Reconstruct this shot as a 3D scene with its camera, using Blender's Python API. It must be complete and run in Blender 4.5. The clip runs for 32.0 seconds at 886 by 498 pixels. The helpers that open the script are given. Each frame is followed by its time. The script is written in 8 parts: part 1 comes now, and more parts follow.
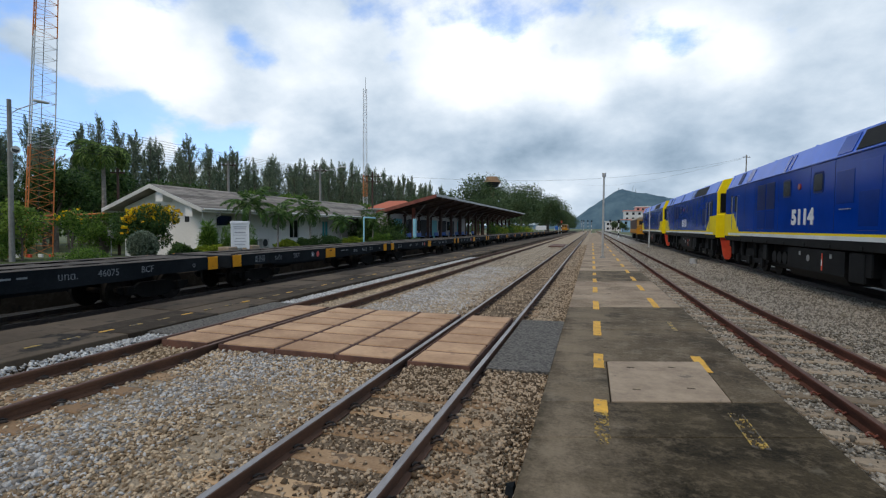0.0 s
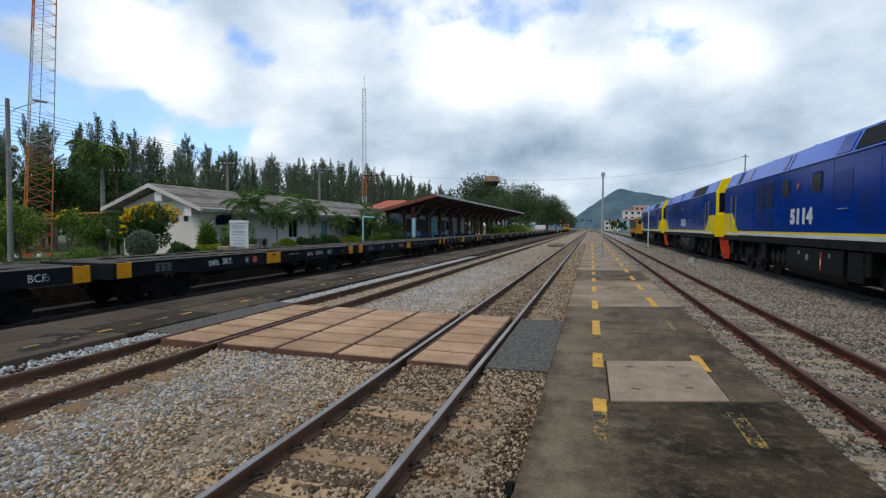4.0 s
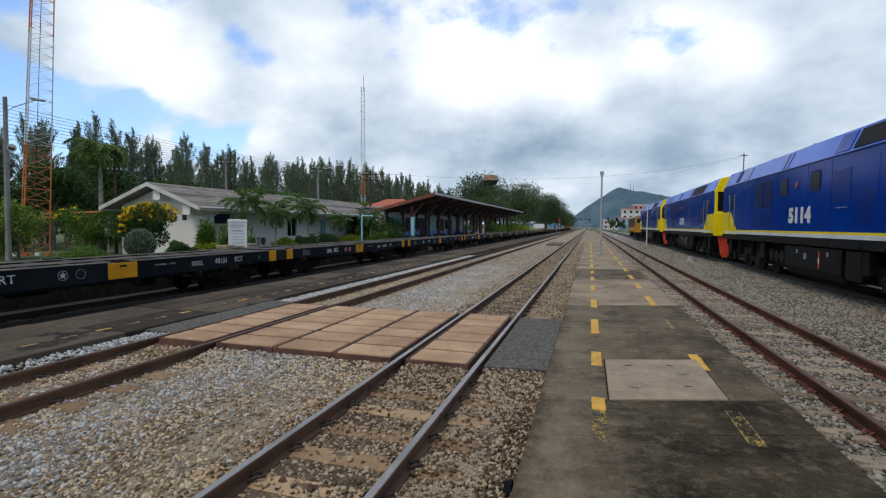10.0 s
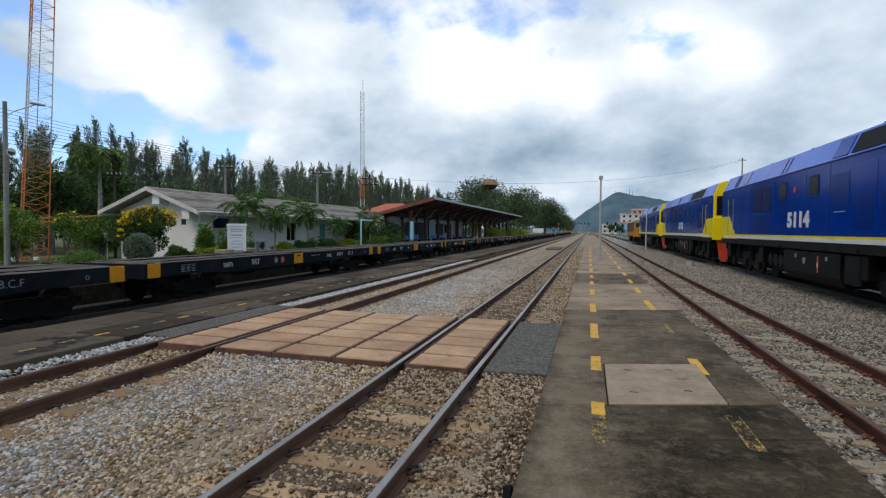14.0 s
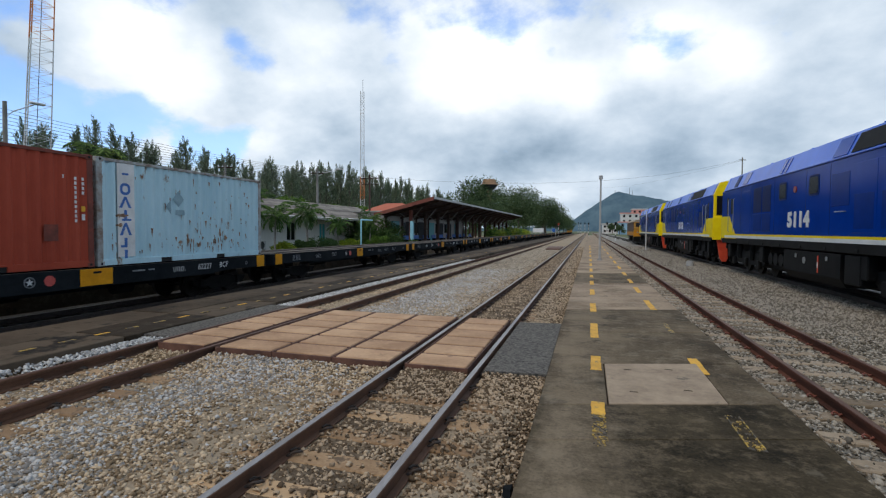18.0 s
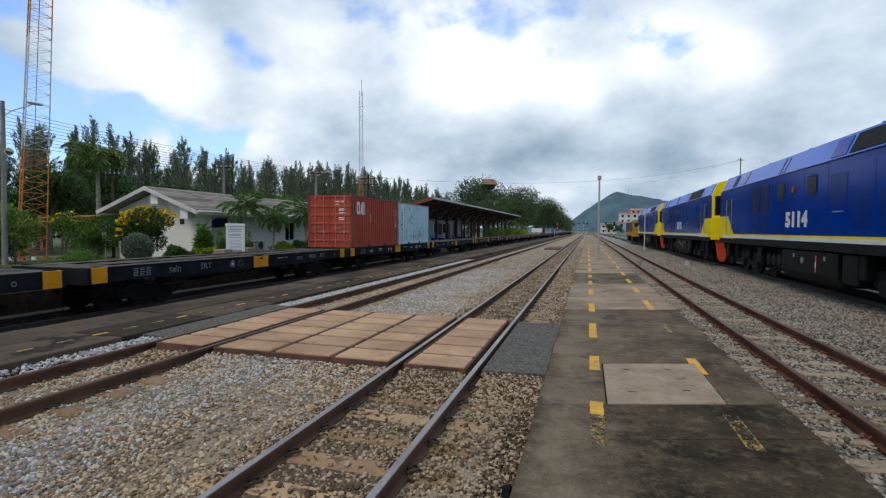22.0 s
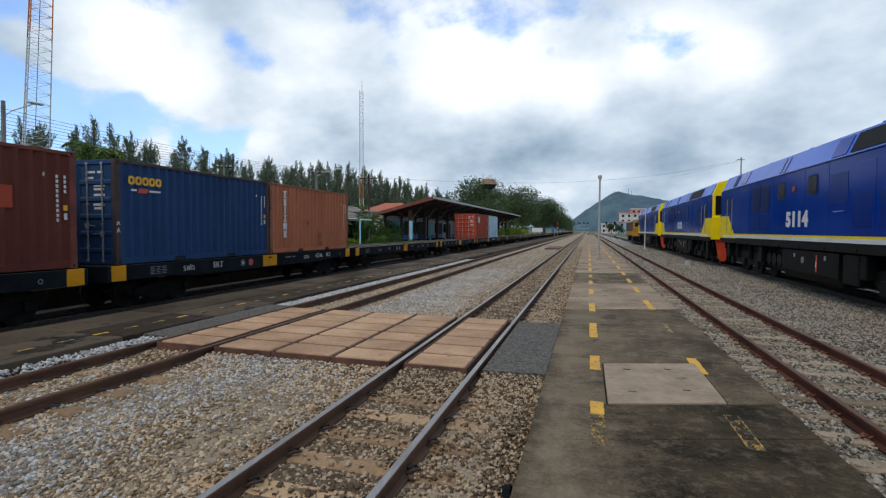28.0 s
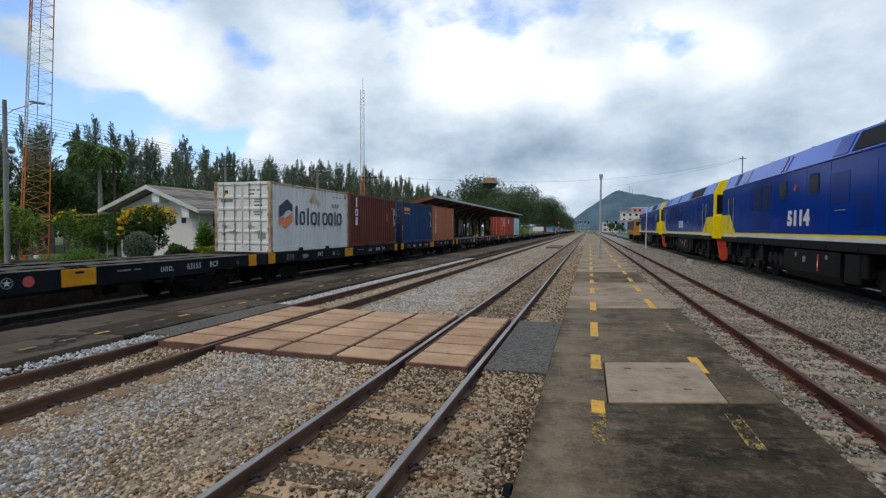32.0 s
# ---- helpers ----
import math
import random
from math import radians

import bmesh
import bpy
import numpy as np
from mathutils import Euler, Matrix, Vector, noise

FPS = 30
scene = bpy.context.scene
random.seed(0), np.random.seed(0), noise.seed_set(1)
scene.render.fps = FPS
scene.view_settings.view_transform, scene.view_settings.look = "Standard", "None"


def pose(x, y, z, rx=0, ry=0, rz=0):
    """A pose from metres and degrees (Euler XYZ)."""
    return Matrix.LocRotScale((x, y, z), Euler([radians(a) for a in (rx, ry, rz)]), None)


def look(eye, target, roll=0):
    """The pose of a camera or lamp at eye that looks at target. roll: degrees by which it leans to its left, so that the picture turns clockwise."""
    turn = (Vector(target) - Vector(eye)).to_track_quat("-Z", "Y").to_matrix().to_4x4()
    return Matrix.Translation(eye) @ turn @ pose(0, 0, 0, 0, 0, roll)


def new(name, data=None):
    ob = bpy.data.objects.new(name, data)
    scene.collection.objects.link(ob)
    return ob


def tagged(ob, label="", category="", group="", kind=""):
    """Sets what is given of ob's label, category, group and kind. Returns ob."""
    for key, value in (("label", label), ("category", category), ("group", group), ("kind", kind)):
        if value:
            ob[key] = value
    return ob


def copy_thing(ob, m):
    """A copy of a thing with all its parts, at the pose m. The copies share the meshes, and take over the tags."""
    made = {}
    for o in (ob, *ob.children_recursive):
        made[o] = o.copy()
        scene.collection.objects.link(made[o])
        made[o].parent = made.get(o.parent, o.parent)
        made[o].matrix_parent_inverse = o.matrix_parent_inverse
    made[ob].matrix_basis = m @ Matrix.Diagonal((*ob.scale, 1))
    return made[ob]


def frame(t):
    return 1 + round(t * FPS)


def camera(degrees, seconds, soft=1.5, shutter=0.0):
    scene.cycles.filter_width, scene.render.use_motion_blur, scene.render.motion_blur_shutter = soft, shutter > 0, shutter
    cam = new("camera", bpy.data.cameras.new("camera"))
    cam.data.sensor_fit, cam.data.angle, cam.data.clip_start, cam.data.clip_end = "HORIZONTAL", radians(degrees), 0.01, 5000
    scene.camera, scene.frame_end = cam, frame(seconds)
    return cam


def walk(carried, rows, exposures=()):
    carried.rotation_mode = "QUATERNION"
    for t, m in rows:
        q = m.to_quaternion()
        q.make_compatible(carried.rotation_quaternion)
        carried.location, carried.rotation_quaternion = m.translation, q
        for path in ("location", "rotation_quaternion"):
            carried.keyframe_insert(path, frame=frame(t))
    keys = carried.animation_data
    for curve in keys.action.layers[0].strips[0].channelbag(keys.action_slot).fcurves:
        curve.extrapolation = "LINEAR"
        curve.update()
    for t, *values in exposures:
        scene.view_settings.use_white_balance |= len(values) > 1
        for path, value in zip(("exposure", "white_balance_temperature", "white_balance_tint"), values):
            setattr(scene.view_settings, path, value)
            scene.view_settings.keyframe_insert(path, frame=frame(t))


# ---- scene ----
# camera, standing on the middle platform; it sways by a fraction of a degree
EYE = (0.0, 0.0, 1.768)
cam = camera(83.4, 32.0, soft=1.2, shutter=0.12)


def aim(t, right, down):
    """A row of the path: the view turned by small angles (in thousandths of a radian) from its rest."""
    yaw, pitch = radians(-16.47) - right / 880, radians(-2.69) + down / 880
    way = Vector((math.sin(yaw) * math.cos(pitch), math.cos(yaw) * math.cos(pitch), math.sin(pitch)))
    return t, look(EYE, Vector(EYE) + 50 * way, 0.36)


walk(cam, [aim(*r) for r in (
    (0, 3, 3), (2, 3, 4), (3, 3, 2.5), (3.5, 2.3, 2), (5.5, .5, 2), (6, .3, 1.7), (8, 0, .7), (9, 0, 0), (10, -.5, 0),
    (11, -1, 1.3), (12, -1.3, 4.5), (13, -1.6, 6.5), (14, -1.8, 7.7), (14.5, -1.8, 8), (16.5, -1.3, 7.5), (18, -1.8, 7.3),
    (19, -2.6, 7.5), (20, -3.6, 8), (22, -4, 7.3), (23, -3.6, 6), (24, -4, 4.7), (25, -4.4, 4.7), (25.5, -4.4, 4.8),
    (27.5, -3.7, 6.5), (28.5, -3, 7), (30, -2.2, 5.5), (31, -2, 5), (32, -1.7, 5))])

# ---- light: a bright, cloudy midday sky with blue gaps, and a veiled sun ----
SUN_ELEVATION, SUN_TURN = 52, 203      # degrees; turn clockwise from +y


def skyway(px, py):
    """The direction of a place in the sky, by its bearing and height on the rest view's plane."""
    yaw, pitch = radians(-16.47), radians(-2.69)
    ahead = Vector((math.sin(yaw) * math.cos(pitch), math.cos(yaw) * math.cos(pitch), math.sin(pitch)))
    side = Vector((math.cos(yaw), -math.sin(yaw), 0))
    above = side.cross(ahead)
    return (ahead + side * (px - 784) / 880 - above * (py - 441) / 880).normalized()


def make_world():
    world = bpy.data.worlds.new("sky")
    scene.world = world
    world.use_nodes = True
    tree = world.node_tree
    n, link = tree.nodes, tree.links.new
    n.clear()
    out, back = n.new("ShaderNodeOutputWorld"), n.new("ShaderNodeBackground")
    sky = n.new("ShaderNodeTexSky")
    sky.sky_type, sky.sun_disc = "NISHITA", False
    sky.sun_elevation, sky.sun_rotation = radians(SUN_ELEVATION), radians(SUN_TURN)
    sky.air_density, sky.dust_density, sky.ozone_density = 1.0, 0.6, 2.0
    coord = n.new("ShaderNodeTexCoord")

    def maths(op, a, b=None, c=None, clamp=False):
        m = n.new("ShaderNodeMath")
        m.operation, m.use_clamp = op, clamp
        for i, v in enumerate((a, b, c)):
            if v is None:
                continue
            if isinstance(v, (int, float)):
                m.inputs[i].default_value = v
            else:
                link(v, m.inputs[i])
        return m.outputs[0]

    def blobs(rows):
        """A sum of soft round spots in the sky: place, sharpness, weight."""
        total = None
        for px, py, sharp, weight in rows:
            dot = n.new("ShaderNodeVectorMath")
            dot.operation = "DOT_PRODUCT"
            link(coord.outputs["Generated"], dot.inputs[0])
            dot.inputs[1].default_value = skyway(px, py)
            e = maths("MULTIPLY", maths("SUBTRACT", dot.outputs["Value"], 1.0), sharp)
            v = maths("MULTIPLY", maths("EXPONENT", e), weight)
            total = v if total is None else maths("ADD", total, v)
        return total

    # cloud sheet seen in perspective: direction over height
    sep = n.new("ShaderNodeSeparateXYZ")
    link(coord.outputs["Generated"], sep.inputs[0])
    high = maths("ADD", maths("MAXIMUM", sep.outputs["Z"], 0.0), 0.50)
    flat = n.new("ShaderNodeCombineXYZ")
    link(maths("DIVIDE", sep.outputs["X"], high), flat.inputs[0])
    link(maths("DIVIDE", sep.outputs["Y"], high), flat.inputs[1])

    def cloud_noise(scale, detail, rough, shift):
        mp = n.new("ShaderNodeMapping")
        mp.inputs["Location"].default_value = shift
        link(flat.outputs[0], mp.inputs[0])
        t = n.new("ShaderNodeTexNoise")
        t.inputs["Scale"].default_value, t.inputs["Detail"].default_value = scale, detail
        t.inputs["Roughness"].default_value = rough
        link(mp.outputs[0], t.inputs["Vector"])
        return t.outputs["Fac"]

    puff = cloud_noise(5.0, 9, 0.58, (1.3, 4.0, 0.0))
    soft_puff = cloud_noise(4.2, 8, 0.55, (2.3, 1.0, 0.5))
    body = cloud_noise(1.6, 4, 0.5, (7.1, 2.0, 3.0))

    def spots(rows):
        """Soft spots by place, radius and weight."""
        return blobs([(x, y, 2 * (880 / r) ** 2, w) for x, y, r, w in rows])

    # blue gaps low over the trees and in the upper sheet, and the solid banks between them
    low_gaps = spots(((25, 15, 50, .55), (80, 40, 26, .3), (25, 135, 42, .5), (25, 190, 60, .5), (100, 225, 55, .5), (120, 150, 30, .2),
                      (195, 212, 48, .5), (270, 222, 45, .5), (350, 226, 42, .46), (330, 262, 32, .3), (430, 228, 34, .36), (410, 266, 30, .3),
                      (240, 182, 26, .2), (70, 270, 60, .3)))
    high_gaps = spots(((432, 88, 32, .48), (482, 104, 26, .42), (405, 58, 20, .2), (575, 58, 28, .36), (240, 4, 40, .5), (305, 16, 28, .2),
                       (505, 14, 30, .2), (640, 14, 34, .36), (700, 40, 26, .32), (785, 26, 40, .42), (872, 14, 46, .60), (932, 32, 34, .50), (905, 66, 22, .44),
                       (975, 82, 15, .42), (1010, 8, 40, .3), (1130, 42, 38, .45), (1205, 66, 28, .3), (1420, 30, 60, .18)))
    banks = spots(((28, 72, 34, -.5), (150, 62, 58, -.4), (250, 66, 76, -.4), (335, 92, 46, -.3), (150, 118, 36, -.3), (300, 166, 62, -.4),
                   (420, 165, 52, -.4), (530, 160, 80, -.4), (155, 186, 16, -.42), (292, 250, 20, -.42), (462, 246, 20, -.42), (505, 256, 22, -.25),
                   (375, 200, 26, -.2), (600, 105, 70, -.3), (860, 125, 100, -.35), (1200, 250, 250, -.4), (760, 250, 170, -.4), (1450, 150, 150, -.3)))
    holes = maths("ADD", maths("ADD", low_gaps, high_gaps), banks)
    thick = maths("ADD", maths("MULTIPLY", maths("SUBTRACT", puff, 0.5), 2.3), 0.66)
    thick = maths("SUBTRACT", thick, holes)
    cover = n.new("ShaderNodeMapRange")
    cover.interpolation_type = "SMOOTHSTEP"
    cover.inputs["From Min"].default_value, cover.inputs["From Max"].default_value = 0.16, 0.70
    cover.inputs["To Min"].default_value = 0.20
    link(thick, cover.inputs["Value"])
    # bright tops and grey undersides
    grey = spots(((1100, 255, 105, .17), (950, 228, 85, .20), (1200, 250, 80, .18), (860, 330, 60, .08), (1010, 310, 60, .06), (1350, 120, 120, .08), (1480, 240, 90, .10), (800, 203, 66, .15), (720, 215, 60, .10), (900, 258, 60, .13),
                  (1010, 258, 60, .08), (1290, 195, 80, .08), (1232, 100, 30, .10), (1480, 62, 80, .03),
                  (1480, 160, 100, .03), (600, 214, 60, .10), (690, 180, 40, .10), (640, 245, 70, .10), (560, 236, 46, .05),
                  (330, 85, 24, .10), (820, 275, 60, .07), (1330, 260, 70, .05)))
    bright = spots(((784, 120, 560, .20), (1500, 80, 330, .20), (1250, 60, 200, .10), (200, 72, 90, .30), (330, 172, 80, .30), (500, 152, 90, .28), (800, 108, 105, .30), (900, 120, 85, .26),
                    (1000, 150, 50, .28), (1040, 182, 34, .22), (1160, 72, 50, .22), (1300, 92, 60, .18), (1095, 215, 60, .10), (1060, 322, 60, .16), (960, 302, 60, .12),
                    (460, 246, 26, .12), (300, 252, 26, .10)))
    tone = maths("ADD", maths("ADD", maths("MULTIPLY", maths("SUBTRACT", body, 0.5), 0.40), 0.60), bright)
    tone = maths("SUBTRACT", tone, grey)
    tone = maths("ADD", tone, maths("MULTIPLY", maths("SUBTRACT", soft_puff, 0.5), 0.90))
    tone = maths("MAXIMUM", tone, 0.30)
    white = n.new("ShaderNodeMix")
    white.data_type = "RGBA"
    white.inputs["A"].default_value, white.inputs["B"].default_value = (0.64, 0.91, 1.22, 1), (0.94, 1.0, 1.06, 1)
    link(maths("MULTIPLY", maths("SUBTRACT", tone, 0.34), 1.45, clamp=True), white.inputs["Factor"])
    lit = n.new("ShaderNodeVectorMath")
    lit.operation = "SCALE"
    link(white.outputs["Result"], lit.inputs[0])
    link(tone, lit.inputs["Scale"])
    blue = n.new("ShaderNodeVectorMath")
    blue.operation = "MULTIPLY"
    link(sky.outputs[0], blue.inputs[0])
    blue.inputs[1].default_value = (0.160, 0.195, 0.245)
    mix = n.new("ShaderNodeMix")
    mix.data_type = "RGBA"
    link(cover.outputs["Result"], mix.inputs["Factor"])
    link(blue.outputs[0], mix.inputs["A"])
    link(lit.outputs[0], mix.inputs["B"])
    link(mix.outputs["Result"], back.inputs["Color"])
    back.inputs["Strength"].default_value = 1.0
    link(back.outputs[0], out.inputs["Surface"])


make_world()
sun = new("sun", bpy.data.lights.new("sun", "SUN"))
sun.data.energy, sun.data.angle, sun.data.color = 1.22, radians(20), (1.0, 0.84, 0.63)
_e, _a = radians(SUN_ELEVATION), radians(SUN_TURN)
sun.matrix_world = look(60 * Vector((math.sin(_a) * math.cos(_e), math.cos(_a) * math.cos(_e), math.sin(_e))), (0, 0, 0))
scene.view_settings.exposure = 0.0


# ---- materials ----
def paint(name, dark, light, rough=0.7, metal=0.0, coarse=1.5, fine=18.0, bump=0.15, grain=0.012, spots=None, spot_scale=4.0,
          spot_amount=0.42, per_piece=0.0, islands=False, stretch=(1, 1, 1), coat=0.0, world_space=False, spread=.12, gloss=.5, scuffs=None, side_strip=None):
    """A worn surface: two colours mixed by coarse and fine noise, optional stains, relief, and a shift of tone from piece to piece."""
    m = bpy.data.materials.new(name)
    m.use_nodes = True
    tree = m.node_tree
    n, link = tree.nodes, tree.links.new
    bsdf = n["Principled BSDF"]
    coord = n.new("ShaderNodeTexCoord")
    mp = n.new("ShaderNodeMapping")
    mp.inputs["Scale"].default_value = stretch
    if world_space:
        geo = n.new("ShaderNodeNewGeometry")
        link(geo.outputs["Position"], mp.inputs[0])
    else:
        link(coord.outputs["Object"], mp.inputs[0])

    def noise_at(scale, detail=6, rough_=0.6):
        t = n.new("ShaderNodeTexNoise")
        t.inputs["Scale"].default_value, t.inputs["Detail"].default_value, t.inputs["Roughness"].default_value = scale, detail, rough_
        link(mp.outputs[0], t.inputs["Vector"])
        return t.outputs["Fac"]

    def mathn(op, a, b):
        q = n.new("ShaderNodeMath")
        q.operation = op
        for i, v in enumerate((a, b)):
            if isinstance(v, (int, float)):
                q.inputs[i].default_value = v
            else:
                link(v, q.inputs[i])
        return q.outputs[0]

    big, small = noise_at(coarse), noise_at(fine, 8, 0.7)
    fac = mathn("ADD", mathn("MULTIPLY", big, 0.65), mathn("MULTIPLY", small, 0.35))
    if per_piece or islands:
        if islands:
            info = n.new("ShaderNodeNewGeometry").outputs["Random Per Island"]
        else:
            info = n.new("ShaderNodeObjectInfo").outputs["Random"]
        fac = mathn("ADD", fac, mathn("MULTIPLY", mathn("SUBTRACT", info, 0.5), per_piece or 0.8))
    ramp = n.new("ShaderNodeMapRange")
    ramp.inputs["From Min"].default_value, ramp.inputs["From Max"].default_value = .5 - spread, .5 + spread
    link(fac, ramp.inputs["Value"])
    mix = n.new("ShaderNodeMix")
    mix.data_type = "RGBA"
    mix.inputs["A"].default_value, mix.inputs["B"].default_value = (*dark, 1), (*light, 1)
    link(ramp.outputs["Result"], mix.inputs["Factor"])
    colour = mix.outputs["Result"]
    if spots:
        s = noise_at(spot_scale, 5, 0.65)
        r2 = n.new("ShaderNodeMapRange")
        r2.inputs["From Min"].default_value, r2.inputs["From Max"].default_value = 1 - spot_amount, 1.06 - spot_amount
        link(s, r2.inputs["Value"])
        m2 = n.new("ShaderNodeMix")
        m2.data_type = "RGBA"
        link(r2.outputs["Result"], m2.inputs["Factor"])
        link(colour, m2.inputs["A"])
        m2.inputs["B"].default_value = (*spots, 1)
        colour = m2.outputs["Result"]
    if scuffs:
        s3 = noise_at(spot_scale * 2.7, 9, 0.78)
        r3 = n.new("ShaderNodeMapRange")
        r3.inputs["From Min"].default_value, r3.inputs["From Max"].default_value = 0.50, 0.66
        r3.inputs["To Max"].default_value = 0.75
        link(s3, r3.inputs["Value"])
        m3 = n.new("ShaderNodeMix")
        m3.data_type = "RGBA"
        link(r3.outputs["Result"], m3.inputs["Factor"])
        link(colour, m3.inputs["A"])
        m3.inputs["B"].default_value = (*scuffs, 1)
        colour = m3.outputs["Result"]
    if side_strip:
        # a lighter strip towards -x: colour, its edge and the edge's softness along x
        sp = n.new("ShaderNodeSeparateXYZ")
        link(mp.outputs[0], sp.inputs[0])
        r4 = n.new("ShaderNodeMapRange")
        r4.inputs["From Min"].default_value, r4.inputs["From Max"].default_value = side_strip[1] + side_strip[2], side_strip[1] - side_strip[2]
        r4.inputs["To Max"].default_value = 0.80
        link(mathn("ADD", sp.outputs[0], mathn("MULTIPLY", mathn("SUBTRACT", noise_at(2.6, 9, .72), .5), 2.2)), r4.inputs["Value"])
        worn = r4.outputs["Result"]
        if len(side_strip) > 3:
            # the strip fades out again below a second edge along x
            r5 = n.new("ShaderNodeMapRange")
            r5.inputs["From Min"].default_value, r5.inputs["From Max"].default_value = side_strip[3] - .10, side_strip[3] + .16
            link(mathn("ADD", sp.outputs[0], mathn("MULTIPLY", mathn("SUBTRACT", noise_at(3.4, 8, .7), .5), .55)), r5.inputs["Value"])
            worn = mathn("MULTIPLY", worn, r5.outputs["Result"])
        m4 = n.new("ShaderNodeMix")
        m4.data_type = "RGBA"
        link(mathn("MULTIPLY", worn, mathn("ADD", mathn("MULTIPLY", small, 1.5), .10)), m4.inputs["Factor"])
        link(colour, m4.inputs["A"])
        m4.inputs["B"].default_value = (*side_strip[0], 1)
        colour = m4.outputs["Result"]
    link(colour, bsdf.inputs["Base Color"])
    rr = n.new("ShaderNodeMapRange")
    rr.inputs["To Min"].default_value, rr.inputs["To Max"].default_value = max(0.03, rough - 0.12), min(1, rough + 0.12)
    link(small, rr.inputs["Value"])
    link(rr.outputs["Result"], bsdf.inputs["Roughness"])
    bsdf.inputs["Metallic"].default_value = metal
    bsdf.inputs["Specular IOR Level"].default_value = gloss
    bsdf.inputs["Coat Weight"].default_value = coat
    if bump:
        b = n.new("ShaderNodeBump")
        b.inputs["Strength"].default_value, b.inputs["Distance"].default_value = bump, grain
        link(small, b.inputs["Height"])
        link(b.outputs[0], bsdf.inputs["Normal"])
    return m


def leafy(name, dark, light, rough=0.55):
    """Foliage: light passes through a little; the tone shifts from leaf to leaf."""
    m = paint(name, dark, light, rough=rough, coarse=0.6, fine=3.0, bump=0, per_piece=0.9, islands=True)
    n, link = m.node_tree.nodes, m.node_tree.links.new
    bsdf = n["Principled BSDF"]
    bsdf.inputs["Specular IOR Level"].default_value = 0.2
    thin, mix = n.new("ShaderNodeBsdfTranslucent"), n.new("ShaderNodeMixShader")
    link(bsdf.inputs["Base Color"].links[0].from_socket, thin.inputs["Color"])
    mix.inputs[0].default_value = 0.38
    link(bsdf.outputs[0], mix.inputs[1])
    link(thin.outputs[0], mix.inputs[2])
    link(mix.outputs[0], n["Material Output"].inputs["Surface"])
    return m


def glass(name, tint, rough=0.06):
    m = bpy.data.materials.new(name)
    m.use_nodes = True
    b = m.node_tree.nodes["Principled BSDF"]
    b.inputs["Base Color"].default_value = (*tint, 1)
    b.inputs["Roughness"].default_value, b.inputs["Specular IOR Level"].default_value = rough, 0.35
    return m


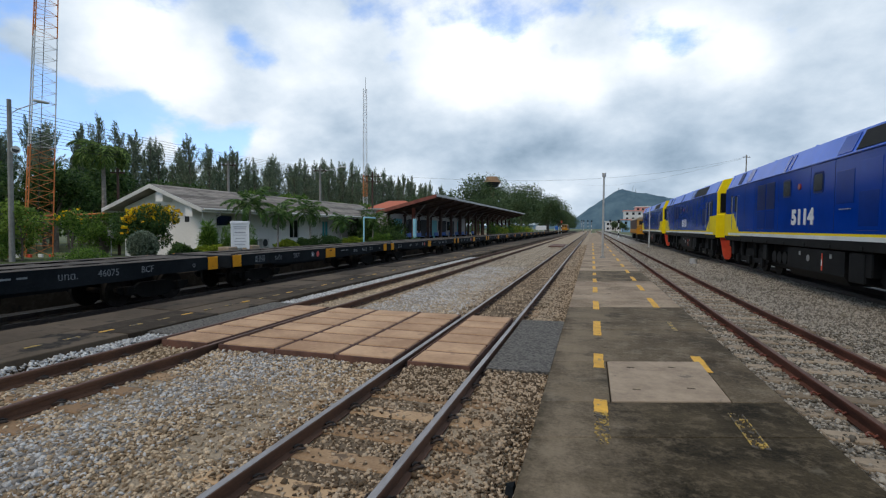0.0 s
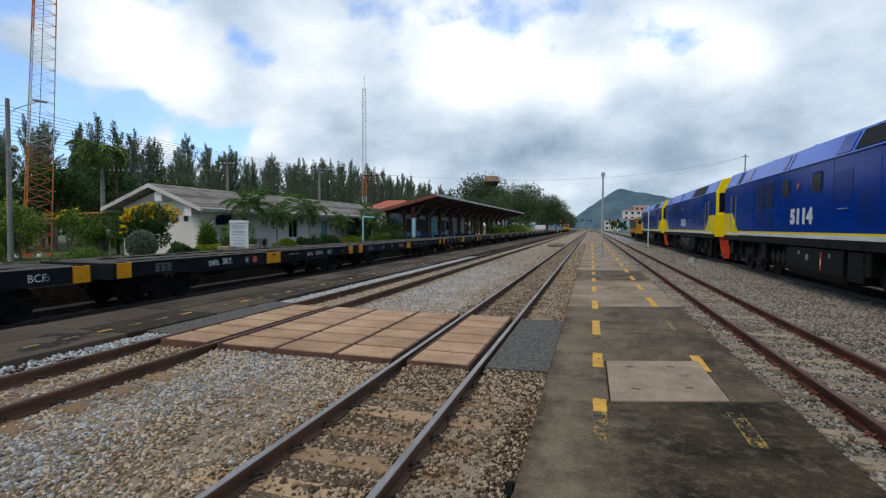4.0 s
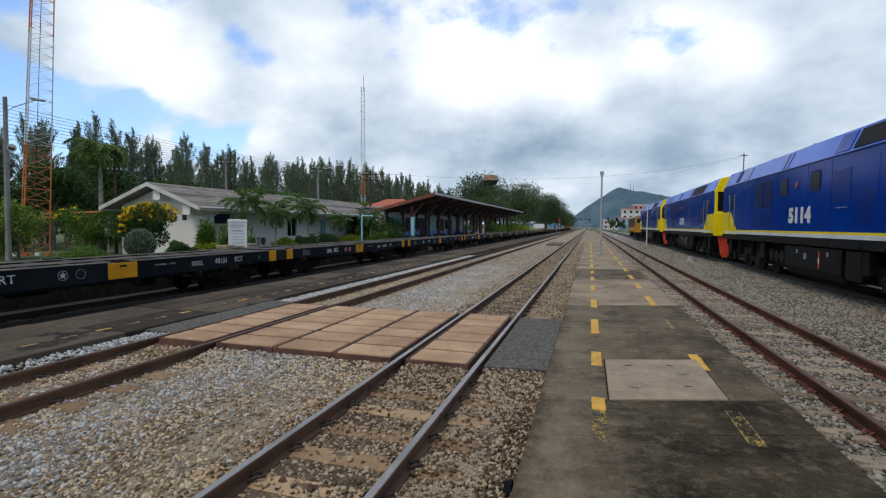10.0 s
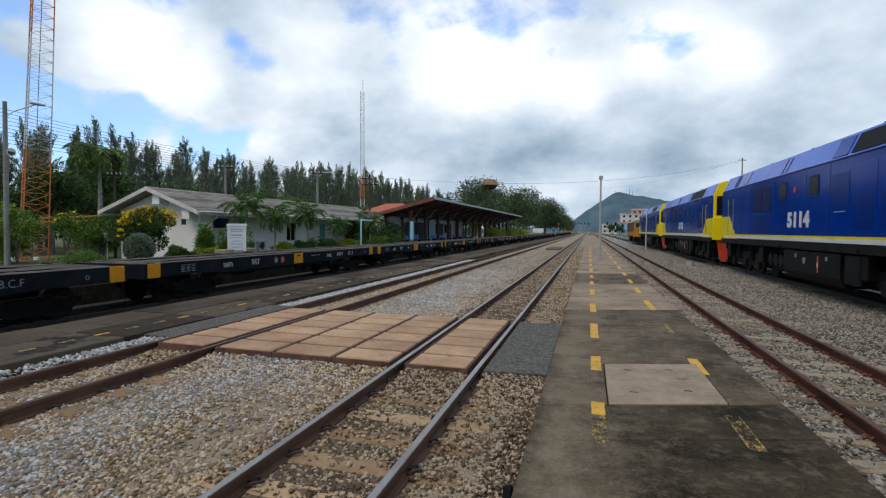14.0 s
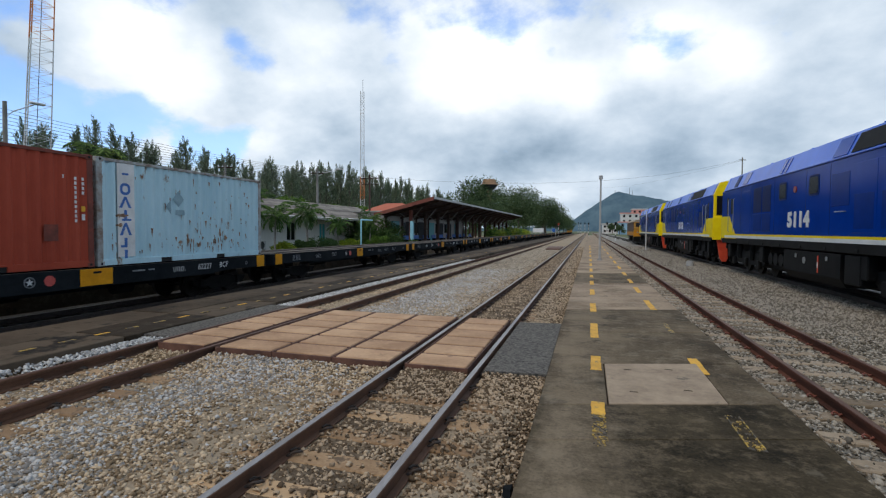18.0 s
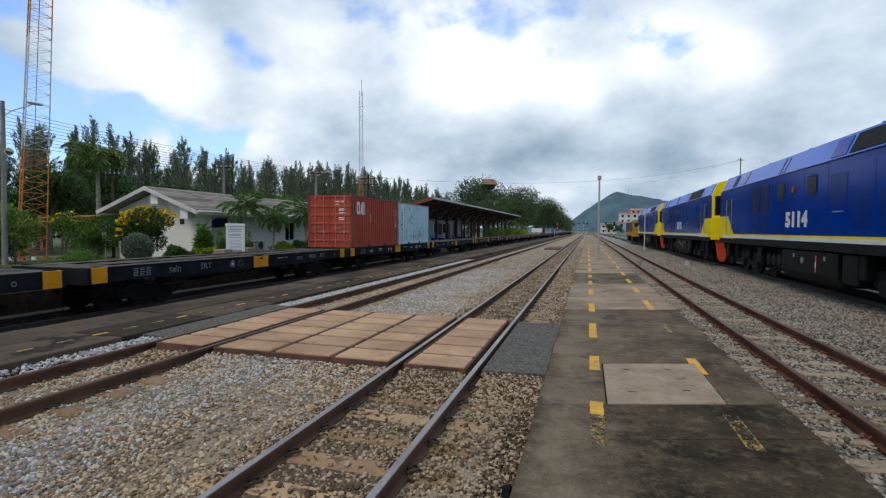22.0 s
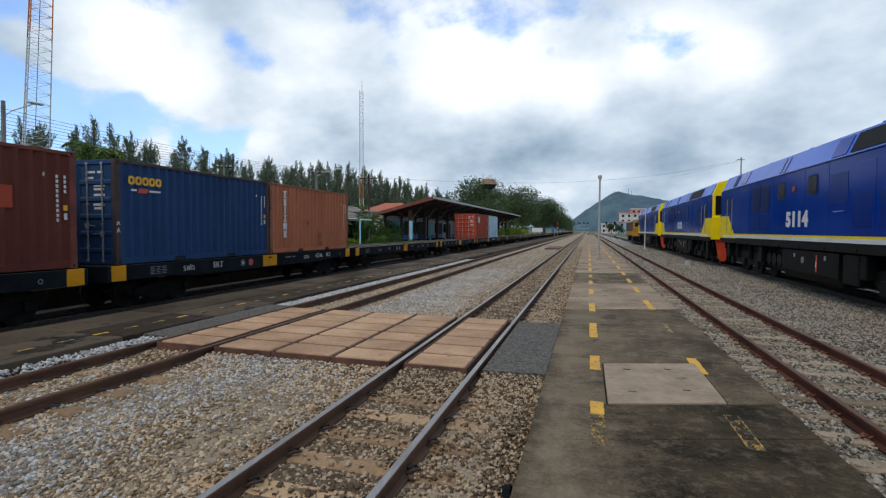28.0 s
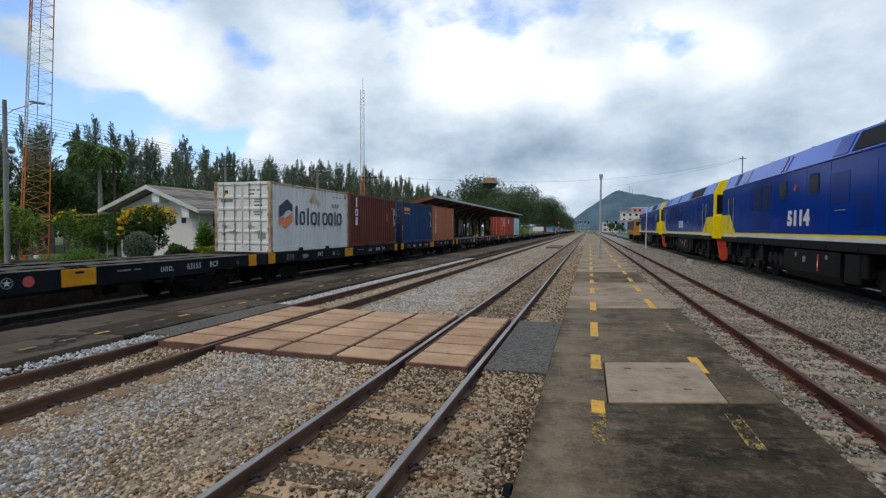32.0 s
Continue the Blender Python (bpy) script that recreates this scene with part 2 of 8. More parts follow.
MAT = dict(
    ballast=paint("ballast", (.19, .145, .098), (.46, .37, .265), rough=.95, gloss=.15, coarse=3.0, fine=22, bump=.9, grain=.03, spread=.16),
    ballast_rust=paint("ballast_rust", (.06, .042, .028), (.27, .205, .14), rough=.95, gloss=.15, coarse=3.0, fine=22, bump=.9, grain=.03, spread=.16),
    # near-black: the shade below the rolling stock is put into this ballast's colour
    ballast_shaded=paint("ballast_shaded", (.008, .007, .006), (.030, .025, .020), rough=.95, coarse=1.1, fine=34, bump=.9, grain=.03),
    ballast_grey=paint("ballast_grey", (.10, .09, .075), (.36, .33, .28), rough=.95, coarse=3.0, fine=22, bump=.9, grain=.03, spread=.16),
    stone_rust=paint("stone_rust", (.11, .077, .049), (.45, .345, .24), gloss=.15, rough=.95, coarse=3, fine=40, bump=.3, islands=True, per_piece=.8),
    stone=paint("stone", (.22, .158, .098), (.58, .45, .31), rough=.95, gloss=.15, coarse=.9, fine=40, bump=.3, islands=True, per_piece=.62),
    stone_blue=paint("stone_blue", (.24, .22, .20), (.53, .515, .50), rough=.95, gloss=.15, coarse=.9, fine=40, bump=.3, islands=True, per_piece=.6),
    stone_far=paint("stone_far", (.17, .14, .105), (.48, .42, .34), rough=.95, gloss=.15, coarse=.25, fine=40, bump=.3, islands=True, per_piece=.6),
    stone_east=paint("stone_east", (.125, .108, .086), (.37, .33, .275), rough=.95, gloss=.15, coarse=.9, fine=40, bump=.3, islands=True, per_piece=.6),
    stone_white=paint("stone_white", (.28, .28, .28), (.56, .56, .55), rough=.9, coarse=3, fine=40, bump=.3, islands=True, per_piece=.8),
    rail_side=paint("rail_side", (.050, .022, .012), (.145, .066, .034), rough=.8, coarse=3, fine=60, bump=.4, grain=.004, stretch=(1, .3, 1)),
    rail_rust=paint("rail_rust", (.045, .017, .011), (.12, .046, .028), rough=.85, gloss=.15, coarse=3, fine=60, bump=.4, grain=.004, stretch=(1, .3, 1)),
    rail_head=paint("rail_head", (.20, .175, .165), (.42, .385, .37), rough=.44, metal=.8, coarse=4, fine=50, bump=.05, stretch=(1, .15, 1)),
    rail_dull=paint("rail_dull", (.075, .038, .027), (.17, .092, .065), rough=.6, metal=.3, gloss=.3, coarse=4, fine=50, bump=.1, stretch=(1, .15, 1)),
    sleeper=paint("sleeper", (.24, .145, .075), (.48, .32, .18), rough=.9, coarse=3, fine=30, bump=.4, per_piece=.35, spots=(.13, .085, .05), spot_scale=6, spot_amount=.43),
    sleeper_grey=paint("sleeper_grey", (.17, .125, .08), (.34, .265, .185), rough=.9, coarse=3, fine=30, bump=.4, per_piece=.35, spots=(.12, .09, .06), spot_scale=5, spot_amount=.43),
    # sleepers blackened in colour for the same shade
    sleeper_shaded=paint("sleeper_shaded", (.018, .014, .010), (.05, .04, .03), rough=.9, coarse=3, fine=30, bump=.3, per_piece=.35),
    clip=paint("clip", (.12, .035, .022), (.28, .09, .06), rough=.7, coarse=8, fine=60, bump=.2),
    bogie_steel=paint("bogie_steel", (.03, .025, .022), (.08, .07, .065), rough=.6, metal=.3, coarse=4, fine=50, bump=.1),
    clip_dark=paint("clip_dark", (.02, .016, .014), (.06, .04, .03), rough=.7, coarse=8, fine=60, bump=.2),
    platform=paint("platform", (.052, .038, .023), (.17, .130, .084), rough=.9, gloss=.15, scuffs=(.22, .18, .13), spread=.09, coarse=.9, fine=30, bump=.5, grain=.006, spots=(.060, .048, .032), spot_scale=1.3, spot_amount=.44, world_space=True, side_strip=((.235, .182, .124), -.02, .5, -.40)),
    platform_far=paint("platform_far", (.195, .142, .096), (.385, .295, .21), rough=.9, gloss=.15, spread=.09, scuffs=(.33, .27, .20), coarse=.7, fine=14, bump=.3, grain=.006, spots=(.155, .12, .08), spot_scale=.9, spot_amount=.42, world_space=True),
    platform_old=paint("platform_old", (.037, .027, .018), (.108, .081, .057), rough=.9, scuffs=(.085, .068, .050), gloss=.15, coarse=.7, fine=12, bump=.4, grain=.006, spots=(.020, .017, .014), spot_scale=1.1, spot_amount=.44, per_piece=.35, world_space=True),
    platform_wet=paint("platform_wet", (.014, .0105, .0052), (.066, .050, .029), rough=.85, gloss=.12, scuffs=(.155, .118, .076), spread=.08, coarse=1.1, fine=30, bump=.5, grain=.006, spots=(.105, .086, .060), spot_scale=1.7, spot_amount=.40, world_space=True, side_strip=((.245, .190, .130), .14, .42, -.42)),
    slab=paint("slab", (.22, .160, .108), (.40, .305, .21), rough=.85, coarse=1.6, fine=12, bump=.3, grain=.005, spots=(.14, .11, .08), spot_scale=2.2, spot_amount=.38),
    asphalt=paint("asphalt", (.040, .038, .036), (.205, .19, .17), rough=.95, gloss=.08, spread=.12, coarse=26, fine=70, bump=.9, grain=.012, spots=(.15, .14, .125), spot_scale=5, spot_amount=.42),
    panel=paint("panel", (.32, .182, .098), (.53, .335, .195), rough=.85, coarse=1.3, fine=14, bump=.25, grain=.004, per_piece=.12, spots=(.27, .165, .10), spot_scale=2.0, spot_amount=.36),
    panel_edge=paint("panel_edge", (.07, .032, .022), (.16, .075, .05), rough=.8, coarse=4, fine=40, bump=.2),
    yellow_worn=paint("yellow_worn", (.20, .14, .05), (.50, .32, .05), rough=.8, coarse=4, fine=22, bump=.2, spots=(.075, .062, .046), spot_scale=9, spot_amount=.54),
    yellow_line=paint("yellow_line", (.50, .26, .030), (.76, .42, .04), rough=.75, coarse=4, fine=22, bump=.2, spots=(.16, .14, .11), spot_scale=11, spot_amount=.40),
    earth=paint("earth", (.05, .07, .025), (.12, .14, .05), rough=1, coarse=.25, fine=5, bump=.5, grain=.05, spots=(.16, .12, .08), spot_scale=.12, spot_amount=.36, world_space=True),
    grass=leafy("grass", (.06, .11, .025), (.16, .22, .05)),
    wagon=paint("wagon", (.004, .006, .008), (.014, .017, .020), rough=.85, coarse=1.2, fine=16, bump=.12, grain=.003, spots=(.022, .016, .012), spot_scale=2.6, spot_amount=.34, gloss=.12),
    wagon_deck=paint("wagon_deck", (.045, .038, .033), (.135, .115, .098), rough=.85, gloss=.2, coarse=1.6, fine=14, bump=.25, spots=(.03, .025, .022), spot_scale=3, spot_amount=.42),
    bogie=paint("bogie", (.003, .003, .003), (.010, .009, .008), rough=.85, gloss=.12, coarse=3, fine=30, bump=.2),
    wheel=paint("wheel", (.008, .006, .005), (.028, .024, .02), rough=.6, metal=.3, gloss=.2, coarse=5, fine=30, bump=.1),
    plate=paint("plate", (.58, .23, .006), (.76, .33, .010), rough=.55, gloss=.2, coarse=2, fine=14, bump=.1, spots=(.36, .14, .012), spot_scale=5, spot_amount=.38),
    white_mark=paint("white_mark", (.42, .43, .43), (.68, .69, .69), rough=.6, coarse=4, fine=18, bump=.05),
    dim_mark=paint("dim_mark", (.09, .10, .105), (.24, .25, .26), rough=.7, coarse=5, fine=25, bump=.05),
    red_mark=paint("red_mark", (.40, .05, .045), (.60, .10, .08), rough=.6, coarse=4, fine=20, bump=.05),
)


# ---- mesh building ----
class Shape:
    """Collects vertices and faces of one part."""

    def __init__(self):
        self.v, self.f = [], []

    def add(self, verts, faces):
        k = len(self.v)
        self.v.extend(verts)
        self.f.extend(tuple(i + k for i in q) for q in faces)
        return self

    def box(self, x0, x1, y0, y1, z0, z1, c=0.0):
        """A box; c cuts its edges to a bevel of that width."""
        if c <= 0:
            return self.add([(x, y, z) for z in (z0, z1) for y in (y0, y1) for x in (x0, x1)],
                            [(0, 2, 3, 1), (4, 5, 7, 6), (0, 1, 5, 4), (2, 6, 7, 3), (0, 4, 6, 2), (1, 3, 7, 5)])
        c = min(c, .45 * min(x1 - x0, y1 - y0, z1 - z0))
        bm = bmesh.new()
        bmesh.ops.create_cube(bm, size=1, matrix=Matrix.LocRotScale(((x0 + x1) / 2, (y0 + y1) / 2, (z0 + z1) / 2), None, (x1 - x0, y1 - y0, z1 - z0)))
        bmesh.ops.bevel(bm, geom=bm.edges[:], offset=c, segments=1, affect="EDGES", profile=.5)
        bm.verts.index_update()
        self.add([tuple(p.co) for p in bm.verts], [tuple(p.index for p in q.verts) for q in bm.faces])
        bm.free()
        return self

    def prism(self, outline, axis, a0, a1):
        """An outline of (p, q) pairs drawn along an axis: x: (y, z), y: (x, z), z: (x, y)."""
        put = {"x": lambda p, q, a: (a, p, q), "y": lambda p, q, a: (p, a, q), "z": lambda p, q, a: (p, q, a)}[axis]
        n = len(outline)
        verts = [put(p, q, a) for a in (a0, a1) for p, q in outline]
        faces = [(i, (i + 1) % n, n + (i + 1) % n, n + i) for i in range(n)] + [tuple(range(n - 1, -1, -1)), tuple(range(n, 2 * n))]
        return self.add(verts, faces)

    def tube(self, points, r0, r1=None, seg=8, cap=True):
        """A round bar along points, tapering from r0 to r1."""
        r1 = r0 if r1 is None else r1
        pts = [Vector(p) for p in points]
        k, n = len(self.v), len(pts)
        for i, p in enumerate(pts):
            d = (pts[min(i + 1, n - 1)] - pts[max(i - 1, 0)]).normalized()
            a = d.orthogonal().normalized() if abs(d.z) < .95 else Vector((1, 0, 0)).cross(d).normalized()
            b = d.cross(a)
            r = r0 + (r1 - r0) * i / max(1, n - 1)
            for j in range(seg):
                t = 2 * math.pi * j / seg
                self.v.append(tuple(p + r * (math.cos(t) * a + math.sin(t) * b)))
        for i in range(n - 1):
            for j in range(seg):
                j2 = (j + 1) % seg
                self.f.append((k + i * seg + j, k + i * seg + j2, k + (i + 1) * seg + j2, k + (i + 1) * seg + j))
        if cap:
            self.f.append(tuple(k + j for j in range(seg - 1, -1, -1)))
            self.f.append(tuple(k + (n - 1) * seg + j for j in range(seg)))
        return self

    def disc(self, centre, axis, r, thick, seg=20, hole=0.0):
        """A flat wheel of that thickness on an axis."""
        put = {"x": lambda a, b, c: (c, a, b), "y": lambda a, b, c: (a, c, b), "z": lambda a, b, c: (a, b, c)}[axis]
        cx = Vector(centre)
        rings = [(r, -thick / 2), (r, thick / 2)] + ([(hole, thick / 2), (hole, -thick / 2)] if hole else [])
        k, m = len(self.v), len(rings)
        for rr, h in rings:
            for j in range(seg):
                t = 2 * math.pi * j / seg
                self.v.append(tuple(cx + Vector(put(rr * math.cos(t), rr * math.sin(t), h))))
        for a in range(m if hole else 1):
            for j in range(seg):
                j2, b = (j + 1) % seg, (a + 1) % m
                self.f.append((k + a * seg + j, k + a * seg + j2, k + b * seg + j2, k + b * seg + j))
        if not hole:
            self.f.append(tuple(k + j for j in range(seg - 1, -1, -1)))
            self.f.append(tuple(k + seg + j for j in range(seg)))
        return self

    def mesh(self, name, material, smooth=None):
        me = bpy.data.meshes.new(name)
        me.from_pydata(self.v, [], self.f)
        if material:
            me.materials.append(material)
        bm = bmesh.new()
        bm.from_mesh(me)
        if len(bm.faces) < 20000:
            bmesh.ops.recalc_face_normals(bm, faces=bm.faces)
        bm.to_mesh(me)
        bm.free()
        if smooth:
            me.polygons.foreach_set("use_smooth", [True] * len(me.polygons))
            me.set_sharp_from_angle(angle=radians(smooth))
        me.update()
        return me


def rounded(y0, y1, z0, z1, r, n=4):
    """A rectangle of (y, z) pairs with round corners."""
    pts = []
    for cy, cz, a0 in ((y1 - r, z1 - r, 0), (y0 + r, z1 - r, 90), (y0 + r, z0 + r, 180), (y1 - r, z0 + r, 270)):
        for i in range(n + 1):
            a = radians(a0 + 90 * i / n)
            pts.append((cy + r * math.cos(a), cz + r * math.sin(a)))
    return pts


def part(name, shape, material, parent, label="", smooth=None, at=None):
    """Links a shape as one mesh object under a thing or a part."""
    ob = new(name, shape if isinstance(shape, bpy.types.Mesh) else shape.mesh(name, material, smooth))
    ob.parent = parent
    if at:
        ob.matrix_basis = pose(*at)
    if label:
        tagged(ob, label=label)
    return ob


def thing(name, at, label, category, group="", kind=""):
    ob = new(name)
    ob.empty_display_size = 0.1
    ob.matrix_basis = pose(*at)
    return tagged(ob, label, category, group, kind)


def solid(name, shape, material, label, category="", group="", kind="structure", smooth=None):
    """A one-mesh thing or piece of the setting."""
    return tagged(new(name, shape.mesh(name, material, smooth)), label, category, group, kind)


def lettering(name, text, size, material, parent, at, label="", squeeze=1.0, bold=0.0, spacing=1.05):
    """Writing as a thin raised mesh, facing +x when turned by (90, 0, 90)."""
    cu = bpy.data.curves.new(name, "FONT")
    cu.body, cu.size, cu.extrude, cu.offset = text, size, 0.003, bold
    cu.align_x, cu.align_y, cu.space_character, cu.resolution_u = "CENTER", "CENTER", spacing, 3
    tmp = bpy.data.objects.new(name, cu)
    me = bpy.data.meshes.new_from_object(tmp)
    bpy.data.objects.remove(tmp)
    me.transform(Matrix.Diagonal((squeeze, 1, 1, 1)))
    me.materials.clear()
    me.materials.append(material)
    return part(name, me, material, parent, label, at=at)


# ---- ground, ballast, tracks ----
CENTRE = dict(left=-5.967, middle=-1.885, right=3.09, train=-12.26, siding=7.60)
GAUGE = 1.065
FAR = 420

g = Shape()
SINK = .33         # the goods track lies lower than the others
edge = ((-3000, -.24), (-14.62, -.24), (-14.60, -.24 - SINK), (-9.32, -.24 - SINK), (-9.30, -.24), (10.5, -.24), (3000, -.24))
g.add([(x, y, z) for x, z in edge for y in (-200, 4500)], [(2 * i, 2 * i + 2, 2 * i + 3, 2 * i + 1) for i in range(len(edge) - 1)])
solid("ground", g, MAT["earth"], "grassy earth spreading out on both sides of the tracks")


def bed(name, x0, x1, material, label, top=-.165, y0=-12.0, y1=FAR):
    """A ballast bed with a slightly uneven top and sloped edges."""
    s, cols = Shape(), max(4, int((x1 - x0) / .35))
    ys = [y0 + 1.0 * i for i in range(int(30 - y0))] + [30 + (y1 - 30) * (i / 40) ** 2 for i in range(41)]
    verts, faces = [], []
    for y in ys:
        for i in range(cols + 1):
            x = x0 + (x1 - x0) * i / cols
            z = top + .018 * noise.noise((x * 1.3, y * .9, 3.7))
            if i in (0, cols):
                z = top - .095
            verts.append((x, y, z))
    w = cols + 1
    for a in range(len(ys) - 1):
        for i in range(cols):
            faces.append((a * w + i, a * w + i + 1, (a + 1) * w + i + 1, (a + 1) * w + i))
    s.add(verts, faces)
    return solid(name, s, material, label, smooth=40)


bed("ballast_west", -14.6, -9.34, MAT["ballast_shaded"], "oil-stained ballast under the goods track, blackened for the shade of the train", top=-.165 - SINK)
bed("ballast_middle", -7.3, -.42, MAT["ballast"], "tan and grey crushed-stone ballast between the tracks", top=-.156)
bed("ballast_main", -2.72, -1.05, MAT["ballast_rust"], "brown stained ballast of the main track", top=-.149)
bed("ballast_siding", 7.10, 9.3, MAT["ballast_shaded"], "oil-stained ballast under the parked locomotives, blackened for their shade", top=-.150)
bed("ballast_east", 1.8, 10.5, MAT["ballast_grey"], "grey crushed-stone ballast beside the platform")


def rail_shape(y0, y1):
    w, hd, wb = .034, .040, .066
    out = [(-wb, -.145), (wb, -.145), (wb, -.132), (.012, -.118), (.012, -hd - .008), (w, -hd), (w, -.010), (w - .010, -.002),
           (-w + .010, -.002), (-w, -.010), (-w, -hd), (-.012, -hd - .008), (-.012, -.118), (-wb, -.132)]
    return Shape().prism(out, "y", y0, y1)


def head_shape(y0, y1):
    w = .030
    return Shape().prism([(-w, -.004), (w, -.004), (w - .006, .0), (-w + .006, .0)], "y", y0, y1)


def clip_shape():
    s = Shape()
    s.tube([(.0, -.065, .0), (.025, -.055, .02), (.055, -.045, .035), (.085, -.01, .03), (.085, .02, .02), (.05, .045, .03), (.015, .03, .035), (.0, -.01, .025)], .013, seg=6)
    return s


SLEEPER = Shape().box(-.98, .98, -.115, .115, -.30, -.135, .012).mesh("sleeper", MAT["sleeper"])
SLEEPER_SHADED = Shape().box(-.98, .98, -.115, .115, -.30, -.135, .012).mesh("sleeper", MAT["sleeper_shaded"])
SLEEPER_GREY = Shape().box(-.98, .98, -.115, .115, -.30, -.135, .012).mesh("sleeper", MAT["sleeper_grey"])
CLIP = clip_shape().mesh("rail_clip", MAT["clip"], 60)
CLIP.transform(Matrix.Diagonal((1.0, .9, .95, 1)))
CLIP_DARK = clip_shape().mesh("rail_clip", MAT["clip_dark"], 60)


# goods and siding tracks get near-black rails and sleepers in place of shade
def track(name, x, y0, near, shiny, label, spacing=.56, grey=False, red=False, first=0.0, shaded=False, z=0.0):
    t = thing(name, (x, 0, z), label, "railway track", "railway tracks", "structure")
    for side in (-1, 1):
        r = part("rail", rail_shape(y0, FAR), MAT["rail_rust" if red else "clip_dark" if shaded else "rail_side"], t, "rusty steel rail", at=(side * GAUGE / 2, 0, 0))
        part("rail_head", head_shape(y0, FAR), MAT["rail_head" if shiny else "bogie_steel" if shaded else "rail_dull"], r, "worn running surface of the rail")
    y, rest = y0 + first, Shape()
    while y < FAR:
        if y < near:
            part("sleeper", SLEEPER_SHADED if shaded else SLEEPER_GREY if grey else SLEEPER, None, t, at=(0, y, .006 if grey and y < 26 else 0 if y < 9.9 else -.024))
            if 2.5 < y < 24:
                for side in (-1, 1):
                    for turn in (0, 180):
                        part("rail_clip", CLIP if red else CLIP_DARK, None, t, at=(side * GAUGE / 2 + (.03 if turn == 0 else -.03), y, -.13, 0, 0, turn))
        else:
            rest.box(-.98, .98, y - .115, y + .115, -.28, -.160)
        y += spacing
    far = part("sleepers", rest, MAT["sleeper_shaded" if shaded else "sleeper_grey" if grey else "sleeper"], t, "row of concrete sleepers")
    tagged(far, kind="stuff")
    return t


track("track_left", CENTRE["left"], -6, 40, False, "railway track with dark rusty rails on pale sleepers", first=.30)
track("track_middle", CENTRE["middle"], -6, 60, True, "main railway track with shiny worn rail heads on sandy sleepers", spacing=.525, first=.16)
track("track_right", CENTRE["right"], -6, 60, False, "railway track with red-brown rails and rusty spring clips", grey=True, red=True, spacing=.60)
track("track_goods", CENTRE["train"], -16, 10, False, "railway track under the passing goods train", shaded=True, z=-SINK)
track("track_siding", CENTRE["siding"], -8, 10, False, "siding track under the parked locomotives", shaded=True)


def on_sleeper(xs, ys):
    """Where a place lies over a sleeper."""
    over = np.zeros(len(xs), bool)
    for c, step, first in ((CENTRE["middle"], .525, .16), (CENTRE["left"], .56, .30), (CENTRE["right"], .60, 0)):
        over |= (np.abs(xs - c) < .95) & (np.abs((ys + 6 - first + step / 2) % step - step / 2) < .11)
    return over


def bluish(xs, ys):
    """Soft patches of the ballast where fresh bluish stone lies."""
    band = np.exp(-((xs + 4.5 + .12 * np.sin(2 * ys)) ** 2) / .42) * (.75 + .25 * np.sin(3.1 * ys))
    p = .17 + .70 * band + .09 * np.sin(2.1 * xs + 1.7 * ys) + np.where(ys > 9, .35, 0)
    return np.random.default_rng(77).random(len(xs)) < np.clip(p, .06, .92)


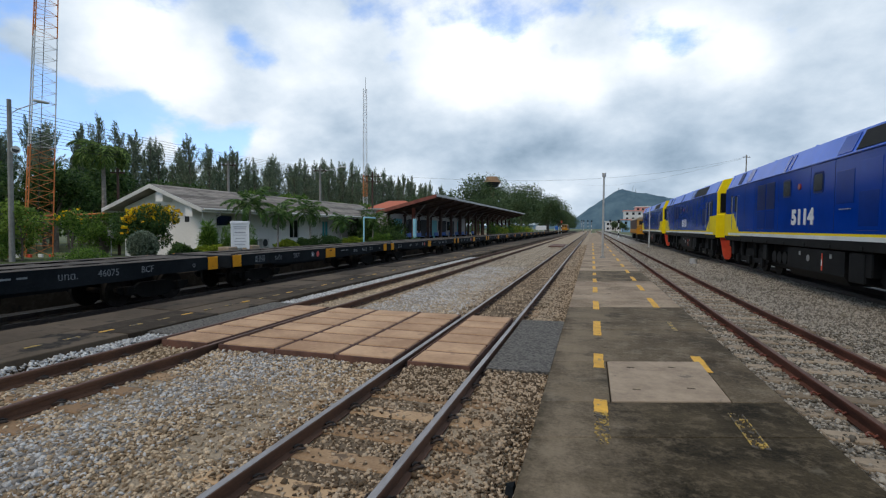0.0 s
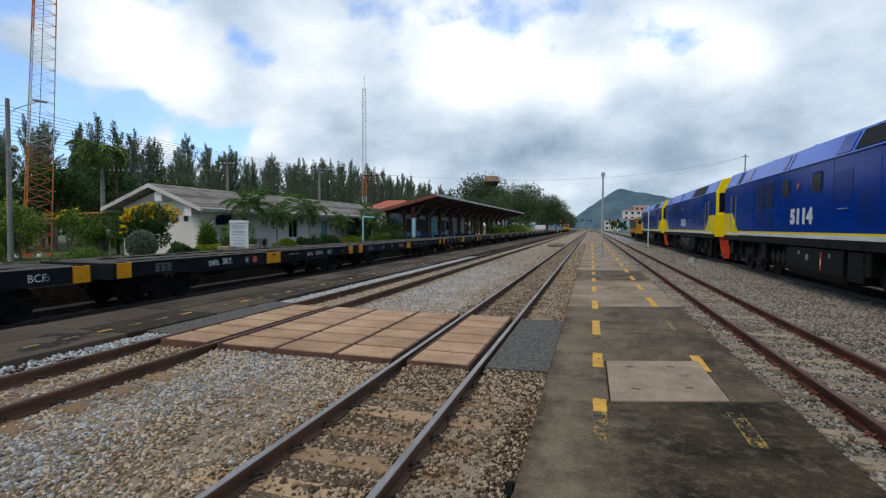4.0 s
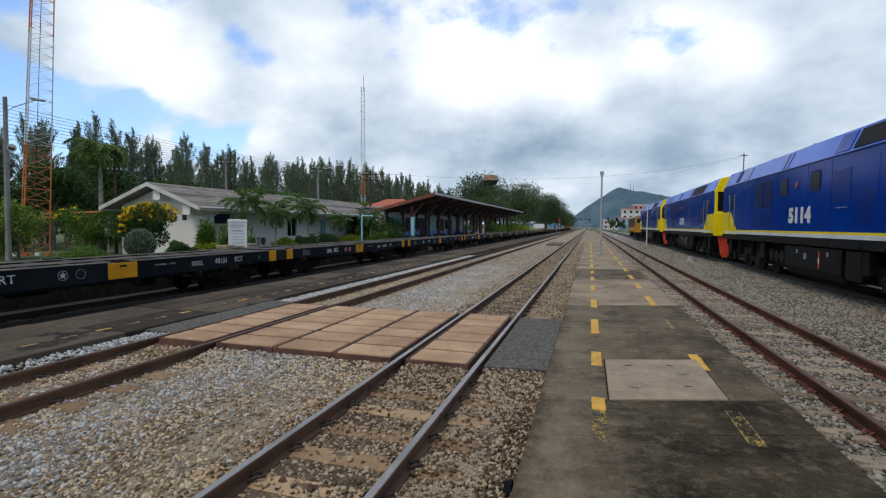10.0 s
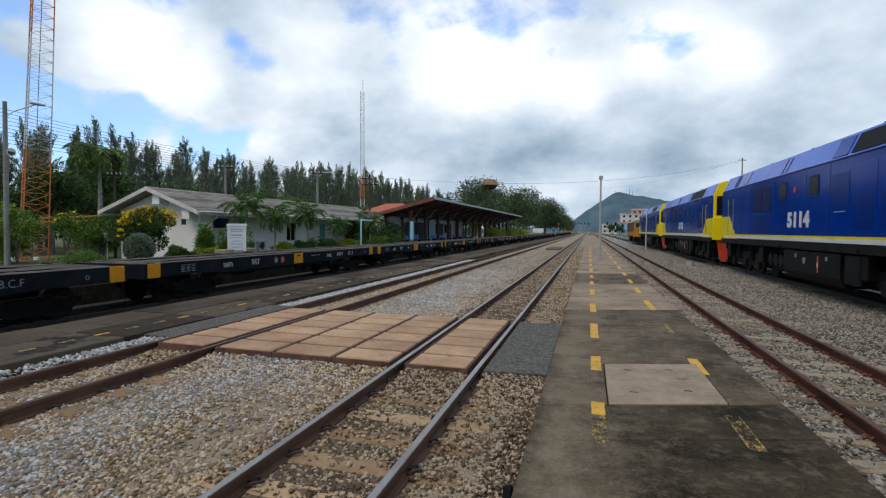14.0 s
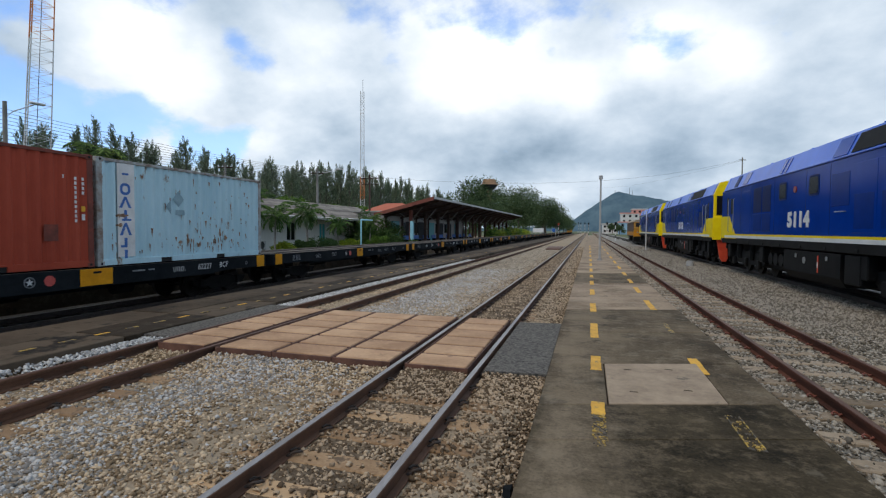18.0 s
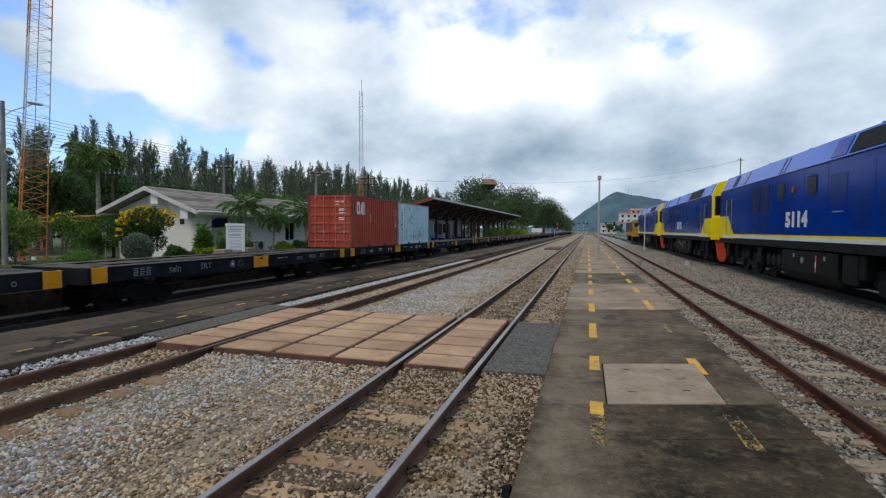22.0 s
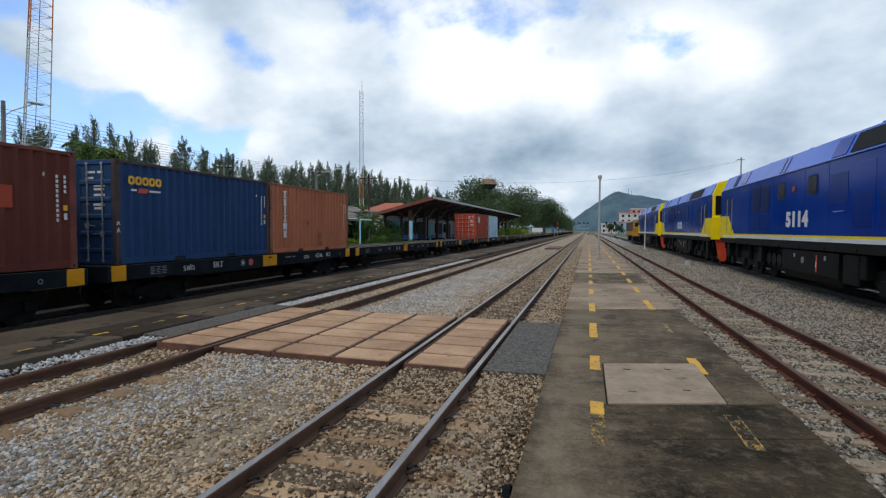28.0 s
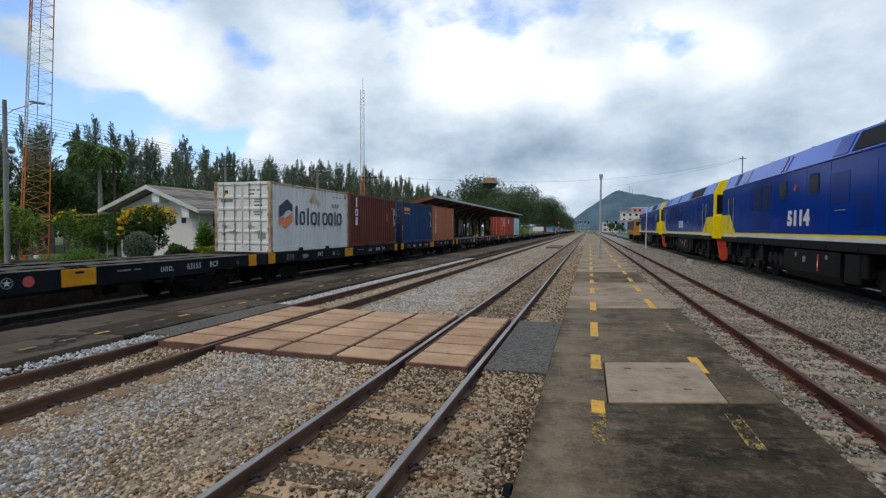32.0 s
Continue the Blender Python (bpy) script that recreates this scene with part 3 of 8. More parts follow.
def stones(name, rects, count, size, material, label, z=-.165, keep=None, flat=.85, rise=0.0, cheap=False):
    """Loose crushed stones, each a lopsided many-sided lump, scattered over rectangles of the plan."""
    rng = np.random.default_rng(len(name) * 7 + count)
    ico = np.array([(-.6, -.7, -.5), (.7, -.6, -.5), (.6, .65, -.5), (-.65, .6, -.5), (-.45, -.5, .5), (.5, -.45, .6), (.45, .5, .5), (-.5, .4, .55)])
    tri = np.array([(0, 3, 2), (0, 2, 1), (4, 5, 6), (4, 6, 7), (0, 1, 5), (0, 5, 4), (1, 2, 6), (1, 6, 5), (2, 3, 7), (2, 7, 6), (3, 0, 4), (3, 4, 7)])
    if cheap:
        ico, tri = np.array([(-.7, -.6, -.5), (.7, -.7, -.5), (.6, .7, -.5), (-.7, .6, -.5), (.1, 0, .7)]), np.array([(0, 1, 4), (1, 2, 4), (2, 3, 4), (3, 0, 4)])
    nv = len(ico)
    area = np.array([(r[1] - r[0]) * (r[3] - r[2]) * r[4] for r in rects])
    pick = rng.choice(len(rects), count, p=area / area.sum())
    R = np.array(rects)[pick]
    xs = R[:, 0] + rng.random(count) * (R[:, 1] - R[:, 0])
    ys = R[:, 2] + rng.random(count) * (R[:, 3] - R[:, 2])
    if keep is not None:
        ok = keep(xs, ys)
        xs, ys = xs[ok], ys[ok]
    n = len(xs)
    s = size * (.55 + .75 * rng.random(n))
    sc = s[:, None, None] * (.34 + 1.15 * rng.random((n, 1, 3))) * (1 + .9 * (rng.random((n, nv, 3)) - .5))
    v = ico[None] * sc
    a = rng.random(n) * 6.283
    b = (rng.random(n) - .5) * (.9 if cheap else 2.6)
    ca, sa, cb, sb = np.cos(a)[:, None], np.sin(a)[:, None], np.cos(b)[:, None], np.sin(b)[:, None]
    x, y, zz = v[..., 0] * ca - v[..., 1] * sa, v[..., 0] * sa + v[..., 1] * ca, v[..., 2]
    y, zz = y * cb - zz * sb, y * sb + zz * cb
    zz = zz * flat
    P = np.stack([x + xs[:, None], y + ys[:, None], zz + (z + rng.random(n) * .02 + rise * (ys - ys.min()) + (.026 * on_sleeper(xs, ys) if rise == 0 else 0))[:, None]], -1).reshape(-1, 3)
    F = (tri[None] + nv * np.arange(n)[:, None, None]).reshape(-1, 3)
    me = bpy.data.meshes.new(name)
    me.vertices.add(len(P))
    me.vertices.foreach_set("co", P.ravel())
    me.loops.add(len(F) * 3)
    me.loops.foreach_set("vertex_index", F.ravel().astype(np.int32))
    me.polygons.add(len(F))
    me.polygons.foreach_set("loop_start", (np.arange(len(F)) * 3).astype(np.int32))
    me.update(calc_edges=True)
    me.validate()
    me.materials.append(material)
    return tagged(new(name, me), label, "ballast", kind="stuff")


def off_crossing(xs, ys):
    """Leaves free the crossing, the rails and the middles of the sleepers."""
    ok = ~((xs > -6.6) & (xs < -.5) & (ys > 6.05) & (ys < 9.75))
    for c in (CENTRE["left"], CENTRE["middle"], CENTRE["right"]):
        for sd in (-1, 1):
            ok &= np.abs(xs - c - sd * GAUGE / 2) > .075
    rng = np.random.default_rng(5)
    sandy = np.sin(1.9 * xs + .8 * ys + 1.1) * np.sin(1.3 * ys - 1.6 * xs + .4) + .5 * np.sin(4.1 * xs + 2.3 * ys)
    ok &= ~((sandy > .45) & (xs < -2.5) & (ys < 6.2) & (rng.random(len(xs)) < .62))
    drift = .5 + .5 * np.sin(2.7 * xs + 1.9 * ys) * np.sin(3.3 * ys - 1.1 * xs)
    return ok & ~(on_sleeper(xs, ys) & (rng.random(len(xs)) < np.where(xs > 0, .88, .45 + .5 * drift)))


def tan_only(xs, ys):
    return off_crossing(xs, ys) & ~bluish(xs, ys)


def blue_only(xs, ys):
    return off_crossing(xs, ys) & bluish(xs, ys)



stones("ballast_stones_brown", [(-2.75, -.45, 2.4, 6.2, 1.0)], 11000, .022, MAT["stone_rust"], "brown oil-stained crushed stones along the main track", z=-.160, keep=off_crossing)
stones("ballast_stones", [(-7.1, -2.5, 2.4, 6.2, 1.0)], 27600, .023, MAT["stone"], "loose tan crushed stones of the track ballast", keep=tan_only)
stones("ballast_stones_bluish", [(-7.1, -2.5, 2.4, 6.2, 1.0)], 30100, .023, MAT["stone_blue"], "loose pale bluish-grey crushed stones of the track ballast", keep=blue_only)
stones("ballast_stones_grey", [(1.98, 6.95, 4.0, 11, 1.0)], 26000, .027, MAT["stone_east"], "loose grey-brown crushed stones beside the platform", z=-.160, keep=off_crossing)
stones("ballast_stones_white", [(-7.18, -6.60, 2.5, 6.6, 1.0)], 2600, .032, MAT["stone_white"], "bright fresh crushed stones heaped beside the rail", z=-.095, keep=off_crossing)
stones("ballast_stones_middle_white", [(-7.18, -6.58, 10.2, 30, 1.0)], 12400, .034, MAT["stone_white"], "bright fresh crushed stones heaped along the rail", z=-.090, keep=off_crossing, cheap=True)
stones("ballast_stones_heaped", [(-5.3, -2.5, 5.30, 6.11, 1.0), (-6.35, -5.5, 5.30, 6.11, .8)], 6500, .025, MAT["stone"], "tan crushed stones heaped against the crossing", z=-.165, rise=.115, keep=tan_only)
stones("ballast_stones_heaped_bluish", [(-5.3, -2.5, 5.30, 6.11, 1.0)], 5600, .025, MAT["stone_blue"], "bluish-grey crushed stones heaped against the crossing", z=-.165, rise=.115, keep=blue_only)
stones("ballast_stones_middle_brown", [(-2.9, -.45, 9.6, 24, 1.0)], 24000, .027, MAT["stone_rust"], "brown oil-stained crushed stones beyond the crossing", z=-.158, keep=off_crossing, cheap=True)
stones("ballast_stones_middle", [(-5.2, -2.7, 9.6, 22, .40), (-6.9, -5.1, 9.6, 20, .5)], 27000, .028, MAT["stone"], "loose tan crushed stones beyond the crossing", z=-.162, keep=tan_only, cheap=True)
stones("ballast_stones_middle_bluish", [(-5.2, -2.7, 9.6, 24, 1.0)], 22000, .028, MAT["stone_blue"], "loose pale bluish-grey crushed stones beyond the crossing", z=-.162, keep=blue_only, cheap=True)
stones("ballast_stones_middle_grey", [(1.98, 6.95, 11, 14, 1.0), (1.98, 6.95, 14, 27, .6)], 33000, .033, MAT["stone_east"], "loose grey-brown crushed stones along the platform edge", z=-.158, keep=off_crossing, cheap=True)
stones("ballast_stones_far", [(-5.3, -2.7, 20, 34, 1.0), (-5.3, -2.7, 34, 62, .5), (-6.7, -5.2, 19, 45, .5)], 34000, .046, MAT["stone_far"], "pale grey crushed stones along the tracks", z=-.175, keep=off_crossing, cheap=True)
stones("ballast_stones_far_brown", [(-2.8, -.45, 22, 36, 1.0), (-2.8, -.45, 36, 60, .5), (-3.2, -2.4, 10, 40, .6)], 26000, .040, MAT["stone_rust"], "brown crushed stones along the main track", z=-.172, keep=off_crossing, cheap=True)
stones("ballast_stones_far_east", [(1.98, 6.9, 25, 42, 1.0), (1.98, 6.9, 42, 66, .5)], 32000, .048, MAT["stone_east"], "grey-brown crushed stones beside the siding", z=-.172, keep=off_crossing, cheap=True)
stones("ballast_stones_heaped_brown", [(-2.3, -1.45, 5.30, 6.11, 1.0), (-1.25, -.5, 5.30, 6.2, 1.0)], 3800, .023, MAT["stone_rust"], "brown crushed stones heaped against the crossing", z=-.165, rise=.115)
stones("ballast_stones_siding", [(6.45, 7.02, 8, 34, 1.0)], 9000, .032, MAT["stone_east"], "grey-brown crushed stones against the siding rail", z=-.128, cheap=True)
stones("ballast_stones_behind", [(-7.1, -2.6, -9, 2.4, 1.0)], 12000, .050, MAT["stone"], "tan crushed stones between the tracks", z=-.160, keep=off_crossing, cheap=True)
stones("ballast_stones_behind_brown", [(-2.75, -.47, -9, 2.4, 1.0)], 7000, .046, MAT["stone_rust"], "brown crushed stones along the main track", z=-.160, keep=off_crossing, cheap=True)
stones("ballast_stones_behind_east", [(1.98, 7.0, -9, 4.0, 1.0)], 16000, .050, MAT["stone_east"], "grey-brown crushed stones beside the siding", z=-.160, keep=off_crossing, cheap=True)
stray = Shape()
stray.add([(-.57, 3.47, -.17), (-.50, 3.45, -.17), (-.485, 3.53, -.17), (-.56, 3.545, -.17), (-.56, 3.49, -.07), (-.51, 3.475, -.09), (-.50, 3.52, -.06), (-.55, 3.53, -.085)], [(0, 1, 2, 3), (4, 5, 6, 7), (0, 1, 5, 4), (1, 2, 6, 5), (2, 3, 7, 6), (3, 0, 4, 7)])
solid("dark_rock", stray, MAT["wagon"], "dark lump of rock at the platform edge", "rock", kind="")
# ---- platforms ----
mid = thing("platform_middle", (0, 0, 0), "low stained concrete platform between two tracks", "platform", kind="structure")
s = Shape()
cuts = [-8, 2.1, 4.33, 5.22, 6.83, 9.0, 11.6, 15.5, 17.4, 21.5, 26, 31, 36, 42, 50, 60, 72, 90, 115, 150, 200]
SKEW = .31         # the joints do not run quite square across


def bay(x0, x1, a, b, top):
    """A concrete bay between two slightly slanting joints."""
    c, out = .010, []
    p = [(x0, a + SKEW * x0), (x1, a + SKEW * x1), (x1, b + SKEW * x1), (x0, b + SKEW * x0)]
    mx, my = (x0 + x1) / 2, (a + b) / 2 + SKEW * (x0 + x1) / 2
    inner = [(mx + (x - mx) * (1 - 2 * c / (x1 - x0)), my + (y - my) * (1 - 2 * c / (b - a))) for x, y in p]
    v = [(x, y, -.26) for x, y in p] + [(x, y, top - c * .7) for x, y in p] + [(x, y, top) for x, y in inner]
    f = [(0, 3, 2, 1), (8, 9, 10, 11)]
    for k in range(4):
        j = (k + 1) % 4
        f += [(k, j, 4 + j, 4 + k), (4 + k, 4 + j, 8 + j, 8 + k)]
    return Shape().add(v, f)


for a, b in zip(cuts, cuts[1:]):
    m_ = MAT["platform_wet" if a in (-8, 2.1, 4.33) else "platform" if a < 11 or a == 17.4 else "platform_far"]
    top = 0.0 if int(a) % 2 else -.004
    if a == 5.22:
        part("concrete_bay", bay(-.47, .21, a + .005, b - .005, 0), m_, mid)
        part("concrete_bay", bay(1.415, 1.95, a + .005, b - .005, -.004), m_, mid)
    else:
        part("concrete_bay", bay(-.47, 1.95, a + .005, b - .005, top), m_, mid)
part("cover_slab", bay(.225, 1.40, 5.232, 6.818, .006), MAT["slab"], mid, "paler newer concrete cover slab")

for x, y in ((.50, 5.76), (1.08, 5.98), (.50, 6.66), (1.0, 6.82)):
    part("lifting_slot", Shape().prism(rounded(x - .045, x + .045, y - .014, y + .014, .012, 2), "z", .004, .0085), MAT["platform_old"], mid, "small dark lifting slot")


def dash(x, y0, y1, w, parent, z=.004, worn=False):
    rng = random.Random(int(y0 * 31 + x * 7))
    n = 7
    left = [(x - w / 2 + rng.uniform(-.006, .006), y0 + (y1 - y0) * i / n) for i in range(n + 1)]
    right = [(x + w / 2 + rng.uniform(-.006, .006), y0 + (y1 - y0) * i / n) for i in range(n, -1, -1)]
    part("yellow_dash", Shape().prism(left + right, "z", z - .006, z), MAT["yellow_worn" if worn else "yellow_line"], parent, "worn yellow painted dash")


def faded(x, y0, y1, w, parent, seed, chips, outline=False):
    """A dash of which only flakes of paint are left, most of them at one end, and perhaps its two outer lines."""
    rng, f = random.Random(seed), Shape()
    for _ in range(chips):
        q = rng.random() ** 1.7 if not outline else rng.random() ** 2.2
        a, b = x + rng.uniform(-.48, .48) * w, (y1 - (y1 - y0) * q) if not outline else (y0 + (y1 - y0) * q)
        r = rng.uniform(.004, .012)
        f.prism([(a - r, b - r), (a + r * rng.uniform(.4, 1), b - r * 1.6), (a + r, b + r * 1.4), (a - r * .7, b + r * rng.uniform(.5, 2))], "z", -.005, .002 + .0025 * rng.random())
    if outline:
        for sx in (-.5, .5):
            f.prism([(x + sx * w - .006, y0), (x + sx * w + .006, y0), (x + sx * w + .005, y1), (x + sx * w - .004, y1)], "z", -.005, .0048)
    part("yellow_dash", f, MAT["yellow_worn"], parent, "flaked remains of a yellow dash")


for y0, y1 in ((4.95, 5.32), (6.55, 7.28), (8.55, 9.85), (11.3, 12.6), (14.3, 15.6), (17.0, 18.2), (19.6, 20.6), (22.4, 24.2), (26, 28), (30, 32.5), (35, 38), (41, 44.5), (48, 52), (56, 61)):
    dash(.115, y0, y1, .13, mid)
faded(.12, 4.22, 4.95, .13, mid, 3, 150)
faded(1.345, 4.52, 5.30, .12, mid, 4, 70, outline=True)
for y0, y1 in ((6.75, 7.55), (9.3, 10.3), (12.0, 13.6), (15.2, 16.6), (18.0, 19.4), (21, 22.6), (24.4, 26.4), (28.5, 31), (33.5, 36.5), (39.5, 43), (47, 51), (55, 60)):
    dash(1.40 if y0 < 8 else 1.42, y0, y1, .075 if y0 == 9.3 else .13, mid, worn=y0 == 9.3)

old = thing("platform_west", (0, 0, 0), "low dark concrete platform beside the goods track", "platform", kind="structure")
yy, k = -4.0, 0
while yy < 60:
    for x0, x1 in ((-9.40, -8.32), (-8.31, -7.22)):
        part("concrete_slab", Shape().box(x0, x1, yy + .008, yy + 2.04, -.60 if x0 < -9 else -.27, -.012 * (k % 3 == 1), .012), MAT["platform_old"], old)
        k += 1
    yy += 2.05
part("concrete_slab", Shape().box(-9.40, -7.22, yy, 260, -.60, 0, .01), MAT["platform_old"], old)
for i in range(84):
    y = 2.2 + .56 * i * (1 + i * .002)
    dash(-7.76, y, y + .24, .07, old, worn=i % 3 != 1)

# ---- the level crossing of concrete panels ----
cross = thing("level_crossing", (0, 0, 0), "foot crossing of tan concrete panels laid between the rails", "level crossing", kind="structure")
cols = [(-6.40, -5.53), (-5.33, -4.36), (-4.35, -3.40), (-3.39, -2.52), (-2.31, -1.455)]
for x0, x1 in cols:
    for j in range(6):
        y0 = 6.12 + .60 * j
        part("panel", Shape().box(x0 + .036, x1 - .036, y0 + .042, y0 + .558, -.14, .006, .012), MAT["panel"], cross)
    e = Shape()
    for j in range(7):
        y0 = 6.12 + .60 * j
        e.box(x0, x1, y0 - .014, y0 + .014, -.16, -.004)
    e.box(x0, x0 + .014, 6.11, 9.73, -.16, 0).box(x1 - .014, x1, 6.11, 9.73, -.16, 0)
    e.box(x0 + .012, x1 - .012, 6.12, 9.72, -.16, -.05)
    part("steel_edging", e, MAT["panel_edge"], cross, "rusty steel edging round the panels")
part("asphalt_ramp", Shape().prism([(-1.27, -.17), (-1.27, -.03), (-.475, -.012), (-.475, -.17)], "y", 6.2, 9.7), MAT["asphalt"], cross, "dark grey asphalt strip to the platform")
part("asphalt_ramp", Shape().prism([(-7.215, -.17), (-7.215, -.03), (-6.58, -.03), (-6.58, -.17)], "y", 6.6, 10.1), MAT["asphalt"], cross, "grey asphalt strip to the old platform")
# a sunken turnout box far along the middle track
solid("turnout_cover", Shape().box(-4.15, -2.75, 50.5, 57.5, -.2, -.03, .03), MAT["panel_edge"], "dark flat timber cover between the tracks", "track cover", kind="")


# ---- the goods train ----
DECK = .82          # height of the wagon deck above the main rails; the goods track itself lies lower by SINK


def bogie(parent, y):
    fr = Shape()
    for sx in (-1, 1):
        x = sx * .86
        fr.prism([(-1.15, .42), (-.95, .30), (-.55, .30), (-.40, .20), (.40, .20), (.55, .30), (.95, .30), (1.15, .42), (1.15, .52), (.6, .52), (.45, .60), (-.45, .60), (-.6, .52), (-1.15, .52)], "x", x - .05, x + .05)
        for yy in (-.82, .82):
            fr.box(x - .09 + sx * .05, x + .09 + sx * .05, yy - .13, yy + .13, .30, .54, .02)
        for yy in (-.13, .0, .13):
            fr.tube([(x, yy, .22), (x, yy, .50)], .055, seg=8)
    fr.box(-.90, .90, -.17, .17, .36, .56, .02).box(-.45, .45, -.3, .3, .5, .5 + SINK, .02)
    bg = part("bogie", fr, MAT["bogie"], parent, "black cast-steel bogie", at=(0, y, -SINK))
    for yy in (-.82, .82):
        w = Shape().tube([(-.72, 0, 0), (.72, 0, 0)], .065, seg=10)
        for sx in (-1, 1):
            w.disc((sx * .545, 0, 0), "x", .40, .11, 24)
            w.disc((sx * .485, 0, 0), "x", .43, .02, 24)
            w.disc((sx * .61, 0, 0), "x", .13, .06, 14)
            w.disc((sx * .603, 0, 0), "x", .33, .012, 20, hole=.27)
        part("wheelset", w, MAT["wheel"], bg, "steel wheels on an axle", smooth=35, at=(0, yy, .40))
    return bg


def wagon(name, half):
    """A bare container flat wagon; half: from its middle to the middle of its end plates."""
    w = thing(name, (0, 0, 0), "long black skeletal container flat wagon with yellow end plates", "flat wagon", "wagons of the goods train")
    e, mid_w = half + .20, .40 if half < 6.5 else .31
    sill = [(-e, DECK - .36), (-half * .72, DECK - .36), (-half * .60, DECK - .43), (half * .60, DECK - .43), (half * .72, DECK - .36), (e, DECK - .36), (e, DECK), (-e, DECK)]
    for sx in (-1, 1):
        s = Shape()
        s.prism(sill, "x", sx * 1.205 - .012, sx * 1.205 + .012)
        s.box(min(sx * 1.07, sx * 1.22), max(sx * 1.07, sx * 1.22), -e, e, DECK - .022, DECK + .003)
        s.box(min(sx * 1.10, sx * 1.22), max(sx * 1.10, sx * 1.22), -e, e, DECK - .362, DECK - .34)
        d_ = Shape().box(min(sx * .80, sx * 1.215), max(sx * .80, sx * 1.215), -e, e, DECK + .002, DECK + .010)
        part("deck_edge", d_, MAT["wagon_deck"], w, "dusty steel deck strip")
        part("side_sill", s, MAT["wagon"], w, "black steel side sill")
    c = Shape()
    for sx in (-.28, .28):
        c.prism([(-e, DECK - .35), (-half * .55, DECK - .38), (-half * .45, DECK - .62), (half * .45, DECK - .62), (half * .55, DECK - .38), (e, DECK - .35), (e, DECK - .01), (-e, DECK - .01)], "x", sx - .03, sx + .03)
    part("deck_spine", Shape().box(-.36, .36, -e, e, DECK - .008, DECK + .004), MAT["wagon_deck"], w, "dusty steel deck strip")
    part("centre_sill", c, MAT["wagon"], w)
    n = 14
    for i in range(n + 1):
        y = -e + .06 + (2 * e - .12) * i / n
        part("cross_beam", Shape().box(-1.19, 1.19, y - .055, y + .055, DECK - .16, DECK - .004), MAT["wagon_deck"], w)
    for sy in (-1, 1):
        part("end_beam", Shape().box(-1.22, 1.22, min(sy * e, sy * (e + .10)), max(sy * e, sy * (e + .10)), DECK - .40, DECK + .002, .015), MAT["wagon"], w, "black steel end beam")
        part("deck_plate", Shape().box(-1.18, 1.18, min(sy * (e - .95), sy * e), max(sy * (e - .95), sy * e), DECK - .03, DECK - .001), MAT["wagon_deck"], w, "dusty chequered deck plate")
        cp = Shape().box(-.13, .13, min(sy * e, sy * (e + .40)), max(sy * e, sy * (e + .40)), .44, .66, .02)
        cp.box(-.17, .17, min(sy * (e + .34), sy * (e + .52)), max(sy * (e + .34), sy * (e + .52)), .42, .70, .03)
        part("coupler", cp, MAT["bogie"], w, "automatic knuckle coupler")
        for sx in (-1, 1):
            a, b = sorted((sx * 1.195, sx * 1.236))
            part("end_plate", Shape().box(a, b, sy * half - .20, sy * half + .20, DECK - .375, DECK + .012, .012), MAT["plate"], w, "orange-yellow painted end plate")
            h = Shape().tube([(sx * 1.15, sy * (e - .02), .30), (sx * 1.26, sy * (e - .02), .30), (sx * 1.26, sy * (e - .02), -.12), (sx * 1.15, sy * (e - .40), -.12)], .016, seg=6)
            part("step_iron", h, MAT["bogie"], w, "bent step iron")
        bogie(w, sy * half * .735)
    for sx in (-1, 1):
        a, b = sorted((sx * 1.205, sx * 1.238))
        pl = part("middle_plate", Shape().box(a, b, -mid_w, mid_w, DECK - .40, DECK - .01, .010), MAT["plate"], w, "orange-yellow painted plate in mid-wagon")
        a, b = sorted((sx * 1.236, sx * 1.246))
        part("slot", Shape().box(a, b, -.10, .10, DECK - .12, DECK - .07, .004), MAT["wagon"], pl, "small dark slot")
        for yc in (-half, -.12, .12, half):
            a, b = sorted((sx * 1.04, sx * 1.22))
            part("twist_lock", Shape().box(a, b, yc - .08, yc + .08, DECK, DECK + .03, .008), MAT["bogie"], w)
    # brake gear below
    part("brake_cylinder", Shape().disc((.55, 1.2, .22), "y", .16, .5, 16).box(.5, .6, 1.15, 1.25, .3, DECK - .1), MAT["bogie"], w, smooth=40)
    part("air_tank", Shape().disc((-.55, -1.1, .22), "y", .20, 1.0, 16).box(-.6, -.5, -1.15, -1.05, .3, DECK - .1), MAT["bogie"], w, smooth=40)
    part("brake_rod", Shape().tube([(0, -half * .7, .36), (0, half * .7, .36)], .022, seg=6), MAT["bogie"], w)
    # markings on the track side
    f = 1.2185
    for r in range(5):
        for q in range(3):
            part("lettering_bar", Shape().box(f, f + .004, -half + .92 + .19 * q, -half + 1.07 + .19 * q - .03 * (r % 2), DECK - .10 - .045 * r, DECK - .08 - .045 * r), MAT["dim_mark"], w)
    for y0, y1 in ((.95, 1.32), (1.42, 1.62)):
        part("lettering_bar", Shape().box(f, f + .004, y0, y1, DECK - .16, DECK - .12), MAT["dim_mark"], w)
    part("star_ring", Shape().disc((f + .002, -1.46, DECK - .20), "x", .115, .004, 20, hole=.095), MAT["dim_mark"], w)
    st = [(.085 * (1 if i % 2 == 0 else .4) * math.sin(i * math.pi / 5), .085 * (1 if i % 2 == 0 else .4) * math.cos(i * math.pi / 5)) for i in range(10)]
    part("star", Shape().prism([(-1.46 + p, DECK - .20 + q) for p, q in st], "x", f, f + .004), MAT["white_mark"], w)
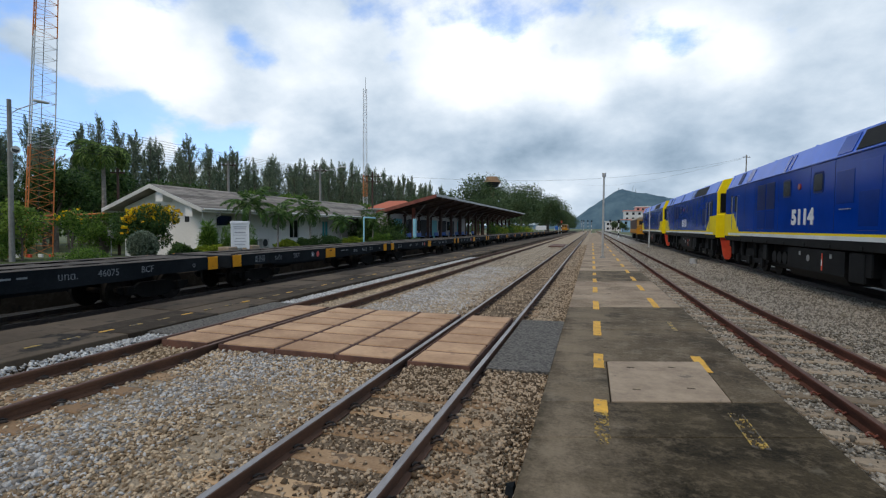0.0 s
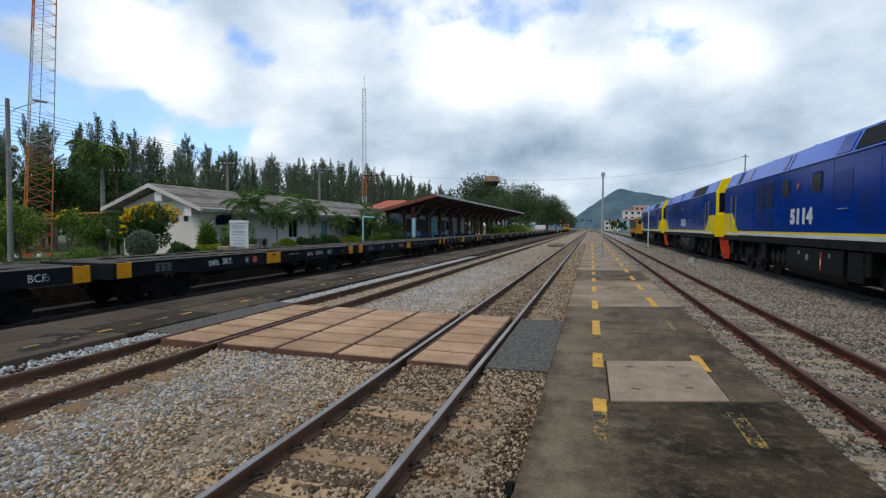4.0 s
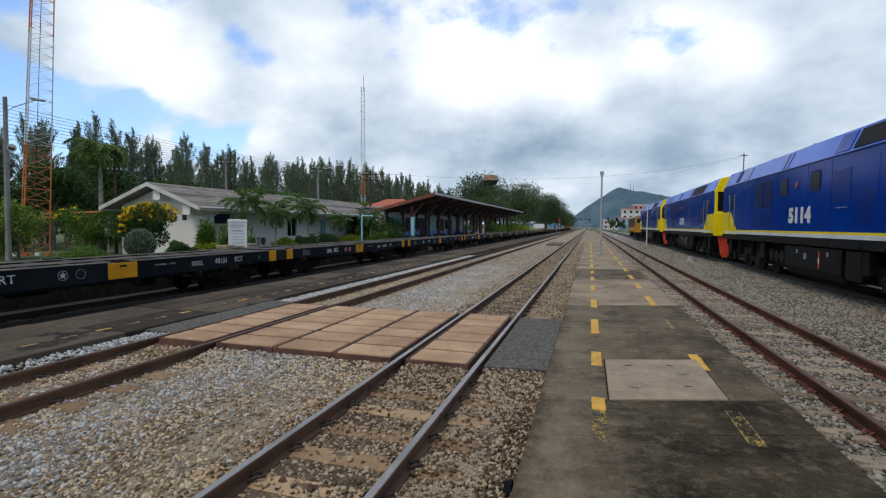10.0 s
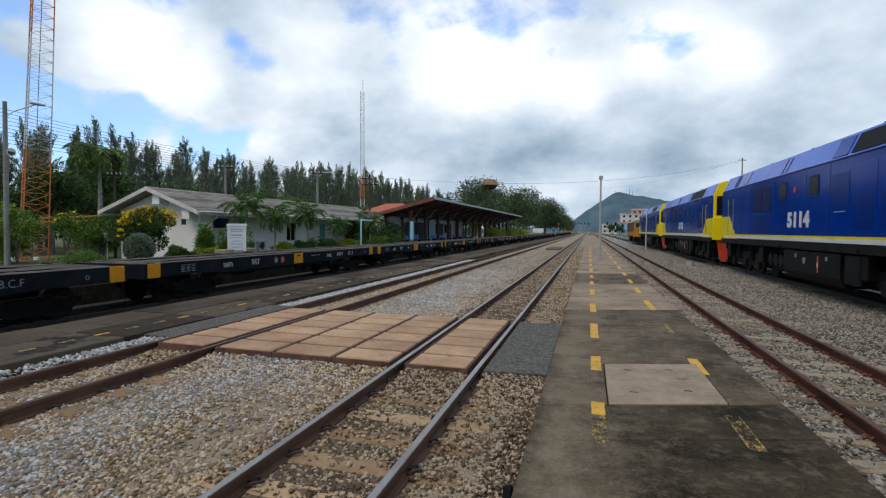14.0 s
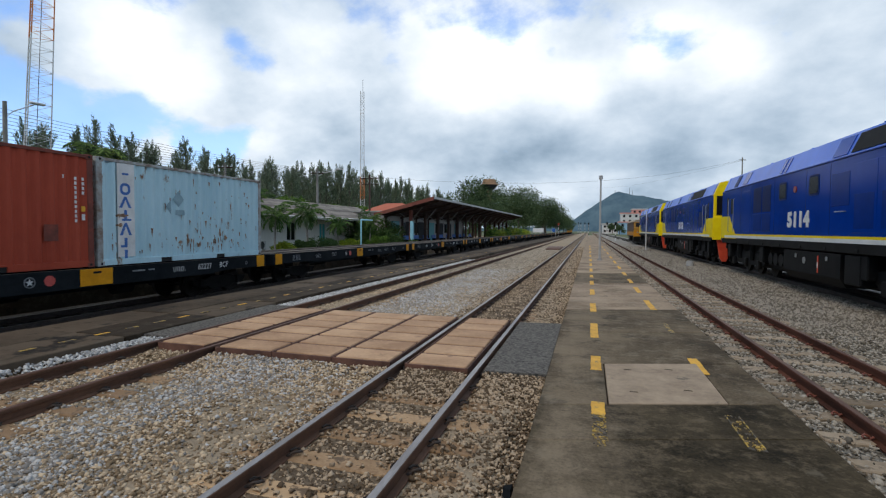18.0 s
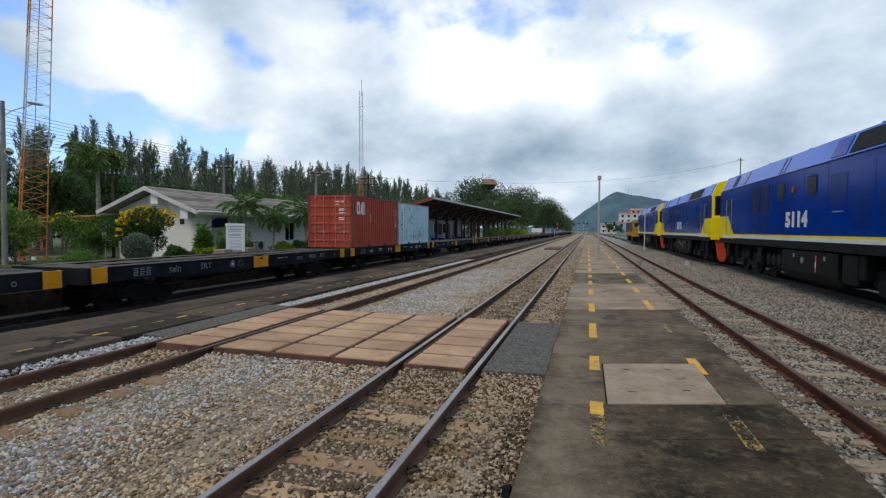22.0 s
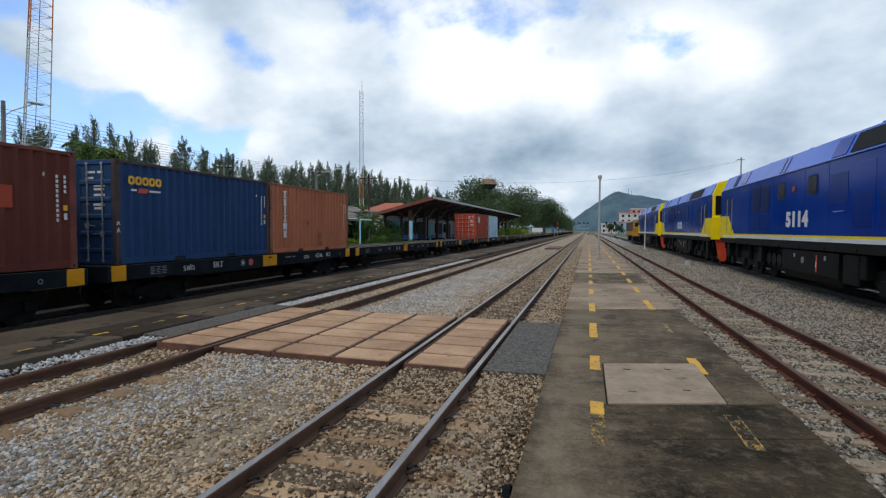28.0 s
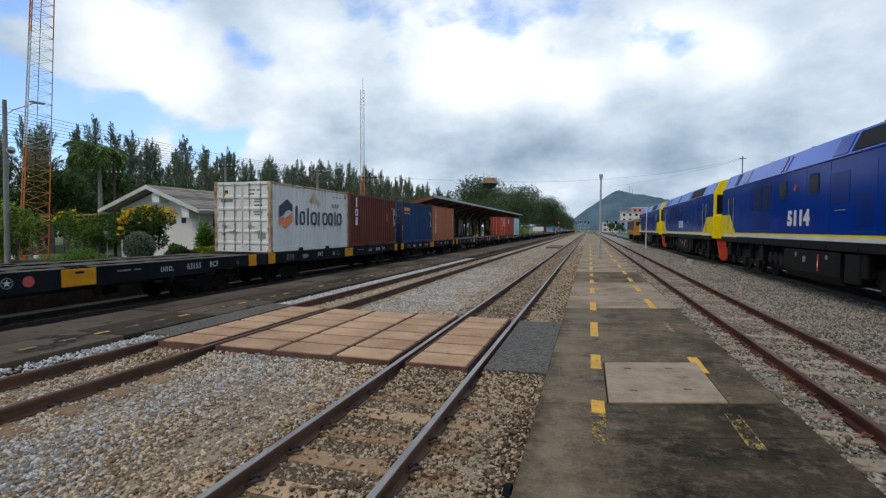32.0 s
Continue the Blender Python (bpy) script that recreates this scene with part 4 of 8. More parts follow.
    part("lashing_ring", Shape().disc((f + .002, half - .75, DECK - .2), "x", .055, .004, 16, hole=.035), MAT["dim_mark"], w)
    return w


HALF_SHORT, HALF_LONG, GAP = 6.04, 6.82, 1.074
LONG = {0, 2, 5, 6, 9}
base_short, base_long = wagon("container_wagon", HALF_SHORT), wagon("container_wagon", HALF_LONG)
NUMBERS = {-2: "48061", -1: "46110", 0: "46075", 1: "62043", 2: "48095", 3: "62279", 4: "48101", 5: "48079", 6: "46172", 7: "62227", 8: "48202", 9: "43056", 10: "62246", 11: "48209", 12: "62155"}
BRIGHT = {1, 2, 3, 4, 5, 7, 10, 11, 12}
TRAIN = {}          # thing: its place along the train when wagon 0's middle is at 0


def half_of(i):
    return HALF_LONG if i in LONG or (i < 0 and i % 3 == 1) else HALF_SHORT


def place_of(i):
    y, step = 0.0, 1 if i > 0 else -1
    j = 0
    while j != i:
        y -= step * (half_of(j) + GAP + half_of(j + step))
        j += step
    return y


used = set()
for i in range(-16, 14):
    base = base_long if half_of(i) == HALF_LONG else base_short
    if base.name in used:
        w = copy_thing(base, pose(0, 0, 0))
    else:
        used.add(base.name)
        w = base
    TRAIN[w] = place_of(i)
    w["wagon"] = i

for w in list(TRAIN):
    i, f = w["wagon"], 1.2185
    ink = MAT["white_mark"] if i in BRIGHT else MAT["dim_mark"]
    half = half_of(i)
    if i >= -4:
        stout = i in (1, 3)
        end, bold = ("." if stout else ""), (.006 if stout else 0)
        lettering("railway_mark", "\u0e23\u0e1f\u0e17" + end, .25, ink, w, (f, -2.97 if stout else -4.0 if i in LONG else -3.8, DECK - .20, 90, 0, 90), "painted railway initials", squeeze=.95, bold=bold)
        lettering("railway_mark", "SRT" + end, .25, ink, w, (f, -2.38 if stout else -2.62, DECK - .19, 90, 0, 90), "painted railway initials", squeeze=.95 if stout else 1.05, bold=bold)
        lettering("wagon_kind", "\u0e1a\u0e17\u0e15.", .235, ink, w, (f, 2.45 if i != 2 else 3.24, DECK - .195, 90, 0, 90), "painted wagon type letters", squeeze=.9, bold=0)
    if i in NUMBERS:
        lettering("wagon_number", NUMBERS[i], .235, ink, w, (f, 4.6 if i == 2 else 3.17 if i in (1, 3) else 3.42, DECK - .195, 90, 0, 90), "painted wagon number", squeeze=.9, bold=0)
        lettering("wagon_class", "B.C.F" if i in (5, 6) else "BCF" + ("." if i in (1, 2, 3) else ""), .235, ink, w, (f, 5.9 if i == 2 else 4.06 if i in (1, 3) else 4.5 if i in LONG else 4.22, DECK - .19, 90, 0, 90), "painted wagon class letters", squeeze=.9, bold=0)
    if i not in (2, 4, 8, 11):
        part("red_disc", Shape().disc((f + .002, -1.06, DECK - .20), "x", .115, .006, 22), MAT["red_mark"], w, "red painted disc")
    else:
        part("ring_mark", Shape().disc((f + .002, -1.06, DECK - .20), "x", .115, .004, 20, hole=.1), MAT["dim_mark"], w)
    if i == 2:
        part("star_gilt", Shape().disc((f + .005, -1.46, DECK - .20), "x", .115, .004, 20, hole=.095), MAT["yellow_line"], w)
    tagged(w, label={True: "black container flat wagon loaded with two containers", False: "empty black skeletal container flat wagon with yellow end plates"}[i in (7, 10, 11)])


# ---- containers ----
def container_paint(name, dark, light, rust=(.16, .07, .035), amount=.34, scale=2.2):
    return paint(name, dark, light, rough=.6, gloss=.2, coarse=.9, fine=10, bump=.12, grain=.004, spots=rust, spot_scale=scale, spot_amount=amount, stretch=(1, 1, .38))


MAT.update(
    red_steel=container_paint("red_steel", (.32, .048, .024), (.43, .074, .038), amount=.30),
    sky_steel=container_paint("sky_steel", (.40, .60, .67), (.51, .70, .76), rust=(.24, .13, .07), amount=.38, scale=2.6),
    navy_steel=container_paint("navy_steel", (.010, .036, .105), (.020, .058, .150), amount=.27),
    orange_steel=container_paint("orange_steel", (.37, .115, .052), (.50, .17, .08), amount=.31),
    maroon_steel=container_paint("maroon_steel", (.100, .024, .015), (.150, .039, .025), amount=.29),
    white_steel=container_paint("white_steel", (.62, .60, .555), (.78, .755, .70), rust=(.42, .34, .25), amount=.33),
    rusty_white=paint("rusty_white", (.22, .095, .035), (.60, .47, .33), rough=.75, coarse=3.5, fine=16, bump=.25),
    rusty_sky=paint("rusty_sky", (.17, .10, .06), (.42, .46, .46), rough=.7, coarse=3.5, fine=16, bump=.2),
    rusty_red=paint("rusty_red", (.10, .028, .018), (.25, .055, .034), rough=.75, coarse=2.5, fine=16, bump=.25),
    rusty_navy=paint("rusty_navy", (.030, .020, .020), (.075, .045, .040), rough=.75, coarse=2.5, fine=16, bump=.25),
    rusty_orange=paint("rusty_orange", (.16, .055, .028), (.36, .12, .06), rough=.75, coarse=2.5, fine=16, bump=.25),
    rust_tan=paint("rust_tan", (.42, .29, .16), (.66, .56, .40), rough=.8, coarse=5, fine=24, bump=.1),
    rust_brown=paint("rust_brown", (.15, .075, .042), (.33, .20, .12), rough=.85, coarse=6, fine=30, bump=.2),
    bar_steel=paint("bar_steel", (.24, .24, .24), (.42, .42, .41), rough=.5, metal=.6, coarse=3, fine=20, bump=.1),
    logo_white=paint("logo_white", (.60, .59, .57), (.76, .75, .73), rough=.6, coarse=3, fine=18, bump=.05),
    logo_navy=paint("logo_navy", (.016, .028, .06), (.032, .05, .09), rough=.6, coarse=3, fine=18, bump=.05),
    logo_blue=paint("logo_blue", (.03, .11, .36), (.06, .17, .46), rough=.6, coarse=3, fine=18, bump=.05),
    logo_orange=paint("logo_orange", (.72, .18, .06), (.86, .25, .09), rough=.6, coarse=3, fine=18, bump=.05),
    logo_yellow=paint("logo_yellow", (.70, .34, .015), (.86, .46, .03), rough=.6, coarse=3, fine=18, bump=.05),
    logo_red=paint("logo_red", (.50, .05, .04), (.65, .09, .06), rough=.6, coarse=3, fine=18, bump=.05),
    dark_gap=paint("dark_gap", (.008, .008, .008), (.02, .02, .02), rough=.9, bump=0),
    sky_dark=paint("sky_dark", (.16, .27, .32), (.27, .40, .45), rough=.6, coarse=3, fine=18, bump=.05),
)
CL, CW, CH = 6.058, 2.438, 2.591


def corrugated(length, pitch, depth):
    """The outline of a pressed side panel: flats in turn proud and sunk."""
    pts, y, k = [], 0.0, int(round(length / pitch))
    p = length / k
    for i in range(k):
        o = i * p
        pts += [(o, 0), (o + .26 * p, 0), (o + .5 * p, -depth), (o + .76 * p, -depth)]
    pts.append((length, 0))
    return pts


def container(label, body, post=None, doors=None, group="containers on the train"):
    """A 20-foot box container; its origin is under its middle, doors at the -y end."""
    post = post or body
    c = thing("shipping_container", (0, 0, 0), label, "container", group)
    L, W, H = CL / 2, CW / 2, CH
    for sx in (-1, 1):
        pts = corrugated(CL - .28, .276, .046)
        s, t = Shape(), .0
        verts, faces = [], []
        for y, d in pts:
            for z in (.155, H - .075):
                verts.append((sx * (W - .012 + d), -L + .14 + y, z))
        for i in range(len(pts) - 1):
            faces.append((2 * i, 2 * i + 2, 2 * i + 3, 2 * i + 1))
        s.add(verts, faces)
        part("side_panel", s, body, c, "corrugated pressed-steel side")
        a, b = sorted((sx * (W - .06), sx * W))
        part("top_rail", Shape().box(a, b, -L + .12, L - .12, H - .085, H - .012, .006), post, c)
        lo = Shape()
        for y0, y1 in ((-L + .12, -1.22), (-.86, .86), (1.22, L - .12)):
            lo.box(a, b, y0, y1, .012, .16, .006)
        lo.box(a, b, -1.23, -.85, .127, .16).box(a, b, .85, 1.23, .127, .16)
        rail = part("bottom_rail", lo, body, c)
        for yy in (-1.04, 1.04):
            part("fork_pocket", Shape().box(a - .01 if sx < 0 else a - .05, b + .05 if sx < 0 else b - .03, yy - .18, yy + .18, .015, .127), MAT["dark_gap"], rail, "dark forklift pocket")
        for sy in (-1, 1):
            a2, b2 = sorted((sy * (L - .145), sy * L))
            part("corner_post", Shape().box(min(sx * (W - .11), sx * W), max(sx * (W - .11), sx * W), a2, b2, .11, H - .11, .01), post, c)
            for z in (0, H - .118):
                k = part("corner_casting", Shape().box(min(sx * (W - .162), sx * (W + .003)), max(sx * (W - .162), sx * (W + .003)), min(sy * (L - .178), sy * (L + .003)), max(sy * (L - .178), sy * (L + .003)), z, z + .118, .012), post, c)
                part("casting_hole", Shape().disc((sx * (W + .004), sy * (L - .09), z + .06), "x", .032, .004, 12), MAT["dark_gap"], k)
    # roof and floor
    r = Shape()
    pts = corrugated(CL - .3, .21, .02)
    verts, faces = [], []
    for y, d in pts:
        for x in (-W + .05, W - .05):
            verts.append((x, -L + .15 + y, H - .02 + d))
    for i in range(len(pts) - 1):
        faces.append((2 * i, 2 * i + 2, 2 * i + 3, 2 * i + 1))
    r.add(verts, faces)
    part("roof", r, body, c, "corrugated roof")
    part("floor", Shape().box(-W + .05, W - .05, -L + .05, L - .05, .06, .14), MAT["dark_gap"], c)
    # front end wall
    s = Shape()
    verts, faces = [], []
    pts = corrugated(CW - .22, .25, .04)
    for x, d in pts:
        for z in (.13, H - .1):
            verts.append((-W + .11 + x, L - .02 + d, z))
    for i in range(len(pts) - 1):
        faces.append((2 * i, 2 * i + 2, 2 * i + 3, 2 * i + 1))
    part("end_wall", s.add(verts, faces), body, c)
    part("end_header", Shape().box(-W + .1, W - .1, L - .07, L, H - .11, H - .01, .006).box(-W + .1, W - .1, L - .07, L, .01, .14, .006), body, c)
    # door end
    y = -L
    part("door_header", Shape().box(-W + .1, W - .1, y + .002, y + .10, H - .12, H - .01, .006), body, c)
    part("door_sill", Shape().box(-W + .1, W - .1, y + .002, y + .10, .01, .13, .006), body, c)
    for sx in (-1, 1):
        a, b = sorted((sx * .012, sx * (W - .115)))
        d = Shape()
        d.box(a, b, y + .035, y + .07, .135, H - .125)
        m = .05
        d.box(a, a + m, y + .018, y + .05, .135, H - .125).box(b - m, b, y + .018, y + .05, .135, H - .125)
        for z in (.30, .72, 1.14, 1.56, 1.98):
            d.prism([(y + .036, z - .03), (y + .006, z + .01), (y + .006, z + m + .03), (y + .036, z + m + .07)], 'x', a + m, b - m)
        door = part("door", d, doors or body, c, "steel container door leaf")
        for q in (.28, .72):
            x = a + (b - a) * q
            rod = Shape().tube([(x, y + .002, .06), (x, y + .002, H - .06)], .017, seg=8)
            for z in (.10, .45, 1.0, 1.5, 2.1, H - .10):
                rod.box(x - .035, x + .035, y - .014, y + .02, z - .025, z + .025)
            part("lock_rod", rod, MAT["bar_steel"], door, "galvanised locking rod", smooth=40)
            h = Shape().tube([(x, y - .02, .98 if q < .5 else .78), (x + .26 * (1 if q < .5 else -1), y - .025, .95 if q < .5 else .75)], .013, seg=6).box(x - .05, x + .05, y - .03, y, .90 if q < .5 else .70, 1.02 if q < .5 else .82)
            part("lock_handle", h, MAT["bar_steel"], door, "galvanised lock handle")
        for z in (.3, .85, 1.4, 1.95, 2.35):
            xx = sx * (W - .11)
            part("hinge", Shape().box(xx - .03, xx + .03, y - .008, y + .03, z - .045, z + .045, .006), post, door)
    return c


def slab_mark(c, y0, y1, z0, z1, material, name="marking", proud=.005):
    """A painted block on the track side of a container."""
    x = CW / 2 - .0105
    return part(name, Shape().box(x, x + proud, y0, y1, z0, z1), material, c)


def ring_mark(c, y0, y1, z0, z1, material, w=.085):
    """A hollow rounded block painted on the side of a container."""
    x = CW / 2 - .0105
    r = min(.16, .4 * (y1 - y0))
    outer, inner = rounded(y0, y1, z0, z1, r, 5), rounded(y0 + w, y1 - w, z0 + w, z1 - w, max(.01, r - w * .8), 5)
    k = len(outer)
    v = [(q, p[0], p[1]) for q in (x, x + .005) for p in outer + inner]
    f = []
    for i in range(k):
        j = (i + 1) % k
        f += [(2 * k + i, 2 * k + j, 3 * k + j, 3 * k + i), (i, k + i, k + j, j), (i, j, 2 * k + j, 2 * k + i), (k + i, 3 * k + i, 3 * k + j, k + j)]
    return part("logo_block", Shape().add(v, f), material, c)


def code_marks(c, material, yellow=True):
    """Upright columns of small unreadable code near the far top corner."""
    y = CL / 2 - .42
    for k in range(10):
        slab_mark(c, y - .02, y + .03, 1.98 - .105 * k, 2.05 - .105 * k, material, "code_bar")
    for k in range(4):
        slab_mark(c, y + .15, y + .20, 1.98 - .105 * k, 2.05 - .105 * k, material, "code_bar")
    slab_mark(c, y - .28, y - .25, 2.0, 2.08, material, "code_bar")
    if yellow:
        slab_mark(c, y + .13, y + .22, 1.28, 1.40, MAT["logo_yellow"], "sticker")
        slab_mark(c, y + .14, y + .21, 1.08, 1.22, material, "sticker")


def door_marks(c, material):
    for z, x0, x1 in ((2.28, .25, .55), (2.28, .62, .80), (2.14, .30, .50), (1.95, .50, .85), (1.86, .50, .82), (1.72, .50, .85), (1.63, .50, .80), (1.48, .48, .84), (1.39, .50, .78)):
        part("code_bar", Shape().box(x0, x1, -CL / 2 + .031, -CL / 2 + .0345, z - .028, z + .028), material, c)


def at_wagon(i, front):
    """Where a container's middle lies along the train."""
    return place_of(i) + (1 if front else -1) * (CL / 2 + .04)


# rusty-red box with a white mark of three blocks
red = container("rust-red corrugated container with closed double doors", MAT["red_steel"], post=MAT["rusty_red"])
x = CW / 2 - .0105
ring_mark(red, -2.50, -2.12, 1.66, 2.30, MAT["logo_white"], w=.13)
part("logo_block", Shape().prism([(-2.10, 1.66), (-1.92, 2.30), (-1.80, 2.30), (-1.80, 1.66), (-1.90, 1.66), (-1.90, 2.02), (-2.0, 1.66)], "x", x, x + .005), MAT["logo_white"], red, "white painted wedge mark")
slab_mark(red, -1.74, -1.60, 1.66, 2.30, MAT["logo_white"], "logo_block")
for y0, y1, z0, z1 in ((-.52, -.22, 1.42, 1.75), (1.92, 2.22, .62, .98)):
    slab_mark(red, y0, y1, z0, z1, MAT["rusty_red"], "paint_patch", .002)
slab_mark(red, -.86, -.82, 1.30, 1.68, MAT["logo_white"], "scrape", .002)
code_marks(red, MAT["logo_white"])
door_marks(red, MAT["logo_white"])
TRAIN[red] = at_wagon(7, False)

blue = container("weathered light-blue container streaked with rust", MAT["sky_steel"], post=MAT["rusty_sky"])
slab_mark(blue, -2.50, -2.02, .20, 2.50, MAT["logo_white"], "paint_panel", .003)
x = CW / 2 - .0105
for kind_, z0, z1 in (("ring", 1.73, 2.02), ("wedge", 1.41, 1.69), ("foot", 1.09, 1.36), ("wedge", .73, 1.04), ("hook", .43, .67), ("bar", .08, .37)):
    m_, zc = MAT["logo_blue"], .05
    if kind_ == "wedge":
        part("logo_block", Shape().prism([(-2.45, z0), (-2.31, z1), (-2.25, z1), (-2.11, z0), (-2.19, z0), (-2.28, z1 - .08), (-2.37, z0)], "x", x, x + .006), m_, blue)
        continue
    if kind_ == "ring":
        ring_mark(blue, -2.42, -2.14, z0, z1, m_, w=.065)
        continue
    slab_mark(blue, -2.32, -2.24, z0, z1, m_, "logo_block", .006)
    if kind_ != "hook":
        slab_mark(blue, -2.38, -2.321, z0, z0 + zc, m_, "logo_block", .006)
        slab_mark(blue, -2.239, -2.18 if kind_ == "bar" else -2.12, z0, z0 + zc, m_, "logo_block", .006)
    else:
        slab_mark(blue, -2.42, -2.321, z0, z0 + .06, m_, "logo_block", .006)
slab_mark(blue, -2.36, -2.18, 2.22, 2.27, MAT["logo_blue"], "logo_block", .006)
rs = random.Random(8)
for k in range(95):
    y0 = rs.choice((rs.uniform(-2.85, 2.85), rs.uniform(.0, 1.6), rs.uniform(-1.0, 2.4)))
    z1 = rs.choice((rs.uniform(.3, 1.25), rs.uniform(.25, .7), rs.uniform(.2, 2.4)))
    w, h = rs.uniform(.008, .035), rs.uniform(.03, .26)
    part("rust_streak", Shape().prism([(y0, z1), (y0 + w * 2, z1 - .02), (y0 + w * 1.5, z1 - h * .6), (y0 + w, z1 - h), (y0 + w * .3, z1 - h * .5)], "x", x, x + .003), MAT["rust_brown"], blue)
for yc, zc, rr, tall in ((1.24, .62, .07, 1.5), (-.30, .58, .06, 2.9), (-.58, .52, .045, 2.0), (.10, .42, .04, 1.6), (.62, 1.22, .03, 1.4), (.05, 1.95, .025, 1.2), (-2.46, 1.22, .09, .6), (-2.34, 1.22, .14, .30), (-2.44, .98, .11, .42), (1.0, .78, .05, 3.0), (.80, .52, .05, 2.4)):
    pts = [(yc + rr * rs.uniform(.30, 1.25) * math.cos(q), zc + tall * rr * rs.uniform(.35, 1.3) * math.sin(q)) for q in [i * .3491 for i in range(18)]]
    part("rust_patch", Shape().prism(pts, "x", x, x + .0065), MAT["rust_brown"], blue)
part("logo_block", Shape().prism([(-.80, 1.72), (-.62, 1.95), (-.42, 1.72), (-.62, 1.50)], "x", CW / 2 - .0105, CW / 2 - .0065), MAT["sky_dark"], blue)
part("logo_block", Shape().prism([(-1.05, 1.50), (-.88, 1.70), (-.88, 1.30)], "x", CW / 2 - .0105, CW / 2 - .0065), MAT["sky_dark"], blue)
slab_mark(blue, -.72, -.40, 1.28, 1.42, MAT["sky_dark"], "logo_block")
TRAIN[blue] = at_wagon(7, True)

navy = container("dark navy-blue container with a yellow name mark", MAT["navy_steel"], post=MAT["rusty_navy"])
for k in range(5):
    y0 = -2.66 + .205 * k
    ring_mark(navy, y0, y0 + .19, 2.00, 2.22, MAT["logo_yellow"], w=.062)
slab_mark(navy, -2.58, -2.42, 1.84, 1.89, MAT["logo_white"], "logo_block")
part("logo_block", Shape().prism([(-2.40, 1.80), (-2.34, 1.92), (-2.06, 1.92), (-2.12, 1.80)], "x", CW / 2 - .0105, CW / 2 - .0055), MAT["logo_red"], navy)
slab_mark(navy, -2.04, -1.68, 1.84, 1.89, MAT["logo_white"], "logo_block")
for z0, z1 in ((.98, 1.10), (.80, .92)):
    part("chalk_mark", Shape().prism([(-CL / 2 + .02, z0), (-CL / 2 + .07, z1), (-CL / 2 + .12, z0), (-CL / 2 + .09, z0), (-CL / 2 + .07, z1 - .05), (-CL / 2 + .05, z0)], "x", CW / 2 + .001, CW / 2 + .004), MAT["logo_white"], navy)
code_marks(navy, MAT["logo_white"])
door_marks(navy, MAT["logo_white"])
TRAIN[navy] = at_wagon(10, False)

orange = container("faded orange corrugated container with a column of white blocks", MAT["orange_steel"], post=MAT["rusty_orange"])
for k, (w0, w1) in enumerate(((.24, .08), (.22, .16), (.14, .08), (.24, .08), (.24, .24), (.24, .18))):
    z0 = 2.08 - .30 * k
    slab_mark(orange, -2.11 - w1 / 2, -2.11 + w1 / 2, z0 + .045, z0 + .21, MAT["logo_white"], "logo_block")
    for zz in (z0, z0 + .215):
        slab_mark(orange, -2.11 - w0 / 2, -2.11 + w0 / 2, zz, zz + .04, MAT["logo_white"], "logo_block")
for y0, y1, z0, z1 in ((-.55, -.42, 1.05, 1.25), (.35, .55, .45, .75), (.42, .62, .20, .40)):
    slab_mark(orange, y0, y1, z0, z1, MAT["rusty_orange"], "paint_patch", .002)
code_marks(orange, MAT["logo_white"], False)
TRAIN[orange] = at_wagon(10, True)

white = container("dirty white container with a dark and orange hexagon mark", MAT["white_steel"], post=MAT["rusty_white"])
x = CW / 2 - .0105
part("logo_block", Shape().prism([(-2.47, 1.30), (-2.47, 1.72), (-1.98, 2.00), (-1.62, 1.80), (-1.62, 1.54), (-1.96, 1.62), (-2.22, 1.38)], "x", x, x + .005), MAT["logo_navy"], white, "dark blue upper half of a hexagon mark")
part("logo_block", Shape().prism([(-2.47, 1.26), (-2.22, 1.34), (-2.14, 1.26), (-1.62, 1.50), (-1.62, 1.14), (-2.06, .88), (-2.47, 1.06)], "x", x, x + .005), MAT["logo_orange"], white, "orange lower half of a hexagon mark")
slab_mark(white, -1.38, -1.26, 1.02, 1.76, MAT["logo_navy"], "logo_block")
for y0, y1 in ((-1.10, -.74), (-.27, .18), (.64, 1.06), (1.15, 1.54), (1.92, 2.36)):
    ring_mark(white, y0, y1, 1.02, 1.58, MAT["logo_navy"], w=.10)
for y0, z1 in ((-.55, 1.72), (.30, 1.58), (1.70, 1.62)):
    slab_mark(white, y0, y0 + .10, 1.02, z1, MAT["logo_navy"], "logo_block")
rs = random.Random(4)
for k in range(26):
    y0, z1 = rs.uniform(-.2, 2.3), rs.choice((1.12, 1.15, .98, .9))
    w, h = rs.uniform(.008, .022), rs.uniform(.06, .34)
    part("rust_streak", Shape().prism([(y0, z1), (y0 + w * 2, z1 - .02), (y0 + w * 1.4, z1 - h * .6), (y0 + w, z1 - h), (y0 + w * .3, z1 - h * .5)], "x", x, x + .003), MAT["rusty_white"], white)
for yc, zc, rr in ((-.30, 2.02, .16), (-.05, 2.12, .22), (.22, 2.0, .15), (.30, 1.88, .07)):
    pts = [(yc + rr * rs.uniform(.6, 1.1) * math.cos(q), zc + rr * rs.uniform(.6, 1.2) * math.sin(q)) for q in [i * .5236 for i in range(12)]]
    part("paint_patch", Shape().prism(pts, "x", x, x + .002), MAT["rust_tan"], white)
slab_mark(white, CL / 2 - .42, CL / 2 - .28, 2.25, 2.45, MAT["orange_steel"], "sticker")
slab_mark(white, CL / 2 - .40, CL / 2 - .28, 1.92, 2.02, MAT["logo_yellow"], "sticker")
